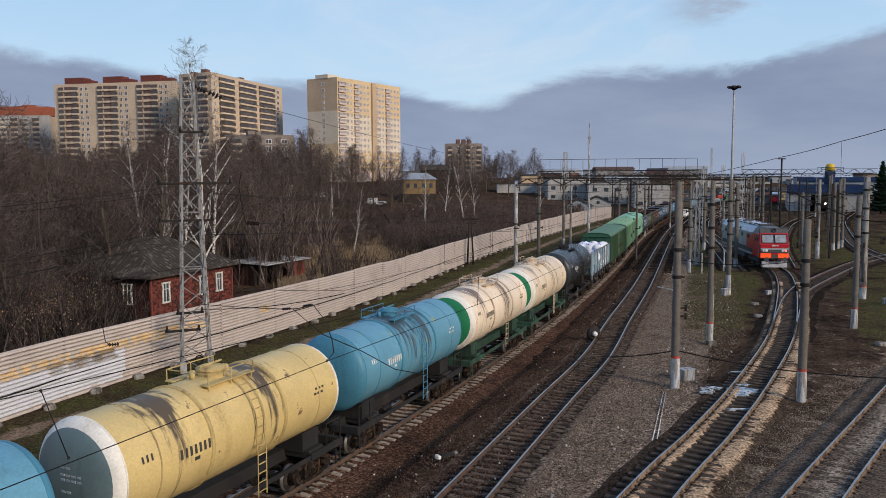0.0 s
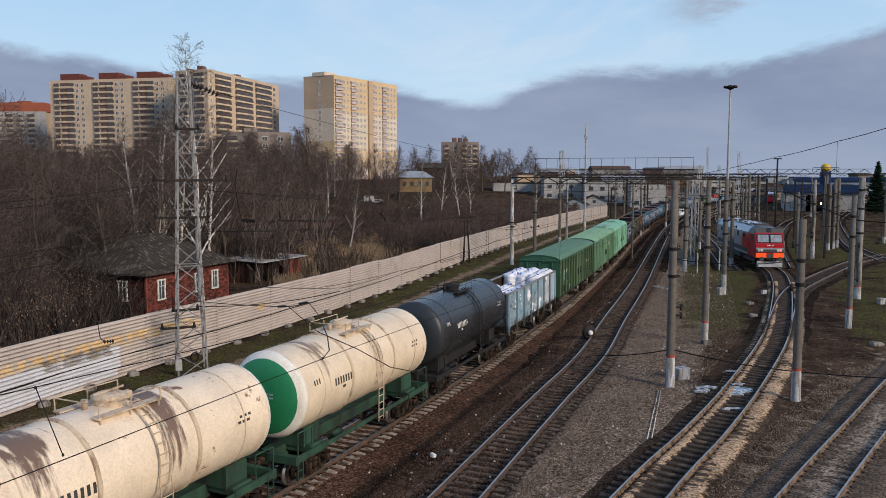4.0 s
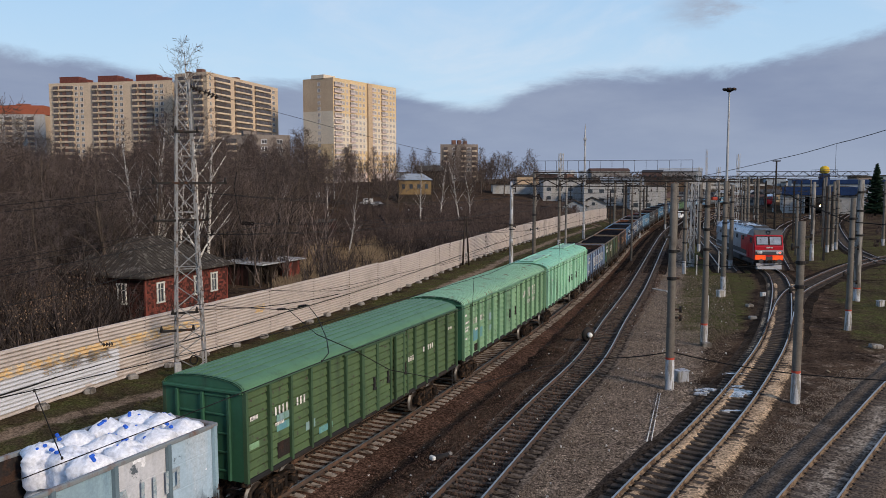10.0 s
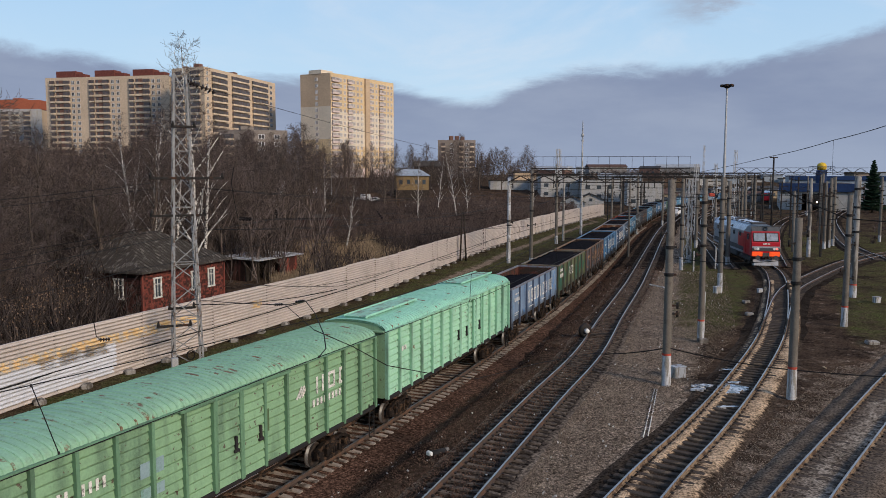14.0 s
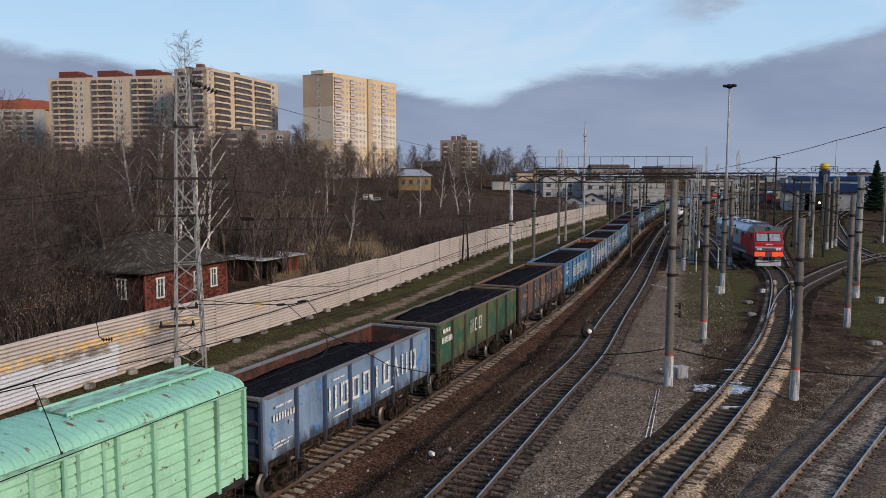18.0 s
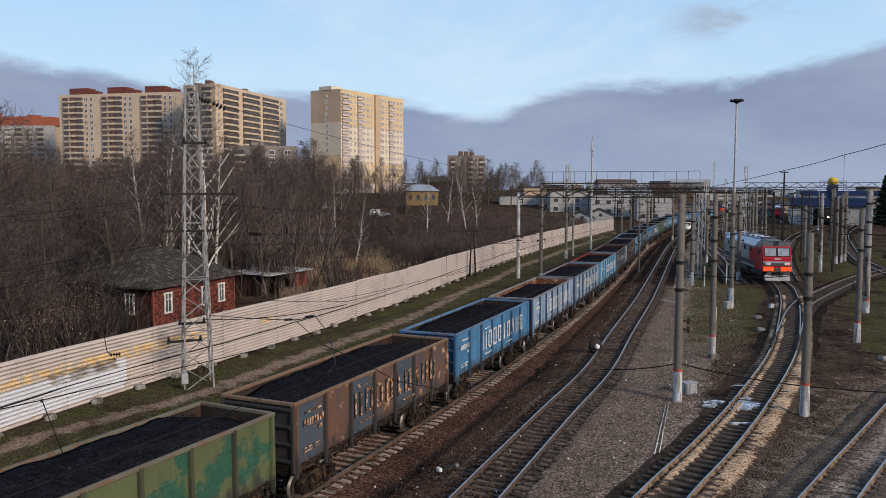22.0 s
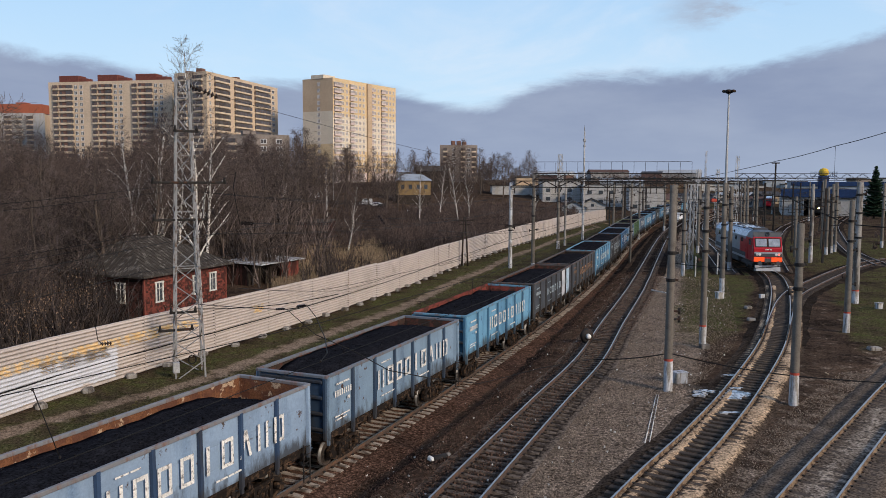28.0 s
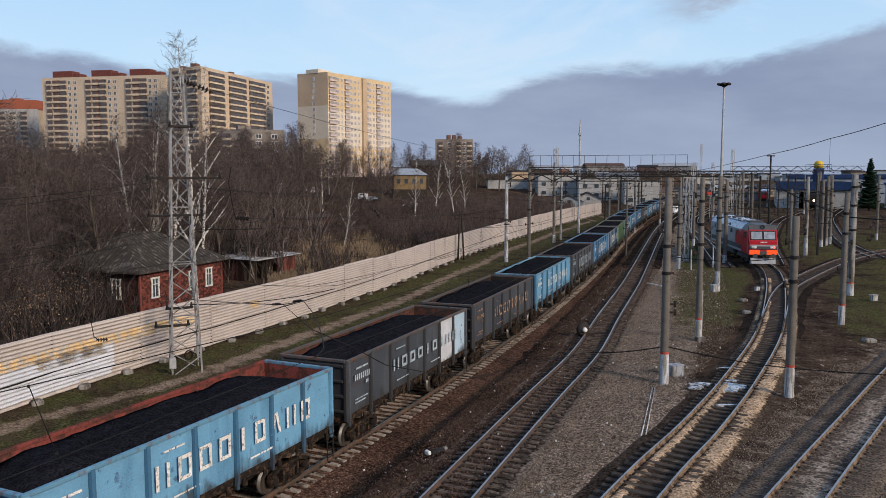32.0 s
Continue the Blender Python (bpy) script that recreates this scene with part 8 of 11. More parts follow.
def build_far_buildings():
    S = 2.85
    # 18-storey tower in two sections: lit long face, shaded end
    lay1 = []
    for x0 in (0.0, 26.5):
        lay1 += [(x0 + 3.2, 5.4, "g"), (x0 + 7.8, 1.5, "w"), (x0 + 10.8, 1.3, "w"), (x0 + 14.6, 3.6, "g"), (x0 + 18.4, 1.5, "w"), (x0 + 21.4, 1.5, "w"), (x0 + 24.4, 1.2, "w")]
    lay2 = [(10.0, 1.4, "w")]
    bands = [(0, 9, "rose"), (9, 20, "ochre"), (20, 37, "pale"), (37, 55.0, "ochre")]
    bands2 = [(0, 23, "ochre"), (23, 39, "pale"), (39, 55.0, "tan")]
    tower = far_block("apartment_tower", (-54.4, 385.0), 58.4, 53.0, 151, 18.7, 18, 2.98, lay1, lay2, "tall ochre and cream brick apartment tower in evening sun", z0=5.2, bands=bands, bands2=bands2, glass="paleglass",
              extra=[(0.08, 0.5, 9, 8, 1.9, "pale"), (0.40, 0.5, 9, 6, 1.5, "tan"), (0.62, 0.5, 4, 4, 1.6, "redroof"), (0.8, 0.5, 4, 4, 1.6, "loggia")])
    part("pier", Mesh().box((28.6, -0.45, 27.4), (3.4, 1.2, 54.6)), BMAT["tan"], tower, "tan brick pier", pose(0, 0, 0, 0, 0, 58.4))
    # long slab and its nearer wing with two seen faces
    layA = []
    for x0 in (4.0, 26.0, 48.0):
        layA += [(x0, 2.6, "d"), (x0 + 3.8, 4.0, "o"), (x0 + 8.0, 3.6, "d"), (x0 + 11.4, 1.4, "w"), (x0 + 14.4, 1.4, "w")]
    far_block("apartment_slab", (-199.5, 398.0), -11.2, 68.0, 100, 18.0, 17, 2.85, layA, [(9, 3, "d")], "long cream brick apartment slab with rows of balconies", z0=9.3,
              extra=[(0.17, 0.4, 11, 6, 3.6, "redroof"), (0.27, 0.4, 6, 5, 2.2, "redroof"), (0.49, 0.4, 11, 6, 3.6, "redroof"), (0.60, 0.4, 6, 5, 2.2, "redroof"), (0.80, 0.4, 11, 6, 3.6, "redroof"), (0.92, 0.4, 6, 5, 2.2, "redroof")])
    layB = [(2.6, 1.2, "w"), (12.5, 13.0, "d"), (31.5, 16.0, "d"), (51.0, 16.0, "d"), (63.0, 2.4, "w")]
    far_block("apartment_slab", (-107.4, 357.0), 74.6, 68.0, 155, 19.0, 17, 2.85, layB, [(5.0, 4.5, "d"), (14.0, 5.5, "d")], "cream brick apartment slab with dark glazed balconies", z0=9.6,
              extra=[(0.05, 0.3, 3, 3, 1.8, "loggia"), (0.5, 0.3, 3, 3, 1.8, "loggia"), (0.06, 0.7, 2, 2, 1.2, "loggia")])
    # orange-roofed slab at the edge of the view
    lay = [(4 + 6.0 * i, 3.6, "g" if i % 2 else "d") for i in range(9)]
    far_block("apartment_slab", (-285.0, 440.0), 3, 60.0, 100, 14.0, 12, 2.85, lay, [], "pale apartment block with an orange-red attic", wall1="white", z0=12.0, extra=[(0.5, 0.4, 60, 11, 5.0, "orange"), (0.42, 0.4, 5, 5, 7.5, "orange"), (0.78, 0.4, 6, 5, 6.2, "orange")])
    # smaller grey block before the slab, brick block in the middle distance
    far_block("apartment_block", (-72.0, 300.0), 25, 13.0, 172, 14.0, 7, 2.8, [(3, 2, "w"), (9, 2.0, "w")], [(4, 4.5, "d"), (11, 1.5, "w")], "grey-brown brick block among bare trees", wall1="greybrick", wall2="greybrick", z0=7.0, extra=[(0.3, 0.5, 5, 4, 1.4, "greybrick")])
    far_block("apartment_block", (8.0, 430.0), 14, 10.5, 176, 10.5, 9, 2.8, [(2.2, 2.4, "d"), (5.4, 1.8, "w"), (8.4, 2.4, "d")], [(3.0, 2.2, "d"), (7.6, 1.6, "w")], "brown brick apartment block among bare trees", wall1="greybrick", wall2="greybrick", z0=3.4,
              extra=[(0.2, 0.5, 2, 2, 2.2, "loggia"), (0.5, 0.5, 2, 2, 2.2, "loggia"), (0.8, 0.5, 2, 2, 1.8, "loggia")])
    # low yellow house with tin roof
    h = thing("house", pose(-15.5, 262.0, 6.0, 0, 0, 8), "low ochre house with a pale tin roof", "house")
    part("wall", Mesh().box((5.5, 4, 2.0), (11, 8, 4.8)), BMAT["yellow"], h)
    part("plinth", Mesh().box((5.5, 4, -2.4), (11.4, 8.4, 4.0)), M["old_wood"], h, "dark sooty plinth")
    b = Mesh()
    e = [(-0.6, -0.6, 4.4), (11.6, -0.6, 4.4), (11.6, 8.6, 4.4), (-0.6, 8.6, 4.4), (2.5, 4, 6.6), (8.5, 4, 6.6)]
    b.add(e, [(0, 1, 5, 4), (1, 2, 5), (2, 3, 4, 5), (3, 0, 4), (3, 2, 1, 0)])
    part("roof", b, BMAT["tin"], h)
    for k in range(4):
        part("window", Mesh().box((1.6 + k * 2.6, -0.03, 2.3), (1.1, 0.08, 1.5)), M["glass"], h)
    # long dark hut behind
    h = thing("house", pose(-12.0, 340.0, 6.0, 0, 0, 4), "dark two-storey wooden house", "house")
    part("wall", Mesh().box((7, 5, 2.2), (14, 10, 12.4)), M["old_wood"], h)
    b = Mesh()
    b.add([(-0.6, -0.6, 8.4), (14.6, -0.6, 8.4), (14.6, 10.6, 8.4), (-0.6, 10.6, 8.4), (-0.6, 5, 10.8), (14.6, 5, 10.8)], [(0, 1, 5, 4), (1, 2, 5), (2, 3, 4, 5), (3, 0, 4), (3, 2, 1, 0)])
    part("roof", b, M["roof_tar"], h)
    # white works along the line
    def works(x, y, turn, w, d, hh, z, floors, label, mat="white", step=4.0):
        h = thing("works_building", pose(x, y, z, 0, 0, turn), label, "works building", "white works buildings")
        part("wall", Mesh().box((w / 2, d / 2, hh / 2 - 1), (w, d, hh + 2)), BMAT[mat], h)
        part("roof", Mesh().box((w / 2, d / 2, hh + 0.1), (w + 0.5, d + 0.5, 0.3), ch=0.05), M["roof_tar"], h)
        me = Mesh().box((0, -0.03, 0), (1.6, 0.08, 1.3)).data("window", [M["glass"]])
        for f in range(floors):
            x = step * 0.5
            while x < w - 1:
                part("window", me, None, h, m=pose(x, 0, 1.8 + f * 3.2))
                x += step
    works(18.5, 303.0, 0, 25.0, 10, 5.8, 2.6, 1, "low dirty-white works building")
    works(36.5, 290.0, 0, 14.0, 10, 8.6, 2.0, 2, "dirty-white works building with small windows")
    works(50.0, 280.0, -4, 18.0, 12, 7.6, 1.4, 2, "dirty-white works building with small windows")
    works(62.0, 262.0, -6, 12.0, 10, 8.2, 0.2, 1, "pale yellowish works building", "white")
    works(30.5, 330.0, 0, 9.0, 8, 9.6, 2.0, 1, "dull ochre brick tower building", "tan")
    # gabled sheds near the fence's far end
    for x, y, w, hh, mat in ((35.2, 234.0, 7.4, 2.6, "tin"), (41.0, 236.0, 7.6, 3.4, "white")):
        h = thing("shed", pose(x, y, 0.0, 0, 0, -8), "small gabled shed with a pale roof", "shed", "gabled sheds by the line")
        part("wall", Mesh().add([(0, 0, -0.6), (w, 0, -0.6), (w, 0, hh), (w / 2, 0, hh + 1.7), (0, 0, hh), (0, 9, -0.6), (w, 9, -0.6), (w, 9, hh), (w / 2, 9, hh + 1.7), (0, 9, hh)],
                                [(0, 1, 2, 3, 4), (9, 8, 7, 6, 5), (0, 4, 9, 5), (1, 6, 7, 2)]), BMAT[mat], h)
        part("roof", Mesh().add([(-0.4, -0.5, hh - 0.15), (w / 2, -0.5, hh + 1.85), (w + 0.4, -0.5, hh - 0.15), (-0.4, 9.5, hh - 0.15), (w / 2, 9.5, hh + 1.85), (w + 0.4, 9.5, hh - 0.15), (-0.4, -0.5, hh - 0.35), (w / 2, -0.5, hh + 1.65), (w + 0.4, -0.5, hh - 0.35)],
                                [(0, 1, 4, 3), (1, 2, 5, 4), (0, 6, 7, 1), (1, 7, 8, 2)]), M["roof_tar"], h)
        part("window", Mesh().box((w / 2, -0.04, hh - 0.2), (0.9, 0.08, 0.9)), M["glass"], h)
    # depot hall
    h = thing("depot_hall", pose(108.0, 251.0, -0.3, 0, 0, -22), "locomotive depot hall with navy fascia and open gates", "depot")
    part("wall", Mesh().box((3.5, 20, 3.0), (6.0, 40, 6.0)).box((18.0, 20, 3.0), (7.0, 40, 6.0)).box((10.5, 38, 3.0), (9, 1, 6.0)), BMAT["white"], h)
    part("fascia", Mesh().box((11, -0.3, 7.1), (22, 1.0, 2.6), ch=0.05), BMAT["navy"], h, "navy blue fascia")
    part("lintel", Mesh().box((11, 0.1, 5.5), (21.4, 0.7, 0.6)), M["concrete"], h)
    part("roof", Mesh().box((11, 20, 8.2), (21.6, 40.6, 0.3)), M["roof_tar"], h)
    # near-black sheet across the bay, put in for the hall's unlit depth
    part("inner_wall", Mesh().box((10.5, 30, 3.0), (8.4, 0.5, 6.0)), BMAT["darkhall"], h)
    part("gate", Mesh().box((6.6, -1.8, 2.6), (0.2, 3.6, 5.2), ch=0.03), BMAT["white"], h)
    part("gate", Mesh().box((14.4, -1.8, 2.6), (0.2, 3.6, 5.2), ch=0.03), BMAT["tin"], h)
    lamp = material("glowing_headlamp", (1.0, 0.72, 0.35), 0.4, var=0, bump=0, emit=10)
    e = thing("engine_in_hall", pose(117.2, 246.2, -0.1, 0, 0, -22), "engine with lit headlamps waiting inside the depot hall", "locomotive")
    part("body", Mesh().box((0, 4, 2.6), (3.0, 9, 4.2), ch=0.3), M["dark_steel"], e)
    for s in (-0.8, 0.8):
        part("headlamp", Mesh().lathe([(0.28, 0), (0.30, 0.1), (0.001, 0.14)], 10, "y", (s, -0.68, 2.3)), lamp, e)
    # tank on a blue stand above the hall
    t = thing("water_tank", pose(121.0, 250.0, 10.3), "bright yellow ball tank on a blue steel stand", "tank")
    part("stand", Mesh().box((0, 0, -0.1), (2.4, 2.4, 4.2), ch=0.1), BMAT["navy"], t)
    part("ball", Mesh().lathe([(0.01, 2.0), (1.0, 2.05), (1.4, 2.4), (1.45, 3.3), (1.2, 4.0), (0.65, 4.35), (0.01, 4.5)], 16), BMAT["brightyellow"], t)
    r = Mesh()
    for sx in (-1, 1):
        r.bar((sx * 2.8, -2.8, 3.2), (sx * 2.8, 2.8, 3.2), 0.12).bar((-2.8, sx * 2.8, 3.2), (2.8, sx * 2.8, 3.2), 0.12)
        r.bar((sx * 2.8, -2.8, 1.8), (sx * 2.8, 2.8, 1.8), 0.12).bar((-2.8, sx * 2.8, 1.8), (2.8, sx * 2.8, 1.8), 0.12)
        for sy in (-1, 0, 1):
            r.bar((sx * 2.8, sy * 2.8, 1.8), (sx * 2.8, sy * 2.8, 3.2), 0.1)
    part("railing", r, BMAT["navy"], t)
    h = thing("long_hall", pose(132.0, 292.0, 0, 0, 0, -20), "long hall with a blue roof beyond the depot", "hall")
    part("wall", Mesh().box((25, 15, 4.5), (50, 30, 9)), BMAT["tin"], h)
    part("roof", Mesh().box((25, 15, 9.6), (51, 31, 1.6), ch=0.1), BMAT["navy"], h)
    h = thing("grey_house", pose(136.0, 236.0, 0, 0, 0, -24), "pale grey-blue house at the depot's side", "house")
    part("wall", Mesh().box((10, 6, 3.6), (20, 12, 7.2)), BMAT["tin"], h)
    part("roof", Mesh().box((10, 6, 7.5), (21, 13, 0.7), ch=0.1), BMAT["navy"], h)
    for k in range(5):
        part("window", Mesh().box((2 + k * 4, -0.04, 4.2), (1.5, 0.1, 1.5)), M["glass"], h)
    # town on the horizon
    rng = random.Random(8)
    tones = ["white", "tin", "greybrick", "white", "tin", "greybrick", "white"]
    for k in range(60):
        x = -30 + k * 9.5 + rng.uniform(-6, 6)
        y = rng.uniform(480, 900)
        s = y / 600
        w, hh = rng.uniform(10, 26) * s, rng.uniform(5, 9) * s * (1.6 if rng.random() < 0.12 else 0.9)
        h = thing("town_house", pose(x * s, y, 0, 0, 0, rng.uniform(-15, 15)), "far town building on the horizon", "building", "far town buildings")
        part("wall", Mesh().box((0, 0, hh / 2), (w, 12, hh)), BMAT[rng.choice(tones)], h)
        part("roof", Mesh().box((0, 0, hh + 0.3), (w + 1, 13, 0.8)), M["roof_tar"], h)


def parked_car(x, y, z, turn, col, van=False):
    c = thing("parked_van" if van else "parked_car", pose(x, y, z, 0, 0, turn), ("white" if col == "frame" else "dark") + (" van" if van else " car") + " parked before the apartment tower", "van" if van else "car", "parked cars")
    h = 2.1 if van else 1.45
    body = [(-2.1, 0.35), (-2.15, 0.8), (-1.2, 0.95), (-0.7, h), (1.3 if not van else 2.0, h), (2.1, 0.95), (2.15, 0.4)]
    n = len(body)
    b = Mesh().add([(a, -0.85, q) for a, q in body] + [(a, 0.85, q) for a, q in body], [tuple(range(n)), tuple(reversed(range(n, 2 * n)))] + [(i, n + i, n + (i + 1) % n, (i + 1) % n) for i in range(n)])
    part("body", b, BMAT[col], c)
    for s in (-1, 1):
        part("side_window", Mesh().box((0.2, s * 0.86, h - 0.3), (1.5, 0.03, 0.4)), M["glass"], c)
        for a in (-1.3, 1.3):
            part("wheel", Mesh().lathe([(0.05, -0.1), (0.32, -0.1), (0.32, 0.1), (0.05, 0.1)], 12, "y", (a, s * 0.8, 0.32), smooth=False), M["wheel"], c)
    return c


build_far_buildings()
for cx, cy, tn, col, van in ((-40.5, 240.0, 8, "frame", True), (-37.0, 236.0, 40, "darkhall", False), (-46.0, 232.0, 5, "frame", False), (-21.5, 244.0, 10, "frame", False), (-19.5, 241.0, 0, "darkhall", False), (-24.5, 243.0, 12, "frame", True), (-9.0, 236.0, -10, "frame", False), (-3.0, 240.0, 5, "tin", False), (4.0, 244.0, 0, "frame", False), (14.0, 246.0, 0, "tin", False), (64.0, 214.0, 60, "frame", True), (66.0, 218.0, 60, "frame", False)):
    parked_car(cx, cy, ground_z(cx, cy) + 0.02, tn, col, van)


# ---------------------------------------------------------------- standing diesel engine
def build_engine():
    red = paint("engine_red_paint", (0.42, 0.013, 0.022), (0.28, 0.018, 0.022), 0.25, 0.35)
    grey = paint("engine_grey_paint", (0.30, 0.31, 0.33), (0.20, 0.20, 0.21), 0.3, 0.45)
    pale = paint("engine_pale_roof", (0.52, 0.58, 0.66), (0.36, 0.41, 0.47), 0.3, 0.28, streak=False)
    dark = paint("engine_dark_skirt", (0.06, 0.06, 0.065), (0.10, 0.08, 0.06), 0.35, 0.7)
    # no lamp: the weak emission stands in for sunlight on the beam
    orange = material("sunlit_orange_bumper", (0.9, 0.09, 0.02), 0.5, var=0.25, big=2.5, emit=0.45)
    lamp = material("red_marker_lamp", (1.0, 0.10, 0.06), 0.3, var=0, bump=0, emit=2.0)
    brow = paint("engine_dark_roof", (0.085, 0.087, 0.092), (0.05, 0.05, 0.05), 0.3, 0.5)
    # the pale base colour carries a painted reflection of the sky
    screen = material("sky_toned_windscreen", (0.30, 0.32, 0.35), 0.12, var=0.3, big=1.5, bump=0, spec=0.8)
    white = M["letter"]
    turn = 82.0
    e = thing("diesel_engine", pose(37.35, 89.6, 0, 0, 0, turn), "red and grey diesel locomotive standing on the yard track", "locomotive")
    W_, L_ = 3.06, 20.5

    def ring(x, top, mat=None):
        return [(x, -W_ / 2, 1.25), (x, -W_ / 2, 3.75), (x, -W_ / 2 + 0.35, top - 0.3), (x, -0.75, top), (x, 0.75, top), (x, W_ / 2 - 0.35, top - 0.3), (x, W_ / 2, 3.75), (x, W_ / 2, 1.25)]

    def shell(name, x0, x1, t0, t1, mats, mat_of, lab=""):
        a, b2 = ring(x0, t0), ring(x1, t1)
        b = Mesh()
        for i in range(7):
            b.add([a[i], a[i + 1], b2[i + 1], b2[i]], [(0, 1, 2, 3)], mat_of(i))
        return part(name, b, mats, e, lab)

    e.scale = (1.045, 1.045, 1.06)
    side = lambda i: 0 if i in (0, 6) else 1
    shell("body", 3.6, L_, 4.55, 4.55, [grey, pale], side, "grey side with pale roof")
    shell("cab", 0.55, 3.6, 4.45, 4.55, [red, brow], lambda i: 0 if i in (0, 6) else 1, "red cab")
    part("back_wall", Mesh().box((L_, 0, 2.85), (0.1, W_ - 0.05, 3.1)), grey, e)
    # sloped front: lower red apron, windscreens, brow
    f = Mesh()
    lo, mid, hi = (0.0, 1.15), (0.05, 2.75), (0.55, 3.95)
    y = W_ / 2
    for (x0, z0), (x1, z1), k in (((0.0, 1.2), (0.0, 2.65), 0), ((0.0, 2.65), (0.5, 3.9), 0), ((0.5, 3.9), (0.62, 4.42), 1)):
        w0, w1 = y - (0.12 if z0 > 3 else 0.04), y - (0.28 if z1 > 4 else 0.06)
        f.add([(x0, -w0, z0), (x0, w0, z0), (x1, w1, z1), (x1, -w1, z1)], [(1, 0, 3, 2)], k)
        f.add([(x0, -w0, z0), (x1, -w1, z1), (0.62, -y, z1), (0.62, -y, z0)], [(3, 2, 1, 0)], k)
        f.add([(x0, w0, z0), (x1, w1, z1), (0.62, y, z1), (0.62, y, z0)], [(0, 1, 2, 3)], k)
    part("nose", f, [red, brow], e, "red front")
    for s in (-1, 1):
        wn = Mesh()
        yc = s * 0.68
        wn.box((0.24, yc, 3.28), (0.05, 1.18, 0.88), Euler((0, radians(21.8), 0)).to_matrix(), slot=1, ch=0.02)
        part("windscreen", wn, [M["dark_steel"], screen], e, "sloping windscreen, paled for the mirrored sky")
        rim = Mesh()
        tilt = Euler((0, radians(21.8), 0)).to_matrix()
        for dy, dz, wy, wz in ((0, 0.47, 1.34, 0.08), (0, -0.47, 1.34, 0.08), (0.63, 0, 0.08, 0.9), (-0.63, 0, 0.08, 0.9)):
            rim.box(Vector((0.24, yc, 3.28)) + tilt @ Vector((0, dy, dz)), (0.09, wy, wz), tilt, ch=0.01)
        part("windscreen_frame", rim, M["dark_steel"], e, "dark rubber window frame")
        part("wiper", Mesh().bar((0.12, yc - 0.1, 2.9), (0.30, yc + 0.25, 3.5), 0.03), M["dark_steel"], e)
        part("lamp_cluster", Mesh().box((-0.03, s * 0.95, 2.02), (0.08, 0.55, 0.24), ch=0.04), grey, e)
        for q in (0.86, 1.14):
            part("lamp_ring", Mesh().lathe([(0.15, -0.06), (0.15, -0.10), (0.10, -0.11), (0.001, -0.09)], 12, "x", (0.0, s * q, 2.02)), M["insulator_pale"], e, "round white lamp rim")
        part("marker_lamp", Mesh().lathe([(0.10, 0), (0.10, 0.04), (0.001, 0.06)], 10, "x", (-0.15, s * 1.14, 2.02)), lamp if s < 0 else white, e, "red marker lamp" if s < 0 else "pale marker lamp")
        part("buffer", Mesh().tube((-0.55, s * 0.95, 1.1), (0.1, s * 0.95, 1.1), 0.12, n=10).tube((-0.6, s * 0.95, 1.1), (-0.55, s * 0.95, 1.1), 0.25, n=14), dark, e)
        for x in (0.3, 19.8):
            part("handrail", Mesh().bar((x, s * (y + 0.06), 1.4), (x, s * (y + 0.06), 3.0), 0.03), M["steel"], e)
    part("headlight", Mesh().lathe([(0.2, 0), (0.24, 0.06), (0.001, 0.1)], 12, "x", (0.44, 0, 4.18)), M["glass"], e)
    part("stripe", Mesh().box((-0.02, 0, 2.20), (0.05, W_ - 0.16, 0.18), ch=0.01), grey, e, "grey stripe")
    part("emblem", Mesh().box((-0.03, -0.28, 2.55), (0.03, 0.24, 0.14), ch=0.01), M["letter"], e, "plain white shape")
    part("emblem", Mesh().box((-0.03, 0.1, 2.55), (0.03, 0.42, 0.14), ch=0.01), M["letter"], e, "plain white shape")
    part("apron", Mesh().box((-0.02, 0, 1.94), (0.10, W_ - 0.1, 0.34), ch=0.03), dark, e)
    for s in (-1, 1):
        part("bumper_beam", Mesh().box((-0.06, s * 0.92, 1.46), (0.16, 1.12, 0.5), ch=0.03), orange, e, "orange-red beam with a glow added for sunlight")
    part("coupler_pocket", Mesh().box((-0.05, 0, 1.30), (0.2, 0.72, 0.55), ch=0.03), dark, e)
    part("plough", Mesh().add([(-0.5, -1.25, 0.25), (-0.5, 1.25, 0.25), (0.0, 1.35, 0.85), (0.0, -1.35, 0.85), (0, -1.35, 0.2), (0, 1.35, 0.2)], [(0, 1, 2, 3), (0, 3, 4), (1, 5, 2), (0, 4, 5, 1)]), M["steel"], e)
    part("coupler", COUPLER, None, e, m=pose(0.3, 0, 0.05, 0, 0, 180))
    for k in range(5):                                # roof hatches with dark joints
        part("roof_hatch", Mesh().box((5.4 + k * 2.7, 0, 4.58), (2.5, 1.9, 0.08), ch=0.02), pale, e, "pale roof hatch")
        part("roof_joint", Mesh().box((6.75 + k * 2.7, 0, 4.57), (0.12, 2.4, 0.10), ch=0.02), dark, e)
        for q in (-1, 1):
            part("roof_vent", Mesh().box((5.4 + k * 2.7, q * 0.72, 4.66), (0.9, 0.26, 0.14), ch=0.03), dark, e, "dark roof vent")
    part("roof_grille", Mesh().box((4.0, 0, 4.62), (1.2, 1.6, 0.16), ch=0.03).box((12.4, 0, 4.68), (0.5, 1.2, 0.22), ch=0.03), dark, e)
    for s in (-1, 1):
        part("side_stripe", Mesh().box((11.8, s * (W_ / 2 + 0.006), 1.75), (16.4, 0.01, 0.5)), dark, e, "dark lower stripe")
        part("side_flash", Mesh().box((5.0, s * (W_ / 2 + 0.008), 2.7), (2.8, 0.012, 1.5)), red, e, "red flash")
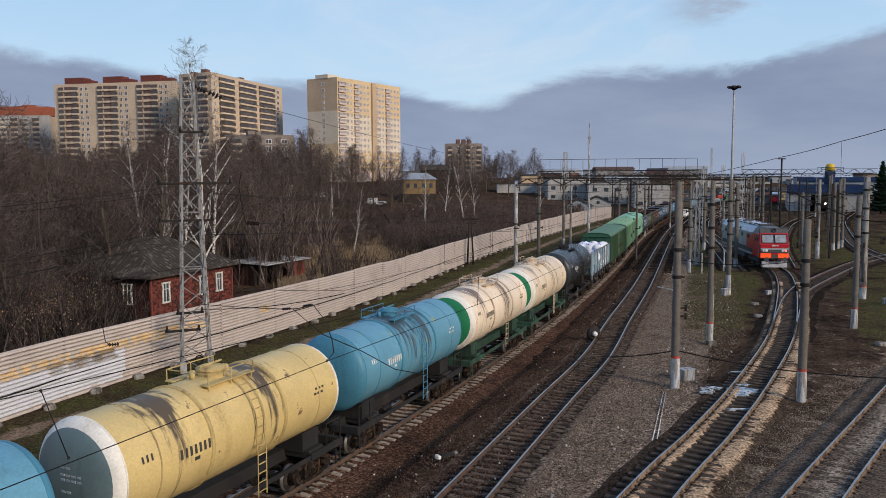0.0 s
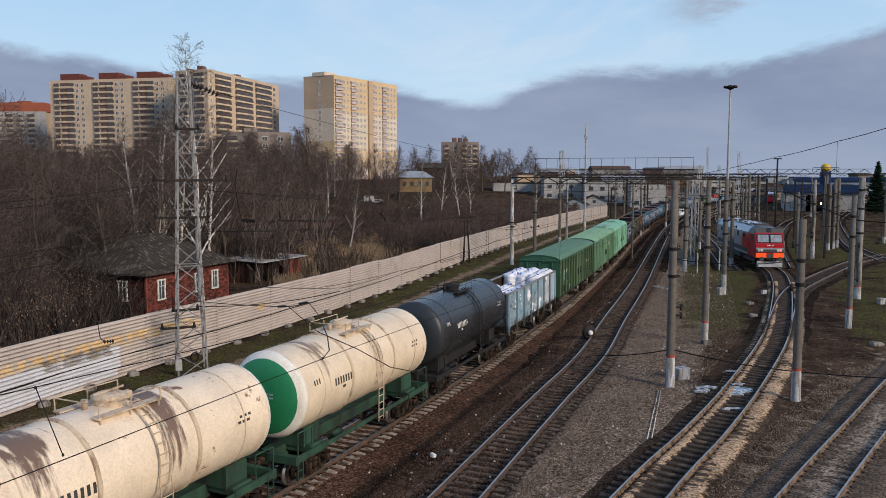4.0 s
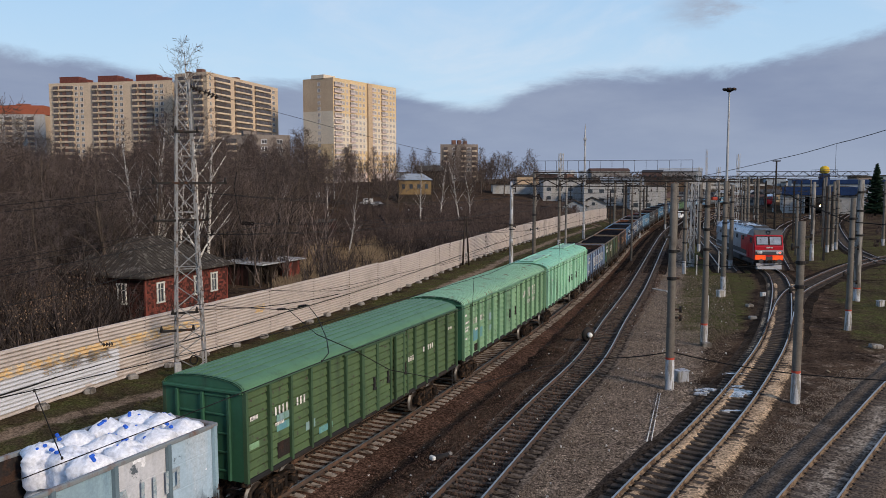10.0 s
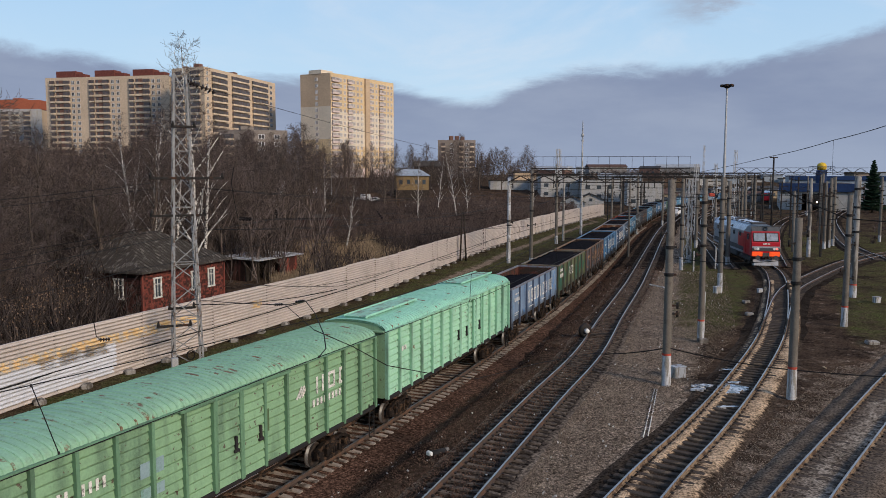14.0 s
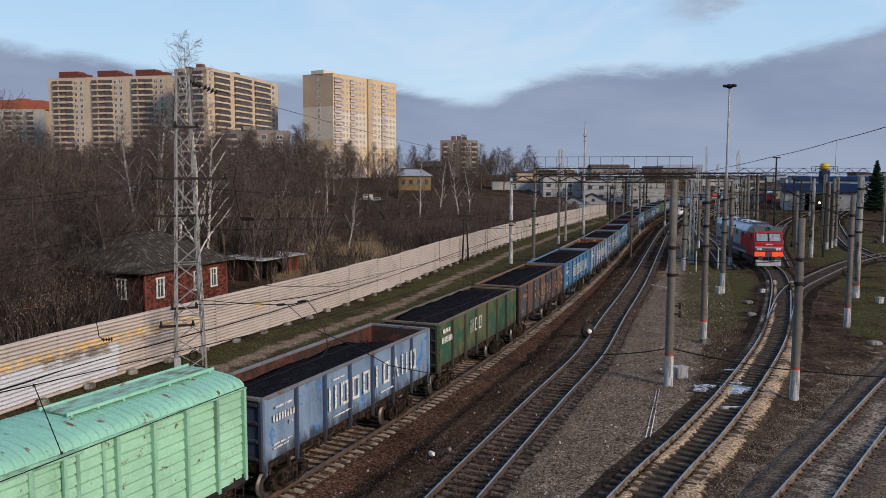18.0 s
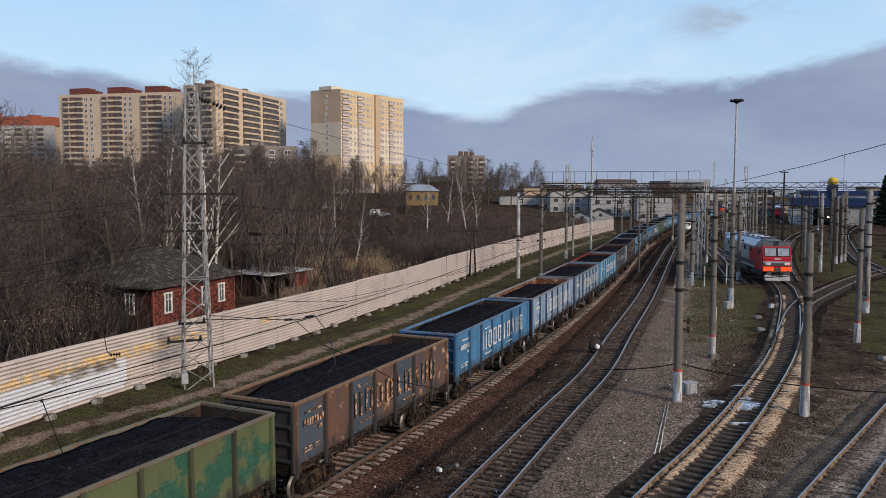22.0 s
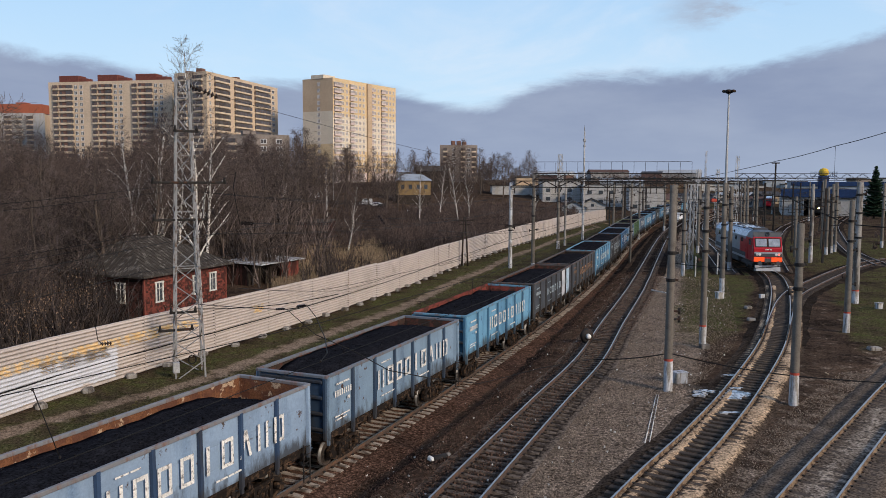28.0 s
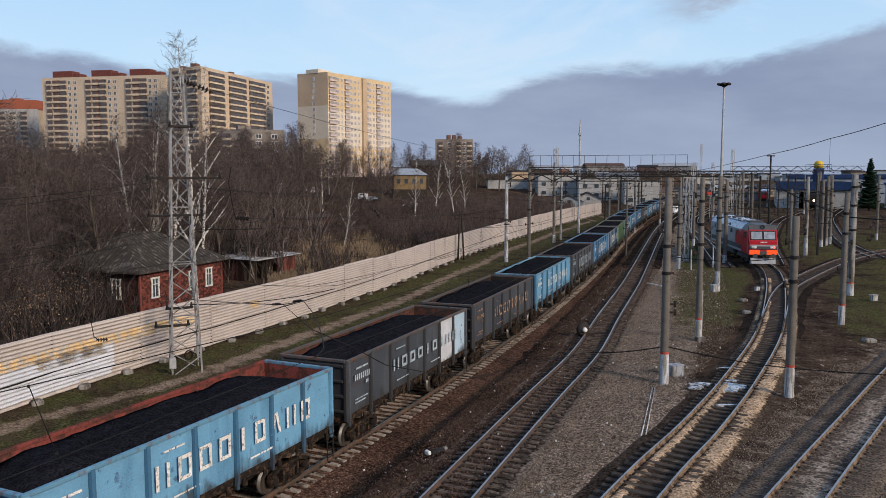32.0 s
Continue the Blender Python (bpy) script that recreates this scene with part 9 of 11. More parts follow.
        for k in range(5):
            part("side_window", Mesh().box((5.4 + k * 3.1, s * (W_ / 2 + 0.012), 3.3), (0.9, 0.02, 0.5)), M["glass"], e)
        part("cab_window", Mesh().box((1.7, s * (W_ / 2 + 0.012), 3.25), (0.95, 0.02, 0.62)), M["glass"], e)
        part("cab_door", Mesh().box((2.9, s * (W_ / 2 + 0.014), 2.4), (0.66, 0.02, 2.0)), red, e)
    part("fuel_tank", Mesh().box((10.2, 0, 0.85), (4.0, 2.6, 0.8), ch=0.15), dark, e)
    part("skirt", Mesh().box((10.2, 0, 1.2), (20, 2.7, 0.2)), dark, e)
    for xb in (4.2, 16.2):
        bo = part("bogie", Mesh().box((0, 0, 0.85), (5.0, 2.2, 0.3), ch=0.05).box((0, 1.15, 0.7), (5.2, 0.16, 0.35), ch=0.05).box((0, -1.15, 0.7), (5.2, 0.16, 0.35), ch=0.05), dark, e, m=pose(xb, 0, 0))
        for x in (-1.9, 0, 1.9):
            part("wheelset", WHEELSET, None, bo, m=pose(x, 0, 0.475))
    # red railcars far down the yard
    for x, y, tr, n in ((124.0, 300.0, 66, 3),):
        for k in range(n):
            dx, dy = math.cos(radians(tr)) * 20.6 * k, math.sin(radians(tr)) * 20.6 * k
            c = thing("railcar", pose(x + dx, y + dy, 0, 0, 0, tr), "red and pale railcar standing in the far yard", "railcar", "far railcars")
            part("body", Mesh().box((10, 0, 2.4), (20, 3.0, 2.9), ch=0.25), grey if k else red, c)
            part("roof", Mesh().box((10, 0, 4.0), (19.6, 2.6, 0.4), ch=0.15), pale, c)
            part("front", Mesh().box((-0.03, 0, 2.0), (0.08, 2.9, 1.6), ch=0.03), red, c)
            part("windscreen", Mesh().box((-0.03, 0, 3.2), (0.08, 2.4, 0.7), ch=0.03), M["glass"], c)
            part("underframe", Mesh().box((10, 0, 0.65), (18, 2.4, 0.8), ch=0.1), dark, c)


build_engine()


# ---------------------------------------------------------------- plants
def prisms(segs, sides=3):
    """Arrays of thin tapered prisms from rows of (x0 y0 z0 x1 y1 z1 r0 r1)."""
    S = np.asarray(segs, float)
    a, b = S[:, 0:3], S[:, 3:6]
    d = b - a
    d /= np.maximum(np.linalg.norm(d, axis=1), 1e-9)[:, None]
    ref = np.where(np.abs(d[:, 2:3]) < 0.9, np.array([[0, 0, 1.0]]), np.array([[1.0, 0, 0]]))
    u = np.cross(d, ref)
    u /= np.linalg.norm(u, axis=1)[:, None]
    v = np.cross(d, u)
    n = len(S)
    V = np.zeros((n, 2 * sides, 3))
    for k in range(sides):
        t = 2 * math.pi * k / sides
        o = u * math.cos(t) + v * math.sin(t)
        V[:, k] = a + o * S[:, 6:7]
        V[:, sides + k] = b + o * S[:, 7:8]
    base = (np.arange(n) * 2 * sides)[:, None]
    F = np.concatenate([np.stack([base[:, 0] + k, base[:, 0] + (k + 1) % sides, base[:, 0] + sides + (k + 1) % sides, base[:, 0] + sides + k], 1)[:, None, :] for k in range(sides)], 1)
    return V.reshape(-1, 3), F.reshape(-1, 4)


def quads(name, V, F, mat):
    me = bpy.data.meshes.new(name)
    me.vertices.add(len(V))
    me.vertices.foreach_set("co", V.astype(np.float32).ravel())
    me.loops.add(F.size)
    me.loops.foreach_set("vertex_index", F.astype(np.int32).ravel())
    me.polygons.add(len(F))
    me.polygons.foreach_set("loop_start", (np.arange(len(F)) * F.shape[1]).astype(np.int32))
    me.update(calc_edges=True)
    me.materials.append(mat)
    return me


def branch_out(rng, segs, p, d, length, r, depth, droop=0.0, spread=0.6, kids=4, pieces=4, min_r=0.006):
    """Grows one limb and its twigs into segs."""
    step = length / pieces
    q = Vector(p)
    dv = Vector(d).normalized()
    for k in range(pieces):
        dv = (dv + Vector((rng.gauss(0, 0.11), rng.gauss(0, 0.11), rng.gauss(0.02, 0.09) - droop * (k / pieces)))).normalized()
        n = q + dv * step
        r1 = max(min_r, r * (1 - 0.8 / pieces))
        segs.append((*q, *n, r, r1, depth))
        if depth > 0:
            for _ in range(kids if k else max(1, kids - 2)):
                a = rng.uniform(0, 2 * math.pi)
                side = dv.orthogonal().normalized()
                side = (Matrix.Rotation(a, 3, dv) @ side)
                nd = (dv * (1 - spread) + side * spread + Vector((0, 0, 0.18 - droop))).normalized()
                branch_out(rng, segs, q.lerp(n, rng.random()), nd, length * rng.uniform(0.38, 0.62), max(min_r, r1 * 0.5), depth - 1, droop * 1.3, spread, max(2, kids - 1), max(2, pieces - 1), min_r)
        q, r = n, r1


def bare_tree(seed, h, r, droop=0.0, spread=0.55, first=0.3, limbs=16, kids=3, depth=2, lean=0.05, reach=0.42):
    """Trunk and limbs (thick), and twigs (thin), as two sets of rows."""
    rng = random.Random(seed)
    segs = []
    q, dv, n = Vector((0, 0, -0.2)), Vector((rng.gauss(0, lean), rng.gauss(0, lean), 1)).normalized(), 10
    pts = [q.copy()]
    for k in range(n):
        dv = (dv + Vector((rng.gauss(0, 0.05), rng.gauss(0, 0.05), 0.05))).normalized()
        q = q + dv * h / n
        pts.append(q.copy())
    rad = lambda t: r * (1 - t) ** 0.8 + 0.012
    for k in range(n):
        segs.append((*pts[k], *pts[k + 1], rad(k / n), rad((k + 1) / n), 9))
    for i in range(limbs):
        t = first + (1 - first) * (i + rng.random()) / limbs
        k = min(n - 1, int(t * n))
        p = pts[k].lerp(pts[k + 1], t * n - k)
        a = i * 2.4 + rng.uniform(-0.5, 0.5)
        up = 0.9 + 0.8 * t + 3.0 * droop
        d = Vector((math.cos(a), math.sin(a), up))
        branch_out(rng, segs, p, d, h * (reach * (1 - t) + 0.24 * reach) * rng.uniform(0.8, 1.2), rad(t) * 0.42, depth, droop, spread, kids, 4)
    S = np.array(segs)
    b = Mesh()
    base = 7
    for k, p in enumerate(pts):
        for i in range(base):
            a = 2 * math.pi * i / base
            b.v.append((p.x + rad(k / n) * math.cos(a), p.y + rad(k / n) * math.sin(a), p.z))
    for k in range(n):
        for i in range(base):
            b.f.append((k * base + i, k * base + (i + 1) % base, (k + 1) * base + (i + 1) % base, (k + 1) * base + i))
            b.mi.append(0)
            b.sm.append(True)
    return b, S[S[:, 8] == 2][:, :8], S[S[:, 8] < 2][:, :8]


def tree_things():
    kinds = []
    specs = [  # seed, height, radius, droop, bark, twig, label, twig thickness
        (1, 15.0, 0.17, 0.16, "bark_birch", "twig_red", "tall slender birch with white bark and hanging bare twigs", "birch"),
        (2, 13.0, 0.14, 0.14, "bark_birch", "twig_red", "slender birch with white bark and bare twigs", "birch"),
        (3, 12.0, 0.20, 0.0, "bark", "twig", "bare broad-crowned tree with dark bark", "tree"),
        (4, 9.5, 0.15, 0.0, "bark", "twig", "bare dark tree with dense twigs", "tree"),
        (5, 11.0, 0.17, 0.02, "bark", "twig_red", "bare brownish tree with fine twigs", "tree"),
    ]
    for seed, h, r, droop, bark, twig, lab, cat in specs:
        stem, big, small = bare_tree(seed, h, r, droop, 0.5 if cat == "birch" else 0.62, 0.28 if cat == "birch" else 0.2, 20 if cat == "birch" else 22, 3, 2, reach=0.24 if cat == "birch" else 0.42)
        thin = 0.6 if cat == "birch" else 1.0
        big[:, 6:8] = np.maximum(big[:, 6:8], 0.014 * thin)
        small[:, 6:8] = np.maximum(small[:, 6:8] * thin, 0.010 * thin)
        kinds.append((stem.data("trunk", [M[bark]]), quads("branchwork", *prisms(big, 5), M[bark]), quads("crown", *prisms(small, 3), M[twig]), lab, cat))
    return kinds


TREES = tree_things()


def plant_tree(kind, x, y, scale=1.0, turn=None, rng=random.Random(3), lean=0.0):
    tr, br, cr, lab, cat = TREES[kind]
    z = ground_z(x, y)
    home = thing("birch" if cat == "birch" else "bare_tree", pose(x, y, z - 0.1, rng.uniform(-3, 3), lean, rng.uniform(0, 360) if turn is None else turn), lab, cat, "bare trees behind the fence")
    home.scale = (scale, scale, scale * rng.uniform(0.92, 1.08))
    part("trunk", tr, None, home)
    tagged(part("branchwork", br, None, home), kind="stuff")
    part("crown", cr, None, home)
    return home


def merged_shrubs(name, label, spots, seed, mat, hmin, hmax, stems, kids, variants=4, thick=0.012, depth=1, upright=0.9):
    """Many shrubs as one mass: each is a turned and scaled copy of one of a few grown forms."""
    rng = random.Random(seed)
    forms = []
    for k in range(variants):
        segs = []
        for s in range(stems):
            a = rng.uniform(0, 2 * math.pi)
            d = Vector((math.cos(a) * rng.uniform(0.05, 0.5), math.sin(a) * rng.uniform(0.05, 0.5), upright))
            branch_out(rng, segs, (rng.gauss(0, 0.45), rng.gauss(0, 0.45), -0.1), d, rng.uniform(0.6, 1.0), 0.02, depth, 0.0, 0.45, kids, 4, 0.004)
        forms.append(np.array(segs)[:, :8])
    out = []
    for x, y in spots:
        f = forms[rng.randrange(variants)].copy()
        s = rng.uniform(hmin, hmax)
        a = rng.uniform(0, 2 * math.pi)
        c, sn = math.cos(a), math.sin(a)
        z = ground_z(x, y)
        for o in (0, 3):
            px, py = f[:, o].copy(), f[:, o + 1].copy()
            f[:, o], f[:, o + 1] = x + (c * px - sn * py) * s * 0.8, y + (sn * px + c * py) * s * 0.8
            f[:, o + 2] = z + f[:, o + 2] * s
        f[:, 6:8] = np.maximum(f[:, 6:8] * s, thick)
        out.append(f)
    V, F = prisms(np.concatenate(out), 3)
    return tagged(new(name, quads(name, V, F, mat)), label, "shrubs", kind="stuff")


def plants():
    rng = random.Random(21)
    # named trees
    for kind, x, y, size, turn, lean in ((0, -15.7, 49.5, 1.25, 40, 0), (0, -30.6, 78.0, 1.12, 0, -4), (1, -28.6, 77.0, 1.15, 60, -7), (0, -27.3, 80.0, 1.05, 120, 3),
                                         (1, -31.8, 79.0, 1.1, 200, -9), (0, -29.4, 80.0, 1.2, 310, 2), (0, -24.6, 79.0, 1.2, 0, 6), (1, -14.4, 116.0, 0.85, 30, 0), (1, -25.6, 112.0, 0.9, 50, 10),
                                         (0, -40.0, 62.0, 1.1, 10, 0), (1, -44.0, 70.0, 1.1, 10, 9)):
        plant_tree(kind, x, y, size, turn, rng, lean)
    plant_tree(2, -37.2, 60.0, 1.6, 20, rng)
    # tall crowns rising before the long slab, and one beside the tower
    for kind, x, y, size in ((4, -38.0, 100.0, 1.50), (2, -35.0, 104.0, 1.46), (4, -41.0, 110.0, 1.40), (2, -29.5, 106.0, 1.28), (4, -32.0, 112.0, 1.36), (4, -27.0, 118.0, 1.25), (2, -26.0, 136.0, 1.35), (4, -24.0, 140.0, 1.42)):
        plant_tree(kind, x, y, size, None, rng)
    for k in range(30):
        y = rng.uniform(88, 130)
        plant_tree(rng.choice((2, 4, 3)), -rng.uniform(0.33, 0.60) * y, y, rng.uniform(1.05, 1.28), None, rng)
    for k in range(13):
        y = rng.uniform(150, 190)
        plant_tree(rng.choice((2, 4)), -rng.uniform(0.17, 0.29) * y, y, rng.uniform(1.35, 1.75), None, rng)
    for x, y, s in ((-5.5, 178, 0.95), (-1.5, 186, 1.15), (3.5, 190, 1.25), (6.0, 193, 1.1), (-30, 200, 1.0), (24, 205, 0.8)):
        plant_tree(rng.choice((0, 1)), x, y, s, None, rng)
    spots = []
    while len(spots) < 120:
        y = 46 + 200 * rng.random() ** 1.5
        x = rng.uniform(-0.66, -0.16) * y - 4
        d = left_of((x, y), FENCE)
        if d < 4 or (-34 < x < -13 and 55 < y < 90 and d < 17) or (y < 66 and -0.46 < x / y < -0.2):
            continue
        spots.append((x, y))
    for x, y in spots:
        plant_tree(rng.choice((2, 3, 4, 2, 4, 2)), x, y, rng.uniform(0.85, 1.25), None, rng)
    for x, y, s in ((-31, 108, 1.25), (-27, 120, 1.3), (-37, 112, 1.2), (-24, 140, 1.35), (-30, 150, 1.3), (-42, 125, 1.2), (-20, 165, 1.2), (-47, 80, 1.25), (-40, 74, 1.2), (-34, 88, 1.15), (-52, 96, 1.3), (-60, 90, 1.2)):
        plant_tree(rng.choice((2, 4)), x, y, s, None, rng)
    # trees among and before the far buildings
    for k in range(46):
        y = rng.uniform(250, 350)
        x = rng.uniform(-0.60, -0.22) * y
        plant_tree(rng.choice((2, 3, 4)), x, y, rng.uniform(0.9, 1.35), None, rng)
    for x, y, s in ((-64, 290, 1.5), (-40, 275, 1.4), (-33, 272, 1.3), (14, 300, 1.3), (18.5, 304, 1.45), (22.5, 298, 1.3), (26, 310, 1.2), (-16, 330, 1.5), (-9, 352, 1.6), (2, 395, 1.6), (10, 400, 1.7), (22, 390, 1.4), (-30, 345, 1.3), (-24, 350, 1.4), (40, 380, 1.3)):
        plant_tree(rng.choice((2, 4)), x, y, s, None, rng)
    # thicket behind the fence
    spots = []
    while len(spots) < 640:
        y = 40 + 190 * rng.random() ** 1.25
        x = rng.uniform(-0.75, 0.17) * y - 4
        d = left_of((x, y), FENCE)
        if d < 4.6 or (-34 < x < -13 and 55 < y < 90 and d < 17):
            continue
        if y < 75 and -0.45 < x / y < -0.18 and rng.random() < 0.85:
            continue
        if 62 < y < 104 and d < 19 and rng.random() < 0.80:
            continue
        if x > -0.16 * y and y > 130:
            continue
        if 84 < y < 135 and -0.20 < x / y < -0.06 and rng.random() < 0.92:
            continue
        spots.append((x, y))
    near = [p for p in spots if p[1] < 95]
    far = [p for p in spots if p[1] >= 95]
    merged_shrubs("thicket", "dense bare brown thicket behind the fence", near, 5, M["twig_dark"], 2.6, 5.2, 9, 4, 5, 0.011, 1)
    merged_shrubs("far_thicket", "dense bare reddish-brown thicket further off", far, 6, M["twig_red"], 2.6, 5.2, 9, 4, 4, 0.02, 1)
    spots = []
    while len(spots) < 150:
        y = rng.uniform(84, 150)
        x = rng.uniform(-0.62, -0.20) * y
        if left_of((x, y), FENCE) > 14:
            spots.append((x, y))
    merged_shrubs("wood_undergrowth", "tall bare undergrowth filling the wood", spots, 51, M["twig"], 5.5, 9.5, 7, 5, 4, 0.013, 1)
    spots = []
    while len(spots) < 330:
        y = rng.uniform(170, 340)
        x = rng.uniform(-0.62, -0.20) * y
        if left_of((x, y), FENCE) > 8:
            spots.append((x, y))
    merged_shrubs("distant_wood", "bare wood before the apartment blocks", spots, 7, M["twig"], 5.0, 10.5, 8, 3, 4, 0.04, 1)
    spots = []
    while len(spots) < 260:
        y = rng.uniform(120, 236)
        x = rng.uniform(-0.22, 0.12) * y
        if left_of((x, y), FENCE) > 4:
            spots.append((x, y))
    merged_shrubs("low_scrub", "low dark scrub on the waste ground", spots, 12, M["twig_red"], 1.6, 3.4, 10, 4, 4, 0.018, 1)
    # bushes with withered leaves before and beside the house
    spots = []
    while len(spots) < 95:
        y = rng.uniform(42, 66)
        x = rng.uniform(-0.64, -0.455) * y
        if left_of((x, y), FENCE) > 3.6:
            spots.append((x, y))
    merged_shrubs("house_bushes", "bare bushes before the wooden house", spots, 41, M["twig_dark"], 2.4, 4.6, 11, 4, 5, 0.010, 1)
    leaves, faces = [], []
    more = spots + [p for p in near if p[1] < 80]
    for k in range(24000):
        x, y = more[rng.randrange(len(more))]
        p = np.array((x + rng.gauss(0, 0.8), y + rng.gauss(0, 0.8), ground_z(x, y) + rng.uniform(0.2, 4.2)))
        s = rng.uniform(0.025, 0.055)
        m = np.array(Euler((rng.random() * 6, rng.random() * 6, rng.random() * 6)).to_matrix())
        base = 4 * len(leaves)
        leaves.append(p + np.array([[-s, -s * 0.6, 0], [s, -s * 0.6, 0.3 * s], [s, s * 0.6, 0], [-s, s * 0.6, 0.3 * s]]) @ m.T)
        faces.append((base, base + 1, base + 2, base + 3))
    tagged(new("withered_leaves", quads("withered_leaves", np.concatenate(leaves), np.array(faces), M["leaf"])), "withered brown leaves left on the bushes", "leaves", kind="stuff")
    for k in range(12):
        y = rng.uniform(215, 262)
        plant_tree(rng.choice((2, 4, 0)), -rng.uniform(0.055, 0.17) * y, y, rng.uniform(0.95, 1.4), None, rng)
    # dry reeds and straw in the clearing by the fence
    spots = []
    while len(spots) < 520:
        y = rng.uniform(70, 138)
        x = rng.uniform(-0.22, 0.03) * y
        d = left_of((x, y), FENCE)
        if 1.5 < d < 30 and noise.noise(Vector((x * 0.12, y * 0.12, 8))) > -0.15:
            spots.append((x, y))
    merged_shrubs("dry_grass", "pale dry grass and reeds in the clearing", spots, 8, M["straw"], 0.7, 1.6, 30, 1, 3, 0.014, 0, 1.2)
    # weeds along the verge
    spots = []
    while len(spots) < 1100:
        y = rng.uniform(24, 120)
        x = rng.uniform(-25, 40)
        d = left_of((x, y), FENCE)
        if -8.0 < d < -0.4 and left_of((x, y), ADJ) > 7.0 and abs(d + 1.7 + 2.2 * smooth(32, 42, y)) > 0.7:
            spots.append((x, y))
    merged_shrubs("verge_grass", "short patchy grass on the verge", spots, 9, M["grass"], 0.05, 0.16, 26, 1, 4, 0.006, 0, 0.35)
    spots = []
    while len(spots) < 900:
        y = rng.uniform(46, 105)
        x = rng.uniform(14, 66)
        g = cover(x, y)[0]
        if g > 0.40 and abs(left_of((x, y), RUSTY)) > 2.2 and abs(left_of((x, y), BRANCH)) > 2.4:
            spots.append((x, y))
    merged_shrubs("yard_grass", "short green grass between the tracks", spots, 10, M["grass"], 0.05, 0.14, 26, 1, 4, 0.006, 0, 0.35)
    # spruce beside the depot
    sp = thing("spruce", pose(127.2, 231.0, -0.4), "dark green pointed spruce beside the depot", "tree")
    part("trunk", Mesh().tube((0, 0, 0), (0, 0, 15.6), 0.28, 0.03, 8), M["bark"], sp)
    r2 = random.Random(5)
    segs = []
    for k in range(150):                              # whorled boughs, each with hanging twigs
        t = ((k + r2.random()) / 150) ** 0.85
        a = k * 2.4 + r2.uniform(-0.5, 0.5)
        rr = ((1 - t) * 5.2 + 0.3) * r2.uniform(0.65, 1.05)
        z = 0.9 + t * 14.6
        c, sn = math.cos(a), math.sin(a)
        rise = r2.uniform(-0.22, 0.05) * rr
        for i in range(16):
            f = (i + 0.5) / 16
            px_, py_, pz_ = c * rr * f, sn * rr * f, z + rise * f + 0.15 * rr * f * f
            for sd in (-1, 1):
                w = 0.42 * rr * (1.05 - f) * r2.uniform(0.5, 1.0) + 0.14
                segs.append((px_, py_, pz_, px_ + c * w * 0.6 - sd * sn * w, py_ + sn * w * 0.6 + sd * c * w, pz_ - 0.25 * w - 0.1, 0.13, 0.05))
    part("crown", quads("crown", *prisms(segs, 3), M["spruce"]), None, sp)


plants()


# ---------------------------------------------------------------- wires
def sag(a, b, s, n=12):
    a, b = Vector(a), Vector(b)
    return [a.lerp(b, k / n) - Vector((0, 0, s * 4 * (k / n) * (1 - k / n))) for k in range(n + 1)]


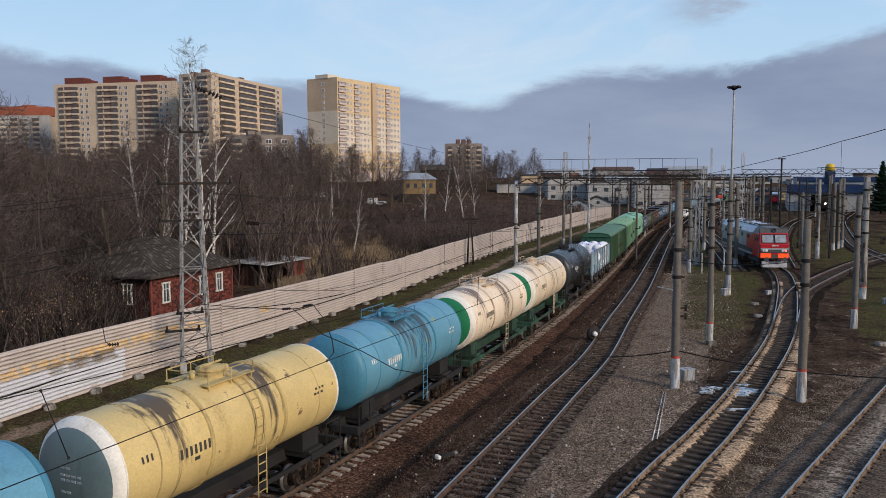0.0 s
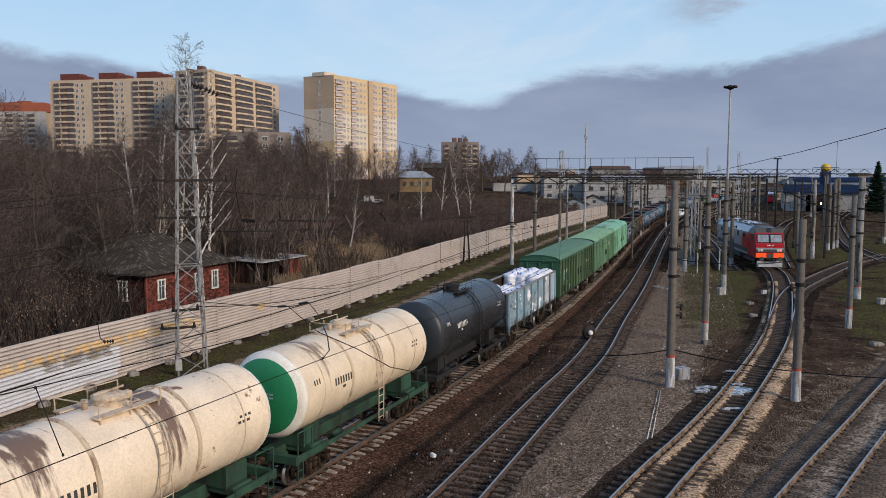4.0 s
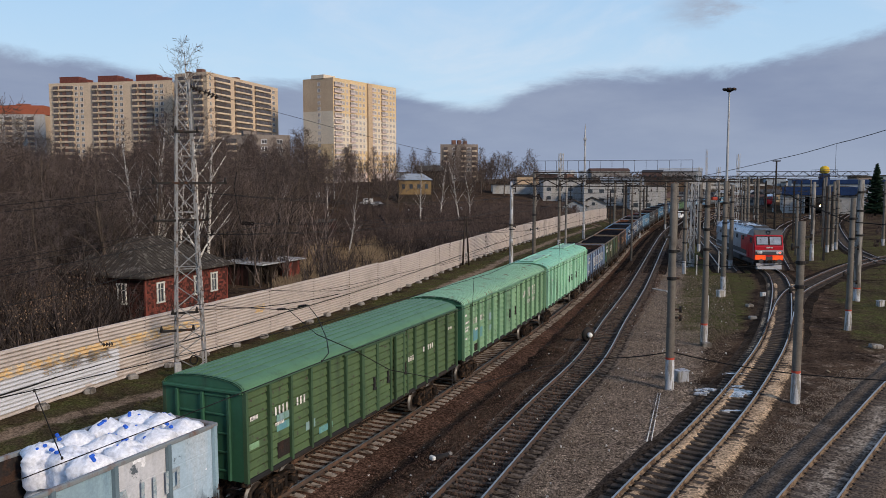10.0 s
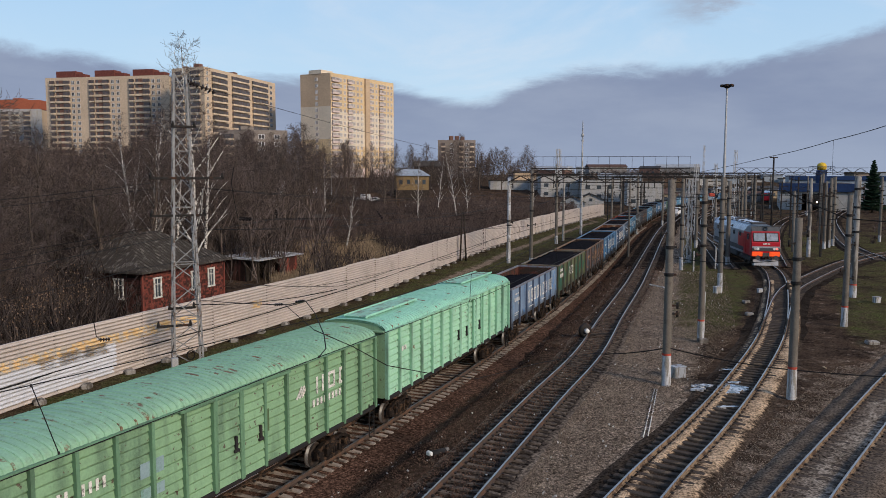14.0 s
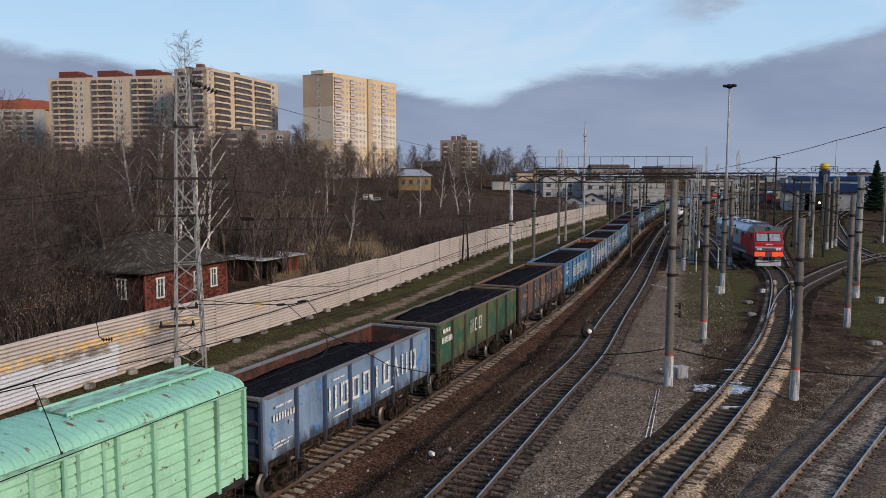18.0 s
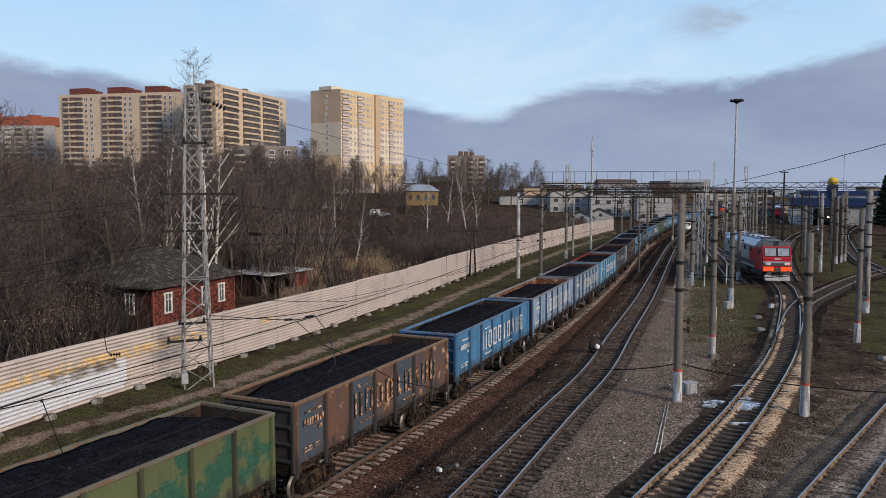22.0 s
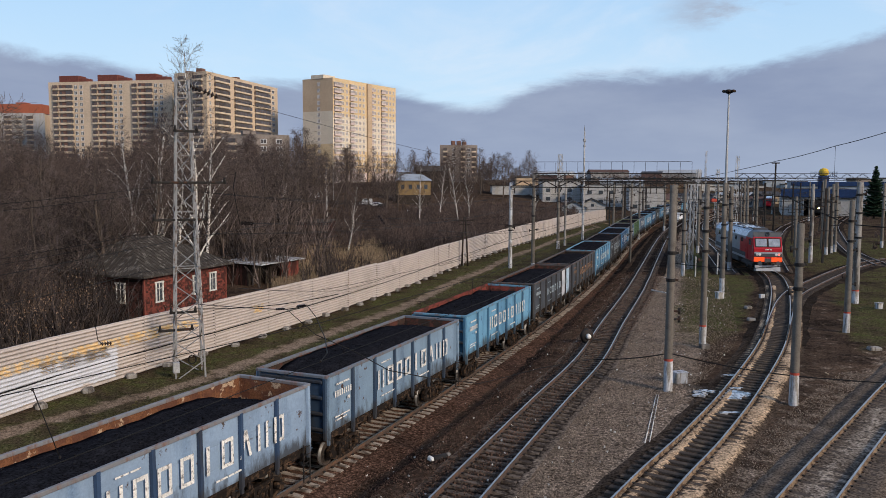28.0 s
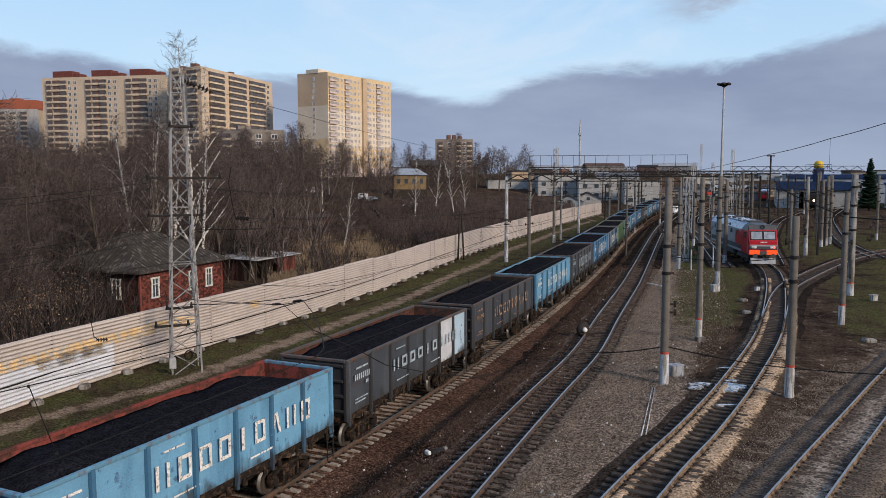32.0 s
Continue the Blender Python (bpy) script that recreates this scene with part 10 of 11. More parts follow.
def build_wires():
    def overhead(name, label, pts, r=0.012, s=0.3, group="overhead wires"):
        b = Mesh()
        for a, c in zip(pts, pts[1:]):
            b.wire(sag(a, c, s), r, 4)
        return solid(name, b, M["wire"], label, "wire", group)

    # contact line over the goods track, with droppers
    def catenary(line, y0, y1, label, z=6.0, step=8.0):
        home = thing("contact_line", pose(0, 0, 0), label, "overhead line", "overhead contact lines")
        P2 = [p for p, s in spline(line, 2.0) if y0 <= p.y <= y1]
        c = Mesh().wire([(p.x, p.y, z) for p in P2], 0.010, 4)
        part("contact_wire", c, M["wire"], home)
        n = len(P2)
        car = []
        for i, p in enumerate(P2):
            f = (i % 25) / 25
            car.append((p.x, p.y, z + 1.9 - 1.2 * 4 * f * (1 - f)))
        part("carrier_wire", Mesh().wire(car, 0.012, 4), M["wire"], home)
        d = Mesh()
        for i in range(0, n, 4):
            d.tube((P2[i].x, P2[i].y, z), car[i], 0.007, n=4, caps=False)
        part("dropper", d, M["wire"], home)

    catenary(GOODS, 40, 240, "contact line over the goods track")
    catenary(ADJ, 60, 240, "contact line over the passenger track")
    home = thing("contact_line", pose(0, 0, 0), "near contact line hanging from its carrier wire", "overhead line", "overhead contact lines")
    low = [(-12.6, -2.0, 6.0), (-6.65, 11.27, 6.0), (-3.11, 19.35, 6.0), (1.62, 29.45, 6.0), (13.4, 60.0, 6.0)]
    high = [(-12.9, -2.0, 8.0), (-6.65, 12.25, 7.2), (-3.0, 19.5, 7.0), (1.7, 29.5, 7.0), (13.4, 60.0, 7.9)]
    part("contact_wire", Mesh().wire(low, 0.010, 5), M["wire"], home)
    part("carrier_wire", Mesh().wire(high, 0.010, 5), M["wire"], home)
    for p, q in (((-6.31, 12.47, 6.0), (-6.62, 12.3, 7.2)), ((1.0, 28.1, 6.0), (1.05, 28.1, 7.0)), ((6.0, 40.9, 6.0), (6.0, 40.7, 7.25))):
        part("dropper", Mesh().tube(p, q, 0.009, n=5), M["wire"], home)
        part("clamp", Mesh().box((p[0], p[1], p[2] + 0.01), (0.035, 0.04, 0.05), ch=0.008).box((q[0], q[1], q[2] - 0.01), (0.035, 0.04, 0.05), ch=0.008), M["dark_steel"], home)
    part("clamp", Mesh().box((-3.11, 19.35, 6.01), (0.04, 0.06, 0.06), ch=0.008), M["dark_steel"], home)
    overhead("span_wire", "dark span wire from the lattice mast over the goods track", [(-14.04, 41.88, 3.9), (-6.13, 29.07, 5.7), (-4.81, 27.04, 6.2)], 0.016, 0.04, "span wires")
    overhead("jumper_cable", "slack dark jumper looping down to the contact wire", [(-4.81, 27.04, 6.2), (-4.11, 24.84, 6.15), (-3.34, 21.68, 6.1), (-3.05, 20.1, 6.05), (-3.11, 19.35, 6.0)], 0.016, 0.0, "loose cables")
    overhead("jumper_cable", "slack dark cable drooping beside the goods track", [(-5.92, 29.07, 5.7), (-4.4, 26.32, 5.3), (-3.11, 26.81, 4.6), (-1.97, 27.36, 3.8), (-0.6, 29.43, 3.0), (1.45, 31.61, 2.2), (4.67, 36.79, 1.6), (8.41, 41.97, 0.9)], 0.016, 0.0, "loose cables")
    catenary(RUSTY, 60, 150, "contact line over the yard track")
    # feeder from the right down to the portals, over two hangers
    overhead("feeder_cable", "thick feeder cable on tall hangers", [(47.6, 150.0, 10.9), (47.3, 112.0, 13.4), (45.75, 92.0, 14.7), (45.0, 76.0, 16.1)], 0.04, 0.12)
    t_ = thing("feeder_mast", pose(47.4, 112.2, -0.35), "thin dark mast carrying the feeder cable", "mast")
    part("shaft", Mesh().tube((0, 0, 0), (0, 0, 13.6), 0.16, 0.12, 8), M["dark_steel"], t_)
    part("cross_arm", Mesh().box((0, 0, 13.5), (1.1, 0.14, 0.16)), M["dark_steel"], t_)
    overhead("feeder_hanger", "thin wire hanging from the feeder cable", [(45.75, 92.0, 14.7), (45.8, 92.0, 10.0)], 0.02, 0.0)
    # cables along the fence, from the lattice mast to the poles further on
    runs = [[(-18.6, 28.0, 6.6), (-14.7, 42.0, 7.24), (-11.9, 56.0, 7.47)], [(-11.9, 56.0, 7.47), (-5.6, 72.0, 6.95)], [(-18.6, 28.0, 5.5), (-16.2, 41.0, 5.64)], [(-16.2, 41.0, 5.64), (-14.0, 50.0, 5.7), (-7.1, 72.0, 6.1)],
            [(-12.6, 47.0, 4.0), (-8.1, 60.0, 2.0), (-4.3, 70.0, 2.1)], [(-11.4, 43.5, 8.16), (-5.6, 66.0, 6.95)], [(-5.4, 72.0, 7.05), (3.0, 97.5, 5.9)], [(-10.0, 75.0, 6.1), (2.4, 97.6, 5.6), (8.2, 96.6, 6.3)],
            [(-10.1, 62.0, 5.2), (-4.0, 75.0, 4.7), (8.2, 96.6, 4.4)], [(-9.5, 58.0, 2.3), (-4.3, 70.0, 2.1), (2.3, 83.0, 2.4), (8.2, 96.6, 3.7)], [(3.0, 97.6, 5.3), (11.3, 99.2, 5.0), (18.2, 124.3, 6.0)]]
    for k, pts in enumerate(runs):
        overhead("fence_cable", "dark cable slung along the fence", pts, 0.018, 0.10 if k else 0.02, "cables along the fence")
    near = [[(-11.44, 43.0, 11.0), (-11.6, 43.0, 10.2), (-11.45, 43.0, 9.1), (-11.4, 43.5, 8.16)], [(-17.3, 38.2, 3.35), (-17.2, 38.2, 2.6), (-16.95, 38.2, 2.4)]]
    for pts in near:
        overhead("hanging_cable", "loose dark cable end by the fence", pts, 0.022, 0.02, "loose cables")
    for p, q in (((-6.45, 29.57, 5.62), (-5.95, 28.8, 5.77)), ((-5.3, 27.8, 6.02), (-4.85, 27.1, 6.18)), ((-11.4, 43.5, 8.16), (-10.9, 44.6, 8.05)), ((-6.0, 71.0, 7.4), (-5.5, 72.0, 6.5)), ((-11.95, 56.0, 8.2), (-11.9, 56.0, 7.5)), ((-17.1, 38.2, 2.4), (-16.6, 38.4, 2.4))):
        i = Mesh()
        insulator_string(i, p, q, 4, 0.12 if p[1] > 30 else 0.05)
        solid("cable_insulator", i, M["insulator"], "dark insulator string on a cable", "insulator", "cable insulators")
    overhead("yard_cable", "thick black cable sagging between masts", [(25.4, 62.0, 9.45), (27.2, 62.0, 9.4), (27.9, 61.0, 8.8), (30.1, 58.0, 7.4), (34.0, 54.0, 7.2)], 0.04, 0.03)
    # spans across the yard
    for a, c, s_ in (((11.65, 39.8, 9.6), (17.0, 50.4, 9.4), 0.2), ((17.0, 50.4, 8.2), (29.1, 55.7, 8.3), 0.3), ((11.65, 39.8, 6.4), (17.07, 37.3, 6.6), 0.25), ((27.6, 76.8, 8.8), (36.8, 69.2, 9.2), 0.3), ((27.6, 89.5, 8.5), (49.1, 104.1, 8.9), 0.5), ((34.6, 94.1, 7.4), (49.1, 104.1, 7.6), 0.4),
                      ((18.2, 124.3, 9.6), (38.5, 118.0, 8.8), 0.5), ((38.5, 118.0, 9.0), (58.9, 118.4, 9.2), 0.5), ((8.2, 96.6, 7.6), (27.6, 89.5, 7.9), 0.6), ((11.3, 99.2, 9.0), (25.0, 104.1, 9.2), 0.4), ((27.6, 76.8, 6.6), (16.95, 50.4, 6.9), 0.6),
                      ((36.8, 69.2, 7.4), (58.0, 116.0, 8.5), 0.7), ((29.1, 55.7, 7.2), (36.8, 69.2, 8.0), 0.4), ((36.8, 69.2, 9.8), (64.0, 60.0, 9.6), 0.5), ((25.0, 104.1, 6.8), (49.1, 104.1, 7.0), 0.3), ((33.0, 152.0, 8.6), (56.0, 160.0, 8.8), 0.5), ((20.2, 130.0, 7.6), (47.5, 131.0, 7.8), 0.6)):
        overhead("span_wire", "dark span wire across the yard", [a, c], 0.018, s_, "span wires")
    # long wires strung from the lattice mast
    top = Vector((-14.15, 42.6, 0))
    for z, x2, y2, z2 in ((9.9, 8.2, 96.6, 8.6), (9.9, 11.3, 99.2, 8.9), (7.6, 8.2, 96.6, 7.2), (7.6, 11.3, 99.2, 7.6), (15.4, 18.2, 124.3, 11.8)):
        overhead("line_wire", "dark wire strung between masts", [(-13.3, 42.4, z), (x2, y2, z2)], 0.014, 0.9)
    for z, dz in ((9.9, 0.0), (9.9, 0.3), (7.6, 0.0), (7.6, 0.25)):
        overhead("line_wire", "dark wire strung between masts", [(-15.2, 42.2, z + dz), (-34.0, 0.0, z + dz - 0.6)], 0.014, 0.9)
    for x, z in ((8.2, 8.0), (8.2, 6.6), (11.3, 9.4), (11.3, 7.0)):
        overhead("line_wire", "dark wire strung between masts", [(x, 96.6 if x < 10 else 99.2, z), (18.2, 124.3, z + 0.5), (33.0, 152.0, z + 0.8), (48.0, 190.0, z + 1.0)], 0.02, 0.5)
    # low slack cables by the near masts
    overhead("slack_cable", "slack black cable across the yard", [(8.3, 42.6, 0.7), (11.65, 39.7, 1.7), (17.07, 37.2, 1.15), (26.0, 33.0, 1.7)], 0.028, 0.12)
    for x, y, z, x2, y2, z2 in ((-13.6, 42.3, 3.5, -6.0, 44.0, 4.1),):
        overhead("slack_cable", "slack black cable from the lattice mast", [(x, y, z), (x2, y2, z2)], 0.022, 0.25)


build_wires()


# ---------------------------------------------------------------- masts and clutter of the far yard
def yard_clutter():
    rng = random.Random(77)
    lines = [ADJ, RUSTY, BRANCH, YARD_1, YARD_2, YARD_3, YARD_4]

    def clear_of_tracks(x, y):
        return all(abs(left_of((x, y), l)) > 2.3 for l in lines) and not -2.3 < left_of((x, y), ADJ) - 5.0 < 3.5

    steel = Mesh().box((0, 0, 5.2), (0.26, 0.26, 10.4), ch=0.03).data("shaft", [M["dark_steel"]])
    pale = Mesh().lathe([(0.24, 0), (0.19, 10.2), (0.001, 10.25)], 10).data("shaft", [M["pole"]])
    arm = Mesh().box((0, 0, 0), (2.2, 0.1, 0.12)).data("cross_arm", [M["dark_steel"]])
    knob = Mesh()
    insulator_string(knob, (0, 0, 0), (0, 0, 0.45), 3, 0.11)
    knob = knob.data("insulator", [M["insulator"]])
    spots = []
    while len(spots) < 34:
        y = 100 + 150 * rng.random()
        x = rng.uniform(0.20, 0.50) * y
        if clear_of_tracks(x, y) and all((x - a) ** 2 + (y - c) ** 2 > 36 for a, c in spots) and not (95 < x < 145 and y > 215):
            spots.append((x, y))
    for k, (x, y) in enumerate(spots):
        dark = k % 3 != 0
        t = thing("yard_mast", pose(x, y, ground_z(x, y) - 0.1, rng.uniform(-1, 1), rng.uniform(-1, 1), rng.uniform(-25, 25)), ("thin dark steel" if dark else "weathered concrete") + " mast with cross arms in the far yard", "mast", "masts of the far yard")
        part("shaft", steel if dark else pale, None, t, m=Matrix.Diagonal((1, 1, rng.uniform(0.82, 1.12), 1)))
        for z in rng.sample((8.2, 7.0, 5.6, 4.4), 2):
            part("cross_arm", arm, None, t, m=pose(0.3, -0.16, z))
            for dx in (-0.7, 1.2):
                part("insulator", knob, None, t, m=pose(dx, -0.16, z + 0.05))
    spots.sort(key=lambda p: p[0] / p[1])
    for k in range(len(spots) - 1):
        (x0, y0), (x1, y1) = spots[k], spots[k + 1]
        z = rng.choice((6.2, 7.4, 8.6))
        solid("yard_wire", Mesh().wire(sag((x0, y0, z), (x1, y1, z + rng.uniform(-0.6, 0.6)), rng.uniform(0.2, 0.8)), 0.022, 4), M["wire"], "dark wire strung between far masts", "wire", "wires of the far yard")
    # bare trees closing the horizon
    rows_ = []
    while len(rows_) < 150:
        y = rng.uniform(360, 620)
        x = rng.uniform(-0.10, 0.72) * y
        rows_.append((x, y))
    merged_shrubs("horizon_wood", "bare trees closing the horizon behind the yard", rows_, 31, M["twig"], 3.0, 5.5, 9, 4, 4, 0.05, 1)
    rows_ = []
    while len(rows_) < 90:
        y = rng.uniform(120, 300)
        x = rng.uniform(0.24, 0.62) * y
        if clear_of_tracks(x, y) and not (98 < x < 150 and y > 220):
            rows_.append((x, y))
    merged_shrubs("yard_scrub", "low dry weeds between the far tracks", rows_, 33, M["twig_red"], 0.4, 1.3, 14, 3, 4, 0.016, 1)
    for k in range(26):
        y = rng.uniform(300, 430)
        plant_tree(rng.choice((2, 3, 4)), rng.uniform(-0.04, 0.13) * y, y, rng.uniform(0.75, 1.2), None, rng)
    rows_ = []
    while len(rows_) < 190:
        y = rng.uniform(160, 262)
        x = rng.uniform(-0.02, 0.17) * y
        if left_of((x, y), FENCE) > 3:
            rows_.append((x, y))
    merged_shrubs("works_scrub", "bare brown scrub before the works buildings", rows_, 35, M["twig_red"], 2.0, 4.4, 10, 4, 4, 0.02, 1)
    # low garages on the waste ground
    for k, (x, y, w) in enumerate(((-31.5, 150.0, 6.0), (-25.0, 151.0, 6.5), (-37.5, 156.0, 5.5))):
        t = thing("garage", pose(x, y, ground_z(x, y), 0, 0, -6), "low dark garage with a flat tarred roof", "garage", "garages on the waste ground")
        part("wall", Mesh().box((0, 0, 1.2), (w, 5.5, 2.4)), M["house_dark"], t)
        part("roof", Mesh().box((0, 0, 2.5), (w + 0.4, 6.0, 0.16), Euler((radians(3), 0, 0)).to_matrix(), ch=0.02), M["roof_tar"], t)
        part("gate", Mesh().box((0.4, -2.78, 1.0), (2.4, 0.06, 2.0), ch=0.01), M["dark_steel"], t)
    # small houses and stores along the horizon
    # wall colours are greyed so that distance haze is painted into them
    walls = [material(n, c, 0.9, var=0.15, big=0.3, stain=tuple(k * 0.6 for k in c), amount=0.4, streak=True) for n, c in (("brown_brick_wall", (0.15, 0.095, 0.08)), ("haze_grey_render_wall", (0.26, 0.25, 0.245)), ("dull_ochre_wall", (0.27, 0.215, 0.15)), ("grey_panel_wall", (0.32, 0.34, 0.37)))]
    roofs = [material(n, c, 0.85, var=0.15, big=0.3) for n, c in (("dark_sheet_roof", (0.06, 0.06, 0.065)), ("rusty_sheet_roof", (0.11, 0.072, 0.062)), ("pale_sheet_roof", (0.34, 0.35, 0.36)))]
    for k in range(26):
        y = rng.uniform(300, 470)
        x = (0.10 + 0.62 * (k + rng.random()) / 26) * y
        if 96 < x < 160 and y < 330:
            y = 345.0
        w, d, h = rng.uniform(9, 24), rng.uniform(8, 12), rng.uniform(3.2, 6.2)
        wall, roof = rng.choice(walls), rng.choice(roofs)
        t = thing("far_house", pose(x, y, ground_z(x, y) - 0.2, 0, 0, rng.uniform(-30, 30)), "small weathered building with a plain roof beyond the yard", "building", "far buildings of the town")
        part("wall", Mesh().box((0, 0, h / 2), (w, d, h)), wall, t)
        r = rng.uniform(0.6, 2.6)
        part("roof", Mesh().add([(-w / 2 - 0.4, -d / 2 - 0.4, h + 0.02), (w / 2 + 0.4, -d / 2 - 0.4, h + 0.02), (w / 2 + 0.4, d / 2 + 0.4, h + 0.02), (-w / 2 - 0.4, d / 2 + 0.4, h + 0.02), (-w / 2 - 0.4, 0, h + r), (w / 2 + 0.4, 0, h + r)],
                                [(0, 1, 5, 4), (2, 3, 4, 5), (0, 4, 3), (1, 2, 5), (3, 2, 1, 0)]), roof, t)
        for f in range(int(h // 3.2) or 1):
            for i in range(int(w // 3)):
                part("window", Mesh().box((-w / 2 + 1.6 + i * 3, -d / 2 - 0.02, 1.9 + f * 3.1), (1.3, 0.08, 1.4), ch=0.02), M["glass"], t)


yard_clutter()


# ---------------------------------------------------------------- small things on the ground
def build_litter():
    rng = random.Random(17)
    stones = []
    tetra = np.array([[1, 1, 1], [1, -1, -1], [-1, 1, -1], [-1, -1, 1]], float)

    def scatter(name, label, n, spot, smin, smax, mat):
        V, F = [], []
        for k in range(n):
            p = spot()
            if p is None:
                continue
            s = rng.uniform(smin, smax)
            m = np.array(Euler((rng.random() * 6, rng.random() * 6, rng.random() * 6)).to_matrix())
            base = len(V) * 4
            V.append((tetra * np.array([s, s * rng.uniform(0.6, 1), s * rng.uniform(0.5, 0.9)])) @ m.T + np.array(p))
            F += [(base, base + 1, base + 2), (base, base + 3, base + 1), (base, base + 2, base + 3), (base + 1, base + 3, base + 2)]
        tagged(new(name, quads(name, np.concatenate(V), np.array(F), mat)), label, "stones", kind="stuff")

    goods = [tuple(p)[:2] for p, s in TRAIN_MID if -5 < p.y < 130][::12]

    def between():
        y = 22 + 70 * rng.random() ** 1.6
        x = np.interp(y, [q[1] for q in goods], [q[0] for q in goods]) + rng.uniform(1.5, 8.2)
        return (x, y, -0.21 if abs(left_of((x, y), ADJ)) < 2 else ground_z(x, y) + 0.03)

    def beside():
        y = 22 + 66 * rng.random() ** 1.5
        x = np.interp(y, [q[1] for q in ADJ], [q[0] for q in ADJ]) + 1.8 + 7.5 * rng.random() ** 1.3
        if abs(left_of((x, y), RUSTY)) < 2.2:
            return None
        return (x, y, max(ground_z(x, y), -0.26) + 0.01)

    def east():
        y = rng.uniform(23, 44)
        x = np.interp(y, [q[1] for q in EAST], [q[0] for q in EAST]) + rng.uniform(-4.5, 5)
        return (x, y, ground_z(x, y) + 0.02)

    scatter("brown_stones", "loose brown ballast stones", 30000, between, 0.014, 0.032, M["stone"])
    scatter("grey_stones", "loose grey gravel stones", 34000, beside, 0.012, 0.030, M["stone_grey"])
    scatter("yard_stones", "loose grey gravel stones", 14000, east, 0.012, 0.030, M["stone_grey"])
    pale = material("pale_litter", (0.55, 0.52, 0.48), 0.9, var=0.2, own=False, island=0.6)
    scatter("pale_chips", "scattered pale chips and litter", 420, lambda: between() if rng.random() < 0.5 else beside(), 0.02, 0.05, pale)
    # puddles between the rails
    water = material("melting_ice", (0.50, 0.51, 0.54), 0.22, var=0.2, big=2.5, bump=0.1, spec=0.6, stain=(0.10, 0.09, 0.085), amount=0.46, stain_scale=2.6)
    for cx, cy, rx, ry in ((14.9, 38.9, 0.75, 0.6), (14.3, 38.2, 0.5, 0.35), (13.45, 39.3, 0.45, 0.30), (12.95, 38.6, 0.35, 0.2), (15.2, 39.9, 0.35, 0.2), (13.4, 35.6, 0.5, 0.10), (16.0, 42.6, 0.4, 0.12)):
        b = Mesh()
        ring = []
        for k in range(28):
            a = 2 * math.pi * k / 28
            f = 1 + 0.75 * noise.noise(Vector((math.cos(a) * 1.9 + cx * 3, math.sin(a) * 1.9 + cy, 2)))
            ring.append((cx + math.cos(a) * rx * f, cy + math.sin(a) * ry * f, -0.168))
        b.add(ring + [(x, y, -0.26) for x, y, z in ring], [tuple(range(28))] + [(k, 28 + k, 28 + (k + 1) % 28, (k + 1) % 28) for k in range(28)])
        solid("puddle", b, water, "patch of pale melting ice and water", "puddle", "puddles")
    # point machine with its white-black ball weight, rods and planks
    t = thing("point_lever", pose(9.55, 51.4, -0.25, 0, 0, 20), "point lever with a black and white round weight", "point lever")
    part("stand", Mesh().box((0, 0, 0.15), (0.5, 0.35, 0.3), ch=0.05), M["dark_steel"], t)
    part("weight", Mesh().lathe([(0.01, -0.16), (0.42, -0.15), (0.50, 0), (0.42, 0.15), (0.01, 0.16)], 18, "y", (0, 0, 0.5)), M["dark_steel"], t)
    part("hub", Mesh().lathe([(0.001, -0.36), (0.15, -0.34), (0.18, -0.15), (0.001, -0.14)], 14, "y", (0, 0, 0.5)), M["insulator_pale"], t)
    part("rod", Mesh().bar((0, 0, 0.2), (1.9, 0.2, 0.12), 0.06), M["dark_steel"], t)
    t = thing("dwarf_signal", pose(-0.15, 29.9, -0.80, 0, 0, 35), "small black trackside signal with pale ends", "signal")
    part("case", Mesh().tube((-0.32, 0, 0.42), (0.32, 0, 0.42), 0.19, 0.17, 12), M["dark_steel"], t)
    part("hood", Mesh().box((-0.42, 0, 0.46), (0.16, 0.3, 0.3), ch=0.04), M["insulator_pale"], t, "pale scuffed end")
    part("hood", Mesh().box((0.42, 0.02, 0.48), (0.2, 0.2, 0.24), ch=0.06), M["concrete"], t, "pale scuffed end")
    part("foot", Mesh().box((0, 0, 0.12), (0.3, 0.24, 0.3), ch=0.03), M["dark_steel"], t)
    white = M["letter"]
    for a, c in (((10.84, 38.95), (8.38, 31.6)), ((10.95, 38.9), (8.6, 31.7))):
        solid("rod", Mesh().tube((*a, ground_z(*a) + 0.05), (*c, ground_z(*c) + 0.05), 0.022, n=6), white, "thin pale rod lying on the gravel", "rod", "pale rods")
    solid("point_rod", Mesh().bar((20.4, 76.1, -0.12), (21.3, 74.2, -0.12), 0.09).bar((21.3, 74.2, -0.12), (20.4, 69.2, -0.12), 0.08), white, "white-painted point rod across the rails", "point rod")
    for x, y, l, tr in ((17.0, 26.6, 0.85, 60), (13.2, 28.2, 0.5, 30), (21.8, 43.6, 0.5, 80)):
        solid("plank", Mesh().box((0, 0, 0.03), (l, 0.10, 0.05), ch=0.01), M["sand"], "pale loose piece of board on the ground", "board", "loose boards", m=pose(x, y, ground_z(x, y), 0, 2, tr))
    for x, y, tr, s in ((27.9, 49.8, 10, 0.9), (26.0, 66.0, 40, 0.8), (33.7, 50.0, 0, 0.9), (24.0, 60.2, 20, 0.7)):
        solid("concrete_lump", Mesh().box((0, 0, 0.1), (s, s * 0.5, 0.28), Euler((0.1, 0.1, 0)).to_matrix(), ch=0.07), M["concrete"], "broken piece of pale concrete", "concrete piece", "concrete pieces", m=pose(x, y, ground_z(x, y), 0, 0, tr))


build_litter()

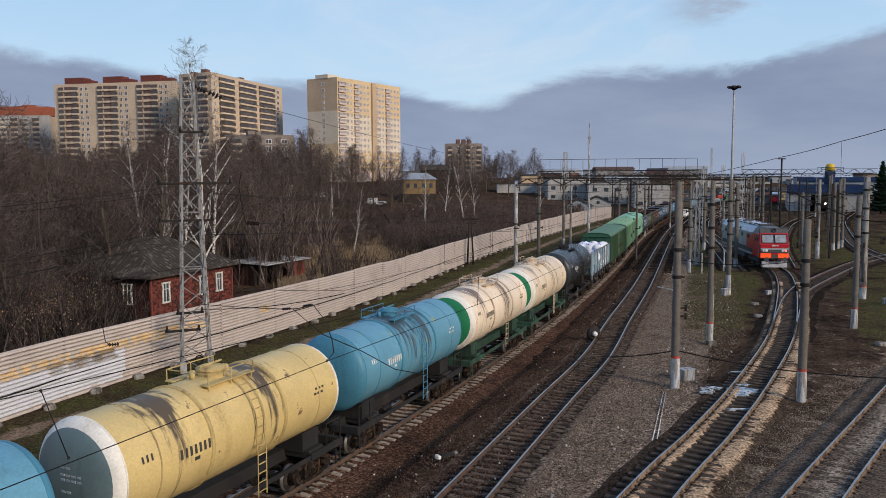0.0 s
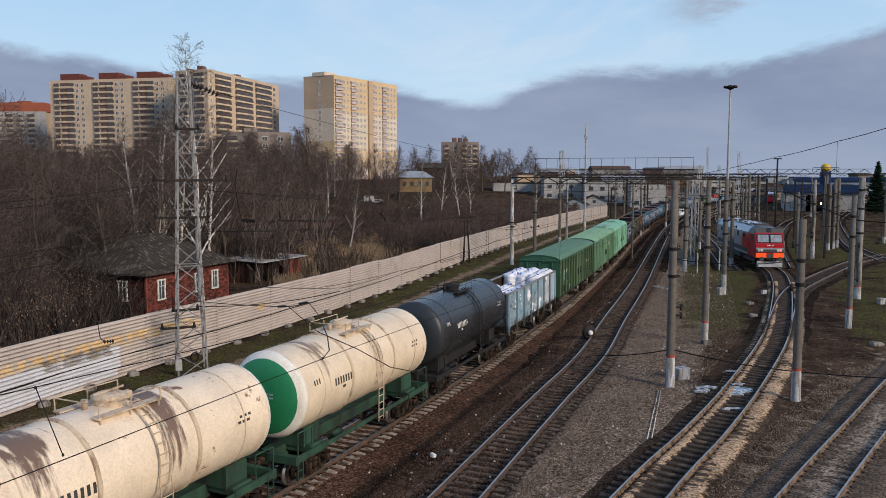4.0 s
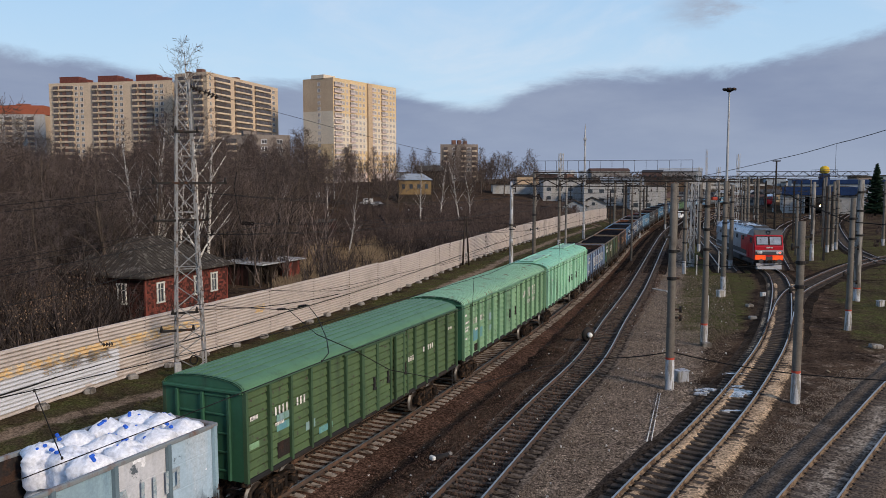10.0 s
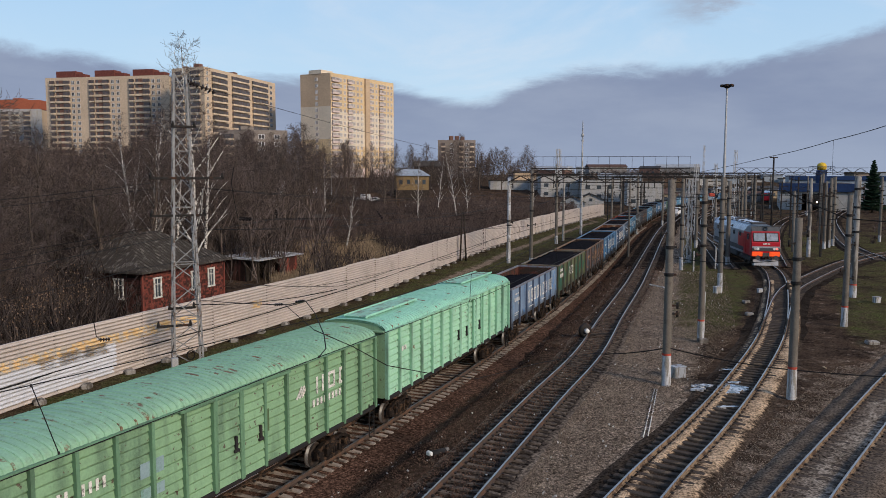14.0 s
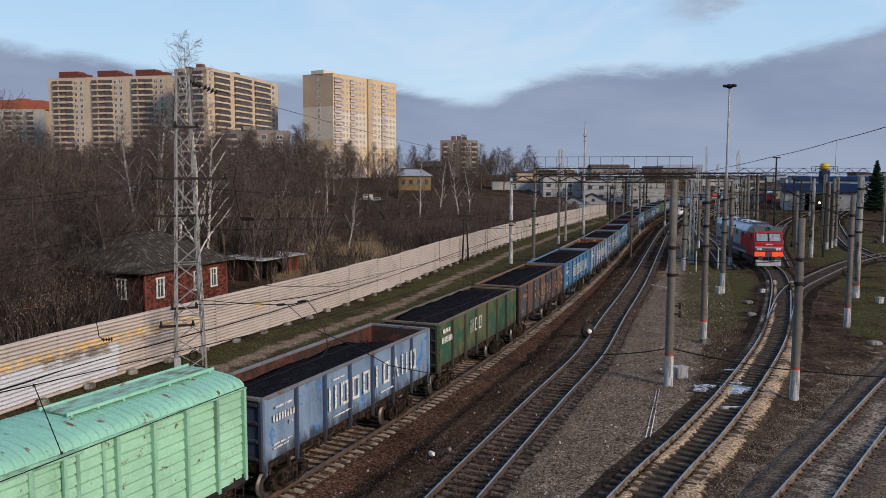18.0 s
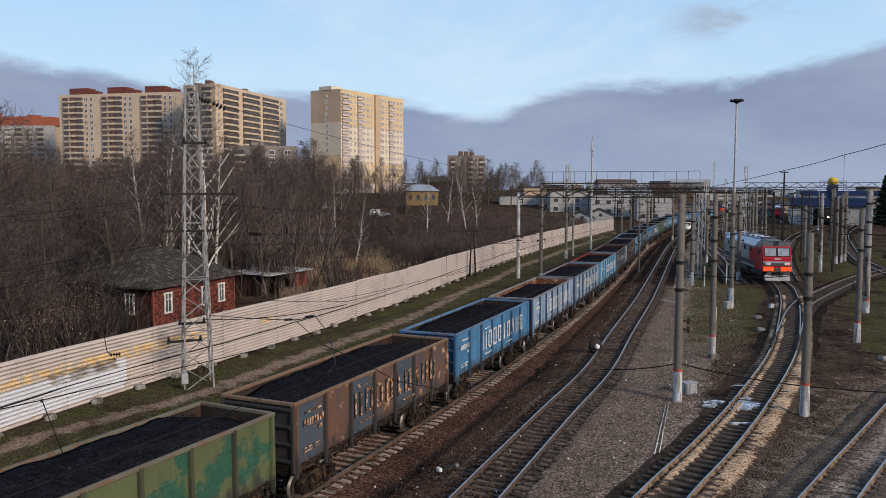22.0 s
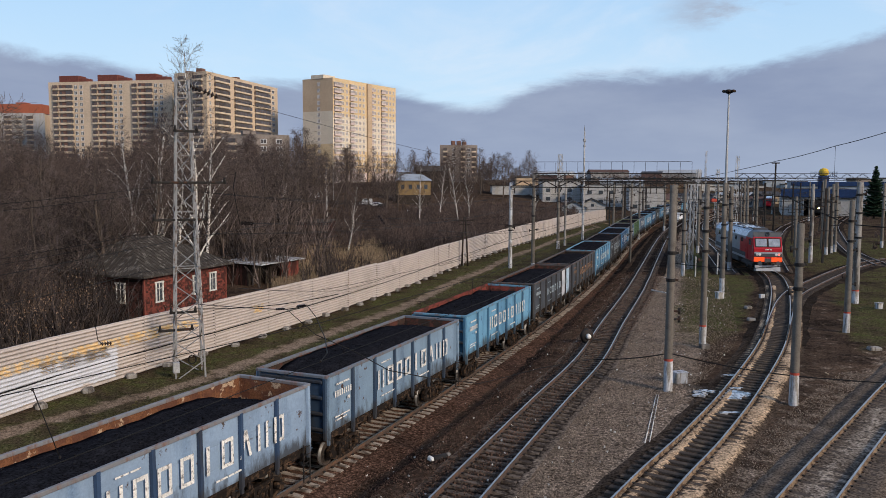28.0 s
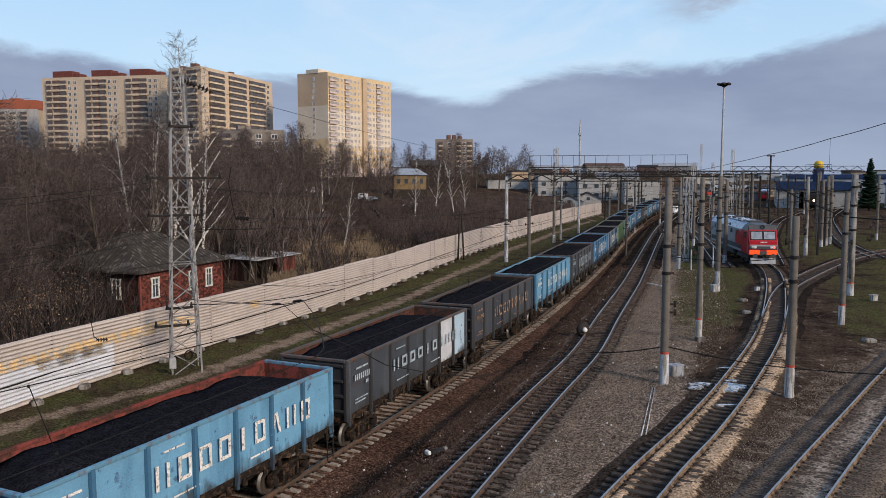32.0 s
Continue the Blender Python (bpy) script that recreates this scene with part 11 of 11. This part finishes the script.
# ---------------------------------------------------------------- tracks, laid last
track("goods_track", [p for p in GOODS if p[1] > -60], "goods track with worn concrete sleepers on brown ballast", (18, 88))
track("passenger_track", ADJ, "curving track with shining rails on dark ballast", (18, 88), bed="dark_ballast", bed_z=-0.23, lane=("passenger", 10, 90, -0.275, 0.03), sleeper="sleeper_oily")
track("yard_track", RUSTY, "yard track with wooden sleepers half buried in sand", (18, 66), True, "soil", True, every=0.6, bed_z=-0.225, toe=2.6, lane=("yard", 10, 80, -0.262, 0.105), rail_mat="rail_dusty")
track("branch_track", BRANCH, "diverging yard track on dark soil", (55, 110), True, "soil", every=0.6, bed_z=-0.22, toe=2.6)
track("east_track", EAST, "yard track with shining rails in gravel", (18, 48), True, "gravel", every=0.6, bed_z=-0.20, toe=2.3, lane=("east", 10, 60, -0.188, 0.03), rail_mat="rail_dusty")
for pts in (YARD_1, YARD_2, YARD_3, YARD_4):
    track("far_track", pts, "far yard track among masts", (0, 0), True, "soil", every=0.6, toe=2.4)


# ---------------------------------------------------------------- what moves
def along(t):
    """How far the train has still to come at t, measured from 23 s."""
    if t > 23.0:
        return 6.53 * (23.0 - t)
    return 6.62 * (23.0 - t) + 0.035 * max(0.0, 7.0 - t) ** 2


def wagon_pose(mid, half, t):
    s = mid + along(t)
    a, b = on_train_line(s - half), on_train_line(s + half)
    c = (a + b) / 2
    turn = math.atan2(b.y - a.y, b.x - a.x)
    return pose(c.x, c.y, GOODS_Z, 0, 0, math.degrees(turn))


def motions():
    times = [k * 1.0 for k in range(33)]
    paths = []
    for w, mid, half in MAKEUP:
        rows_ = [(t, wagon_pose(mid, half, t)) for t in times]
        paths.append(rows_)
        walk(w, rows_)
    for load, i in LOADS:
        walk(load, paths[i])
    for bag, m in BAGS:
        walk(bag, [(t, q @ m) for t, q in paths[BAG_WAGON]])
    steps = [k * 0.1 for k in range(321)]
    near = {id(w): 1 for w, mid, half in MAKEUP[:20]}
    for ob, wagon, x in WHEELS:
        if id(wagon) in near:
            walk(ob, [(t, pose(x, 0, 0.475, 0, math.degrees(along(t) / 0.475) % 360, 0)) for t in steps])


motions()
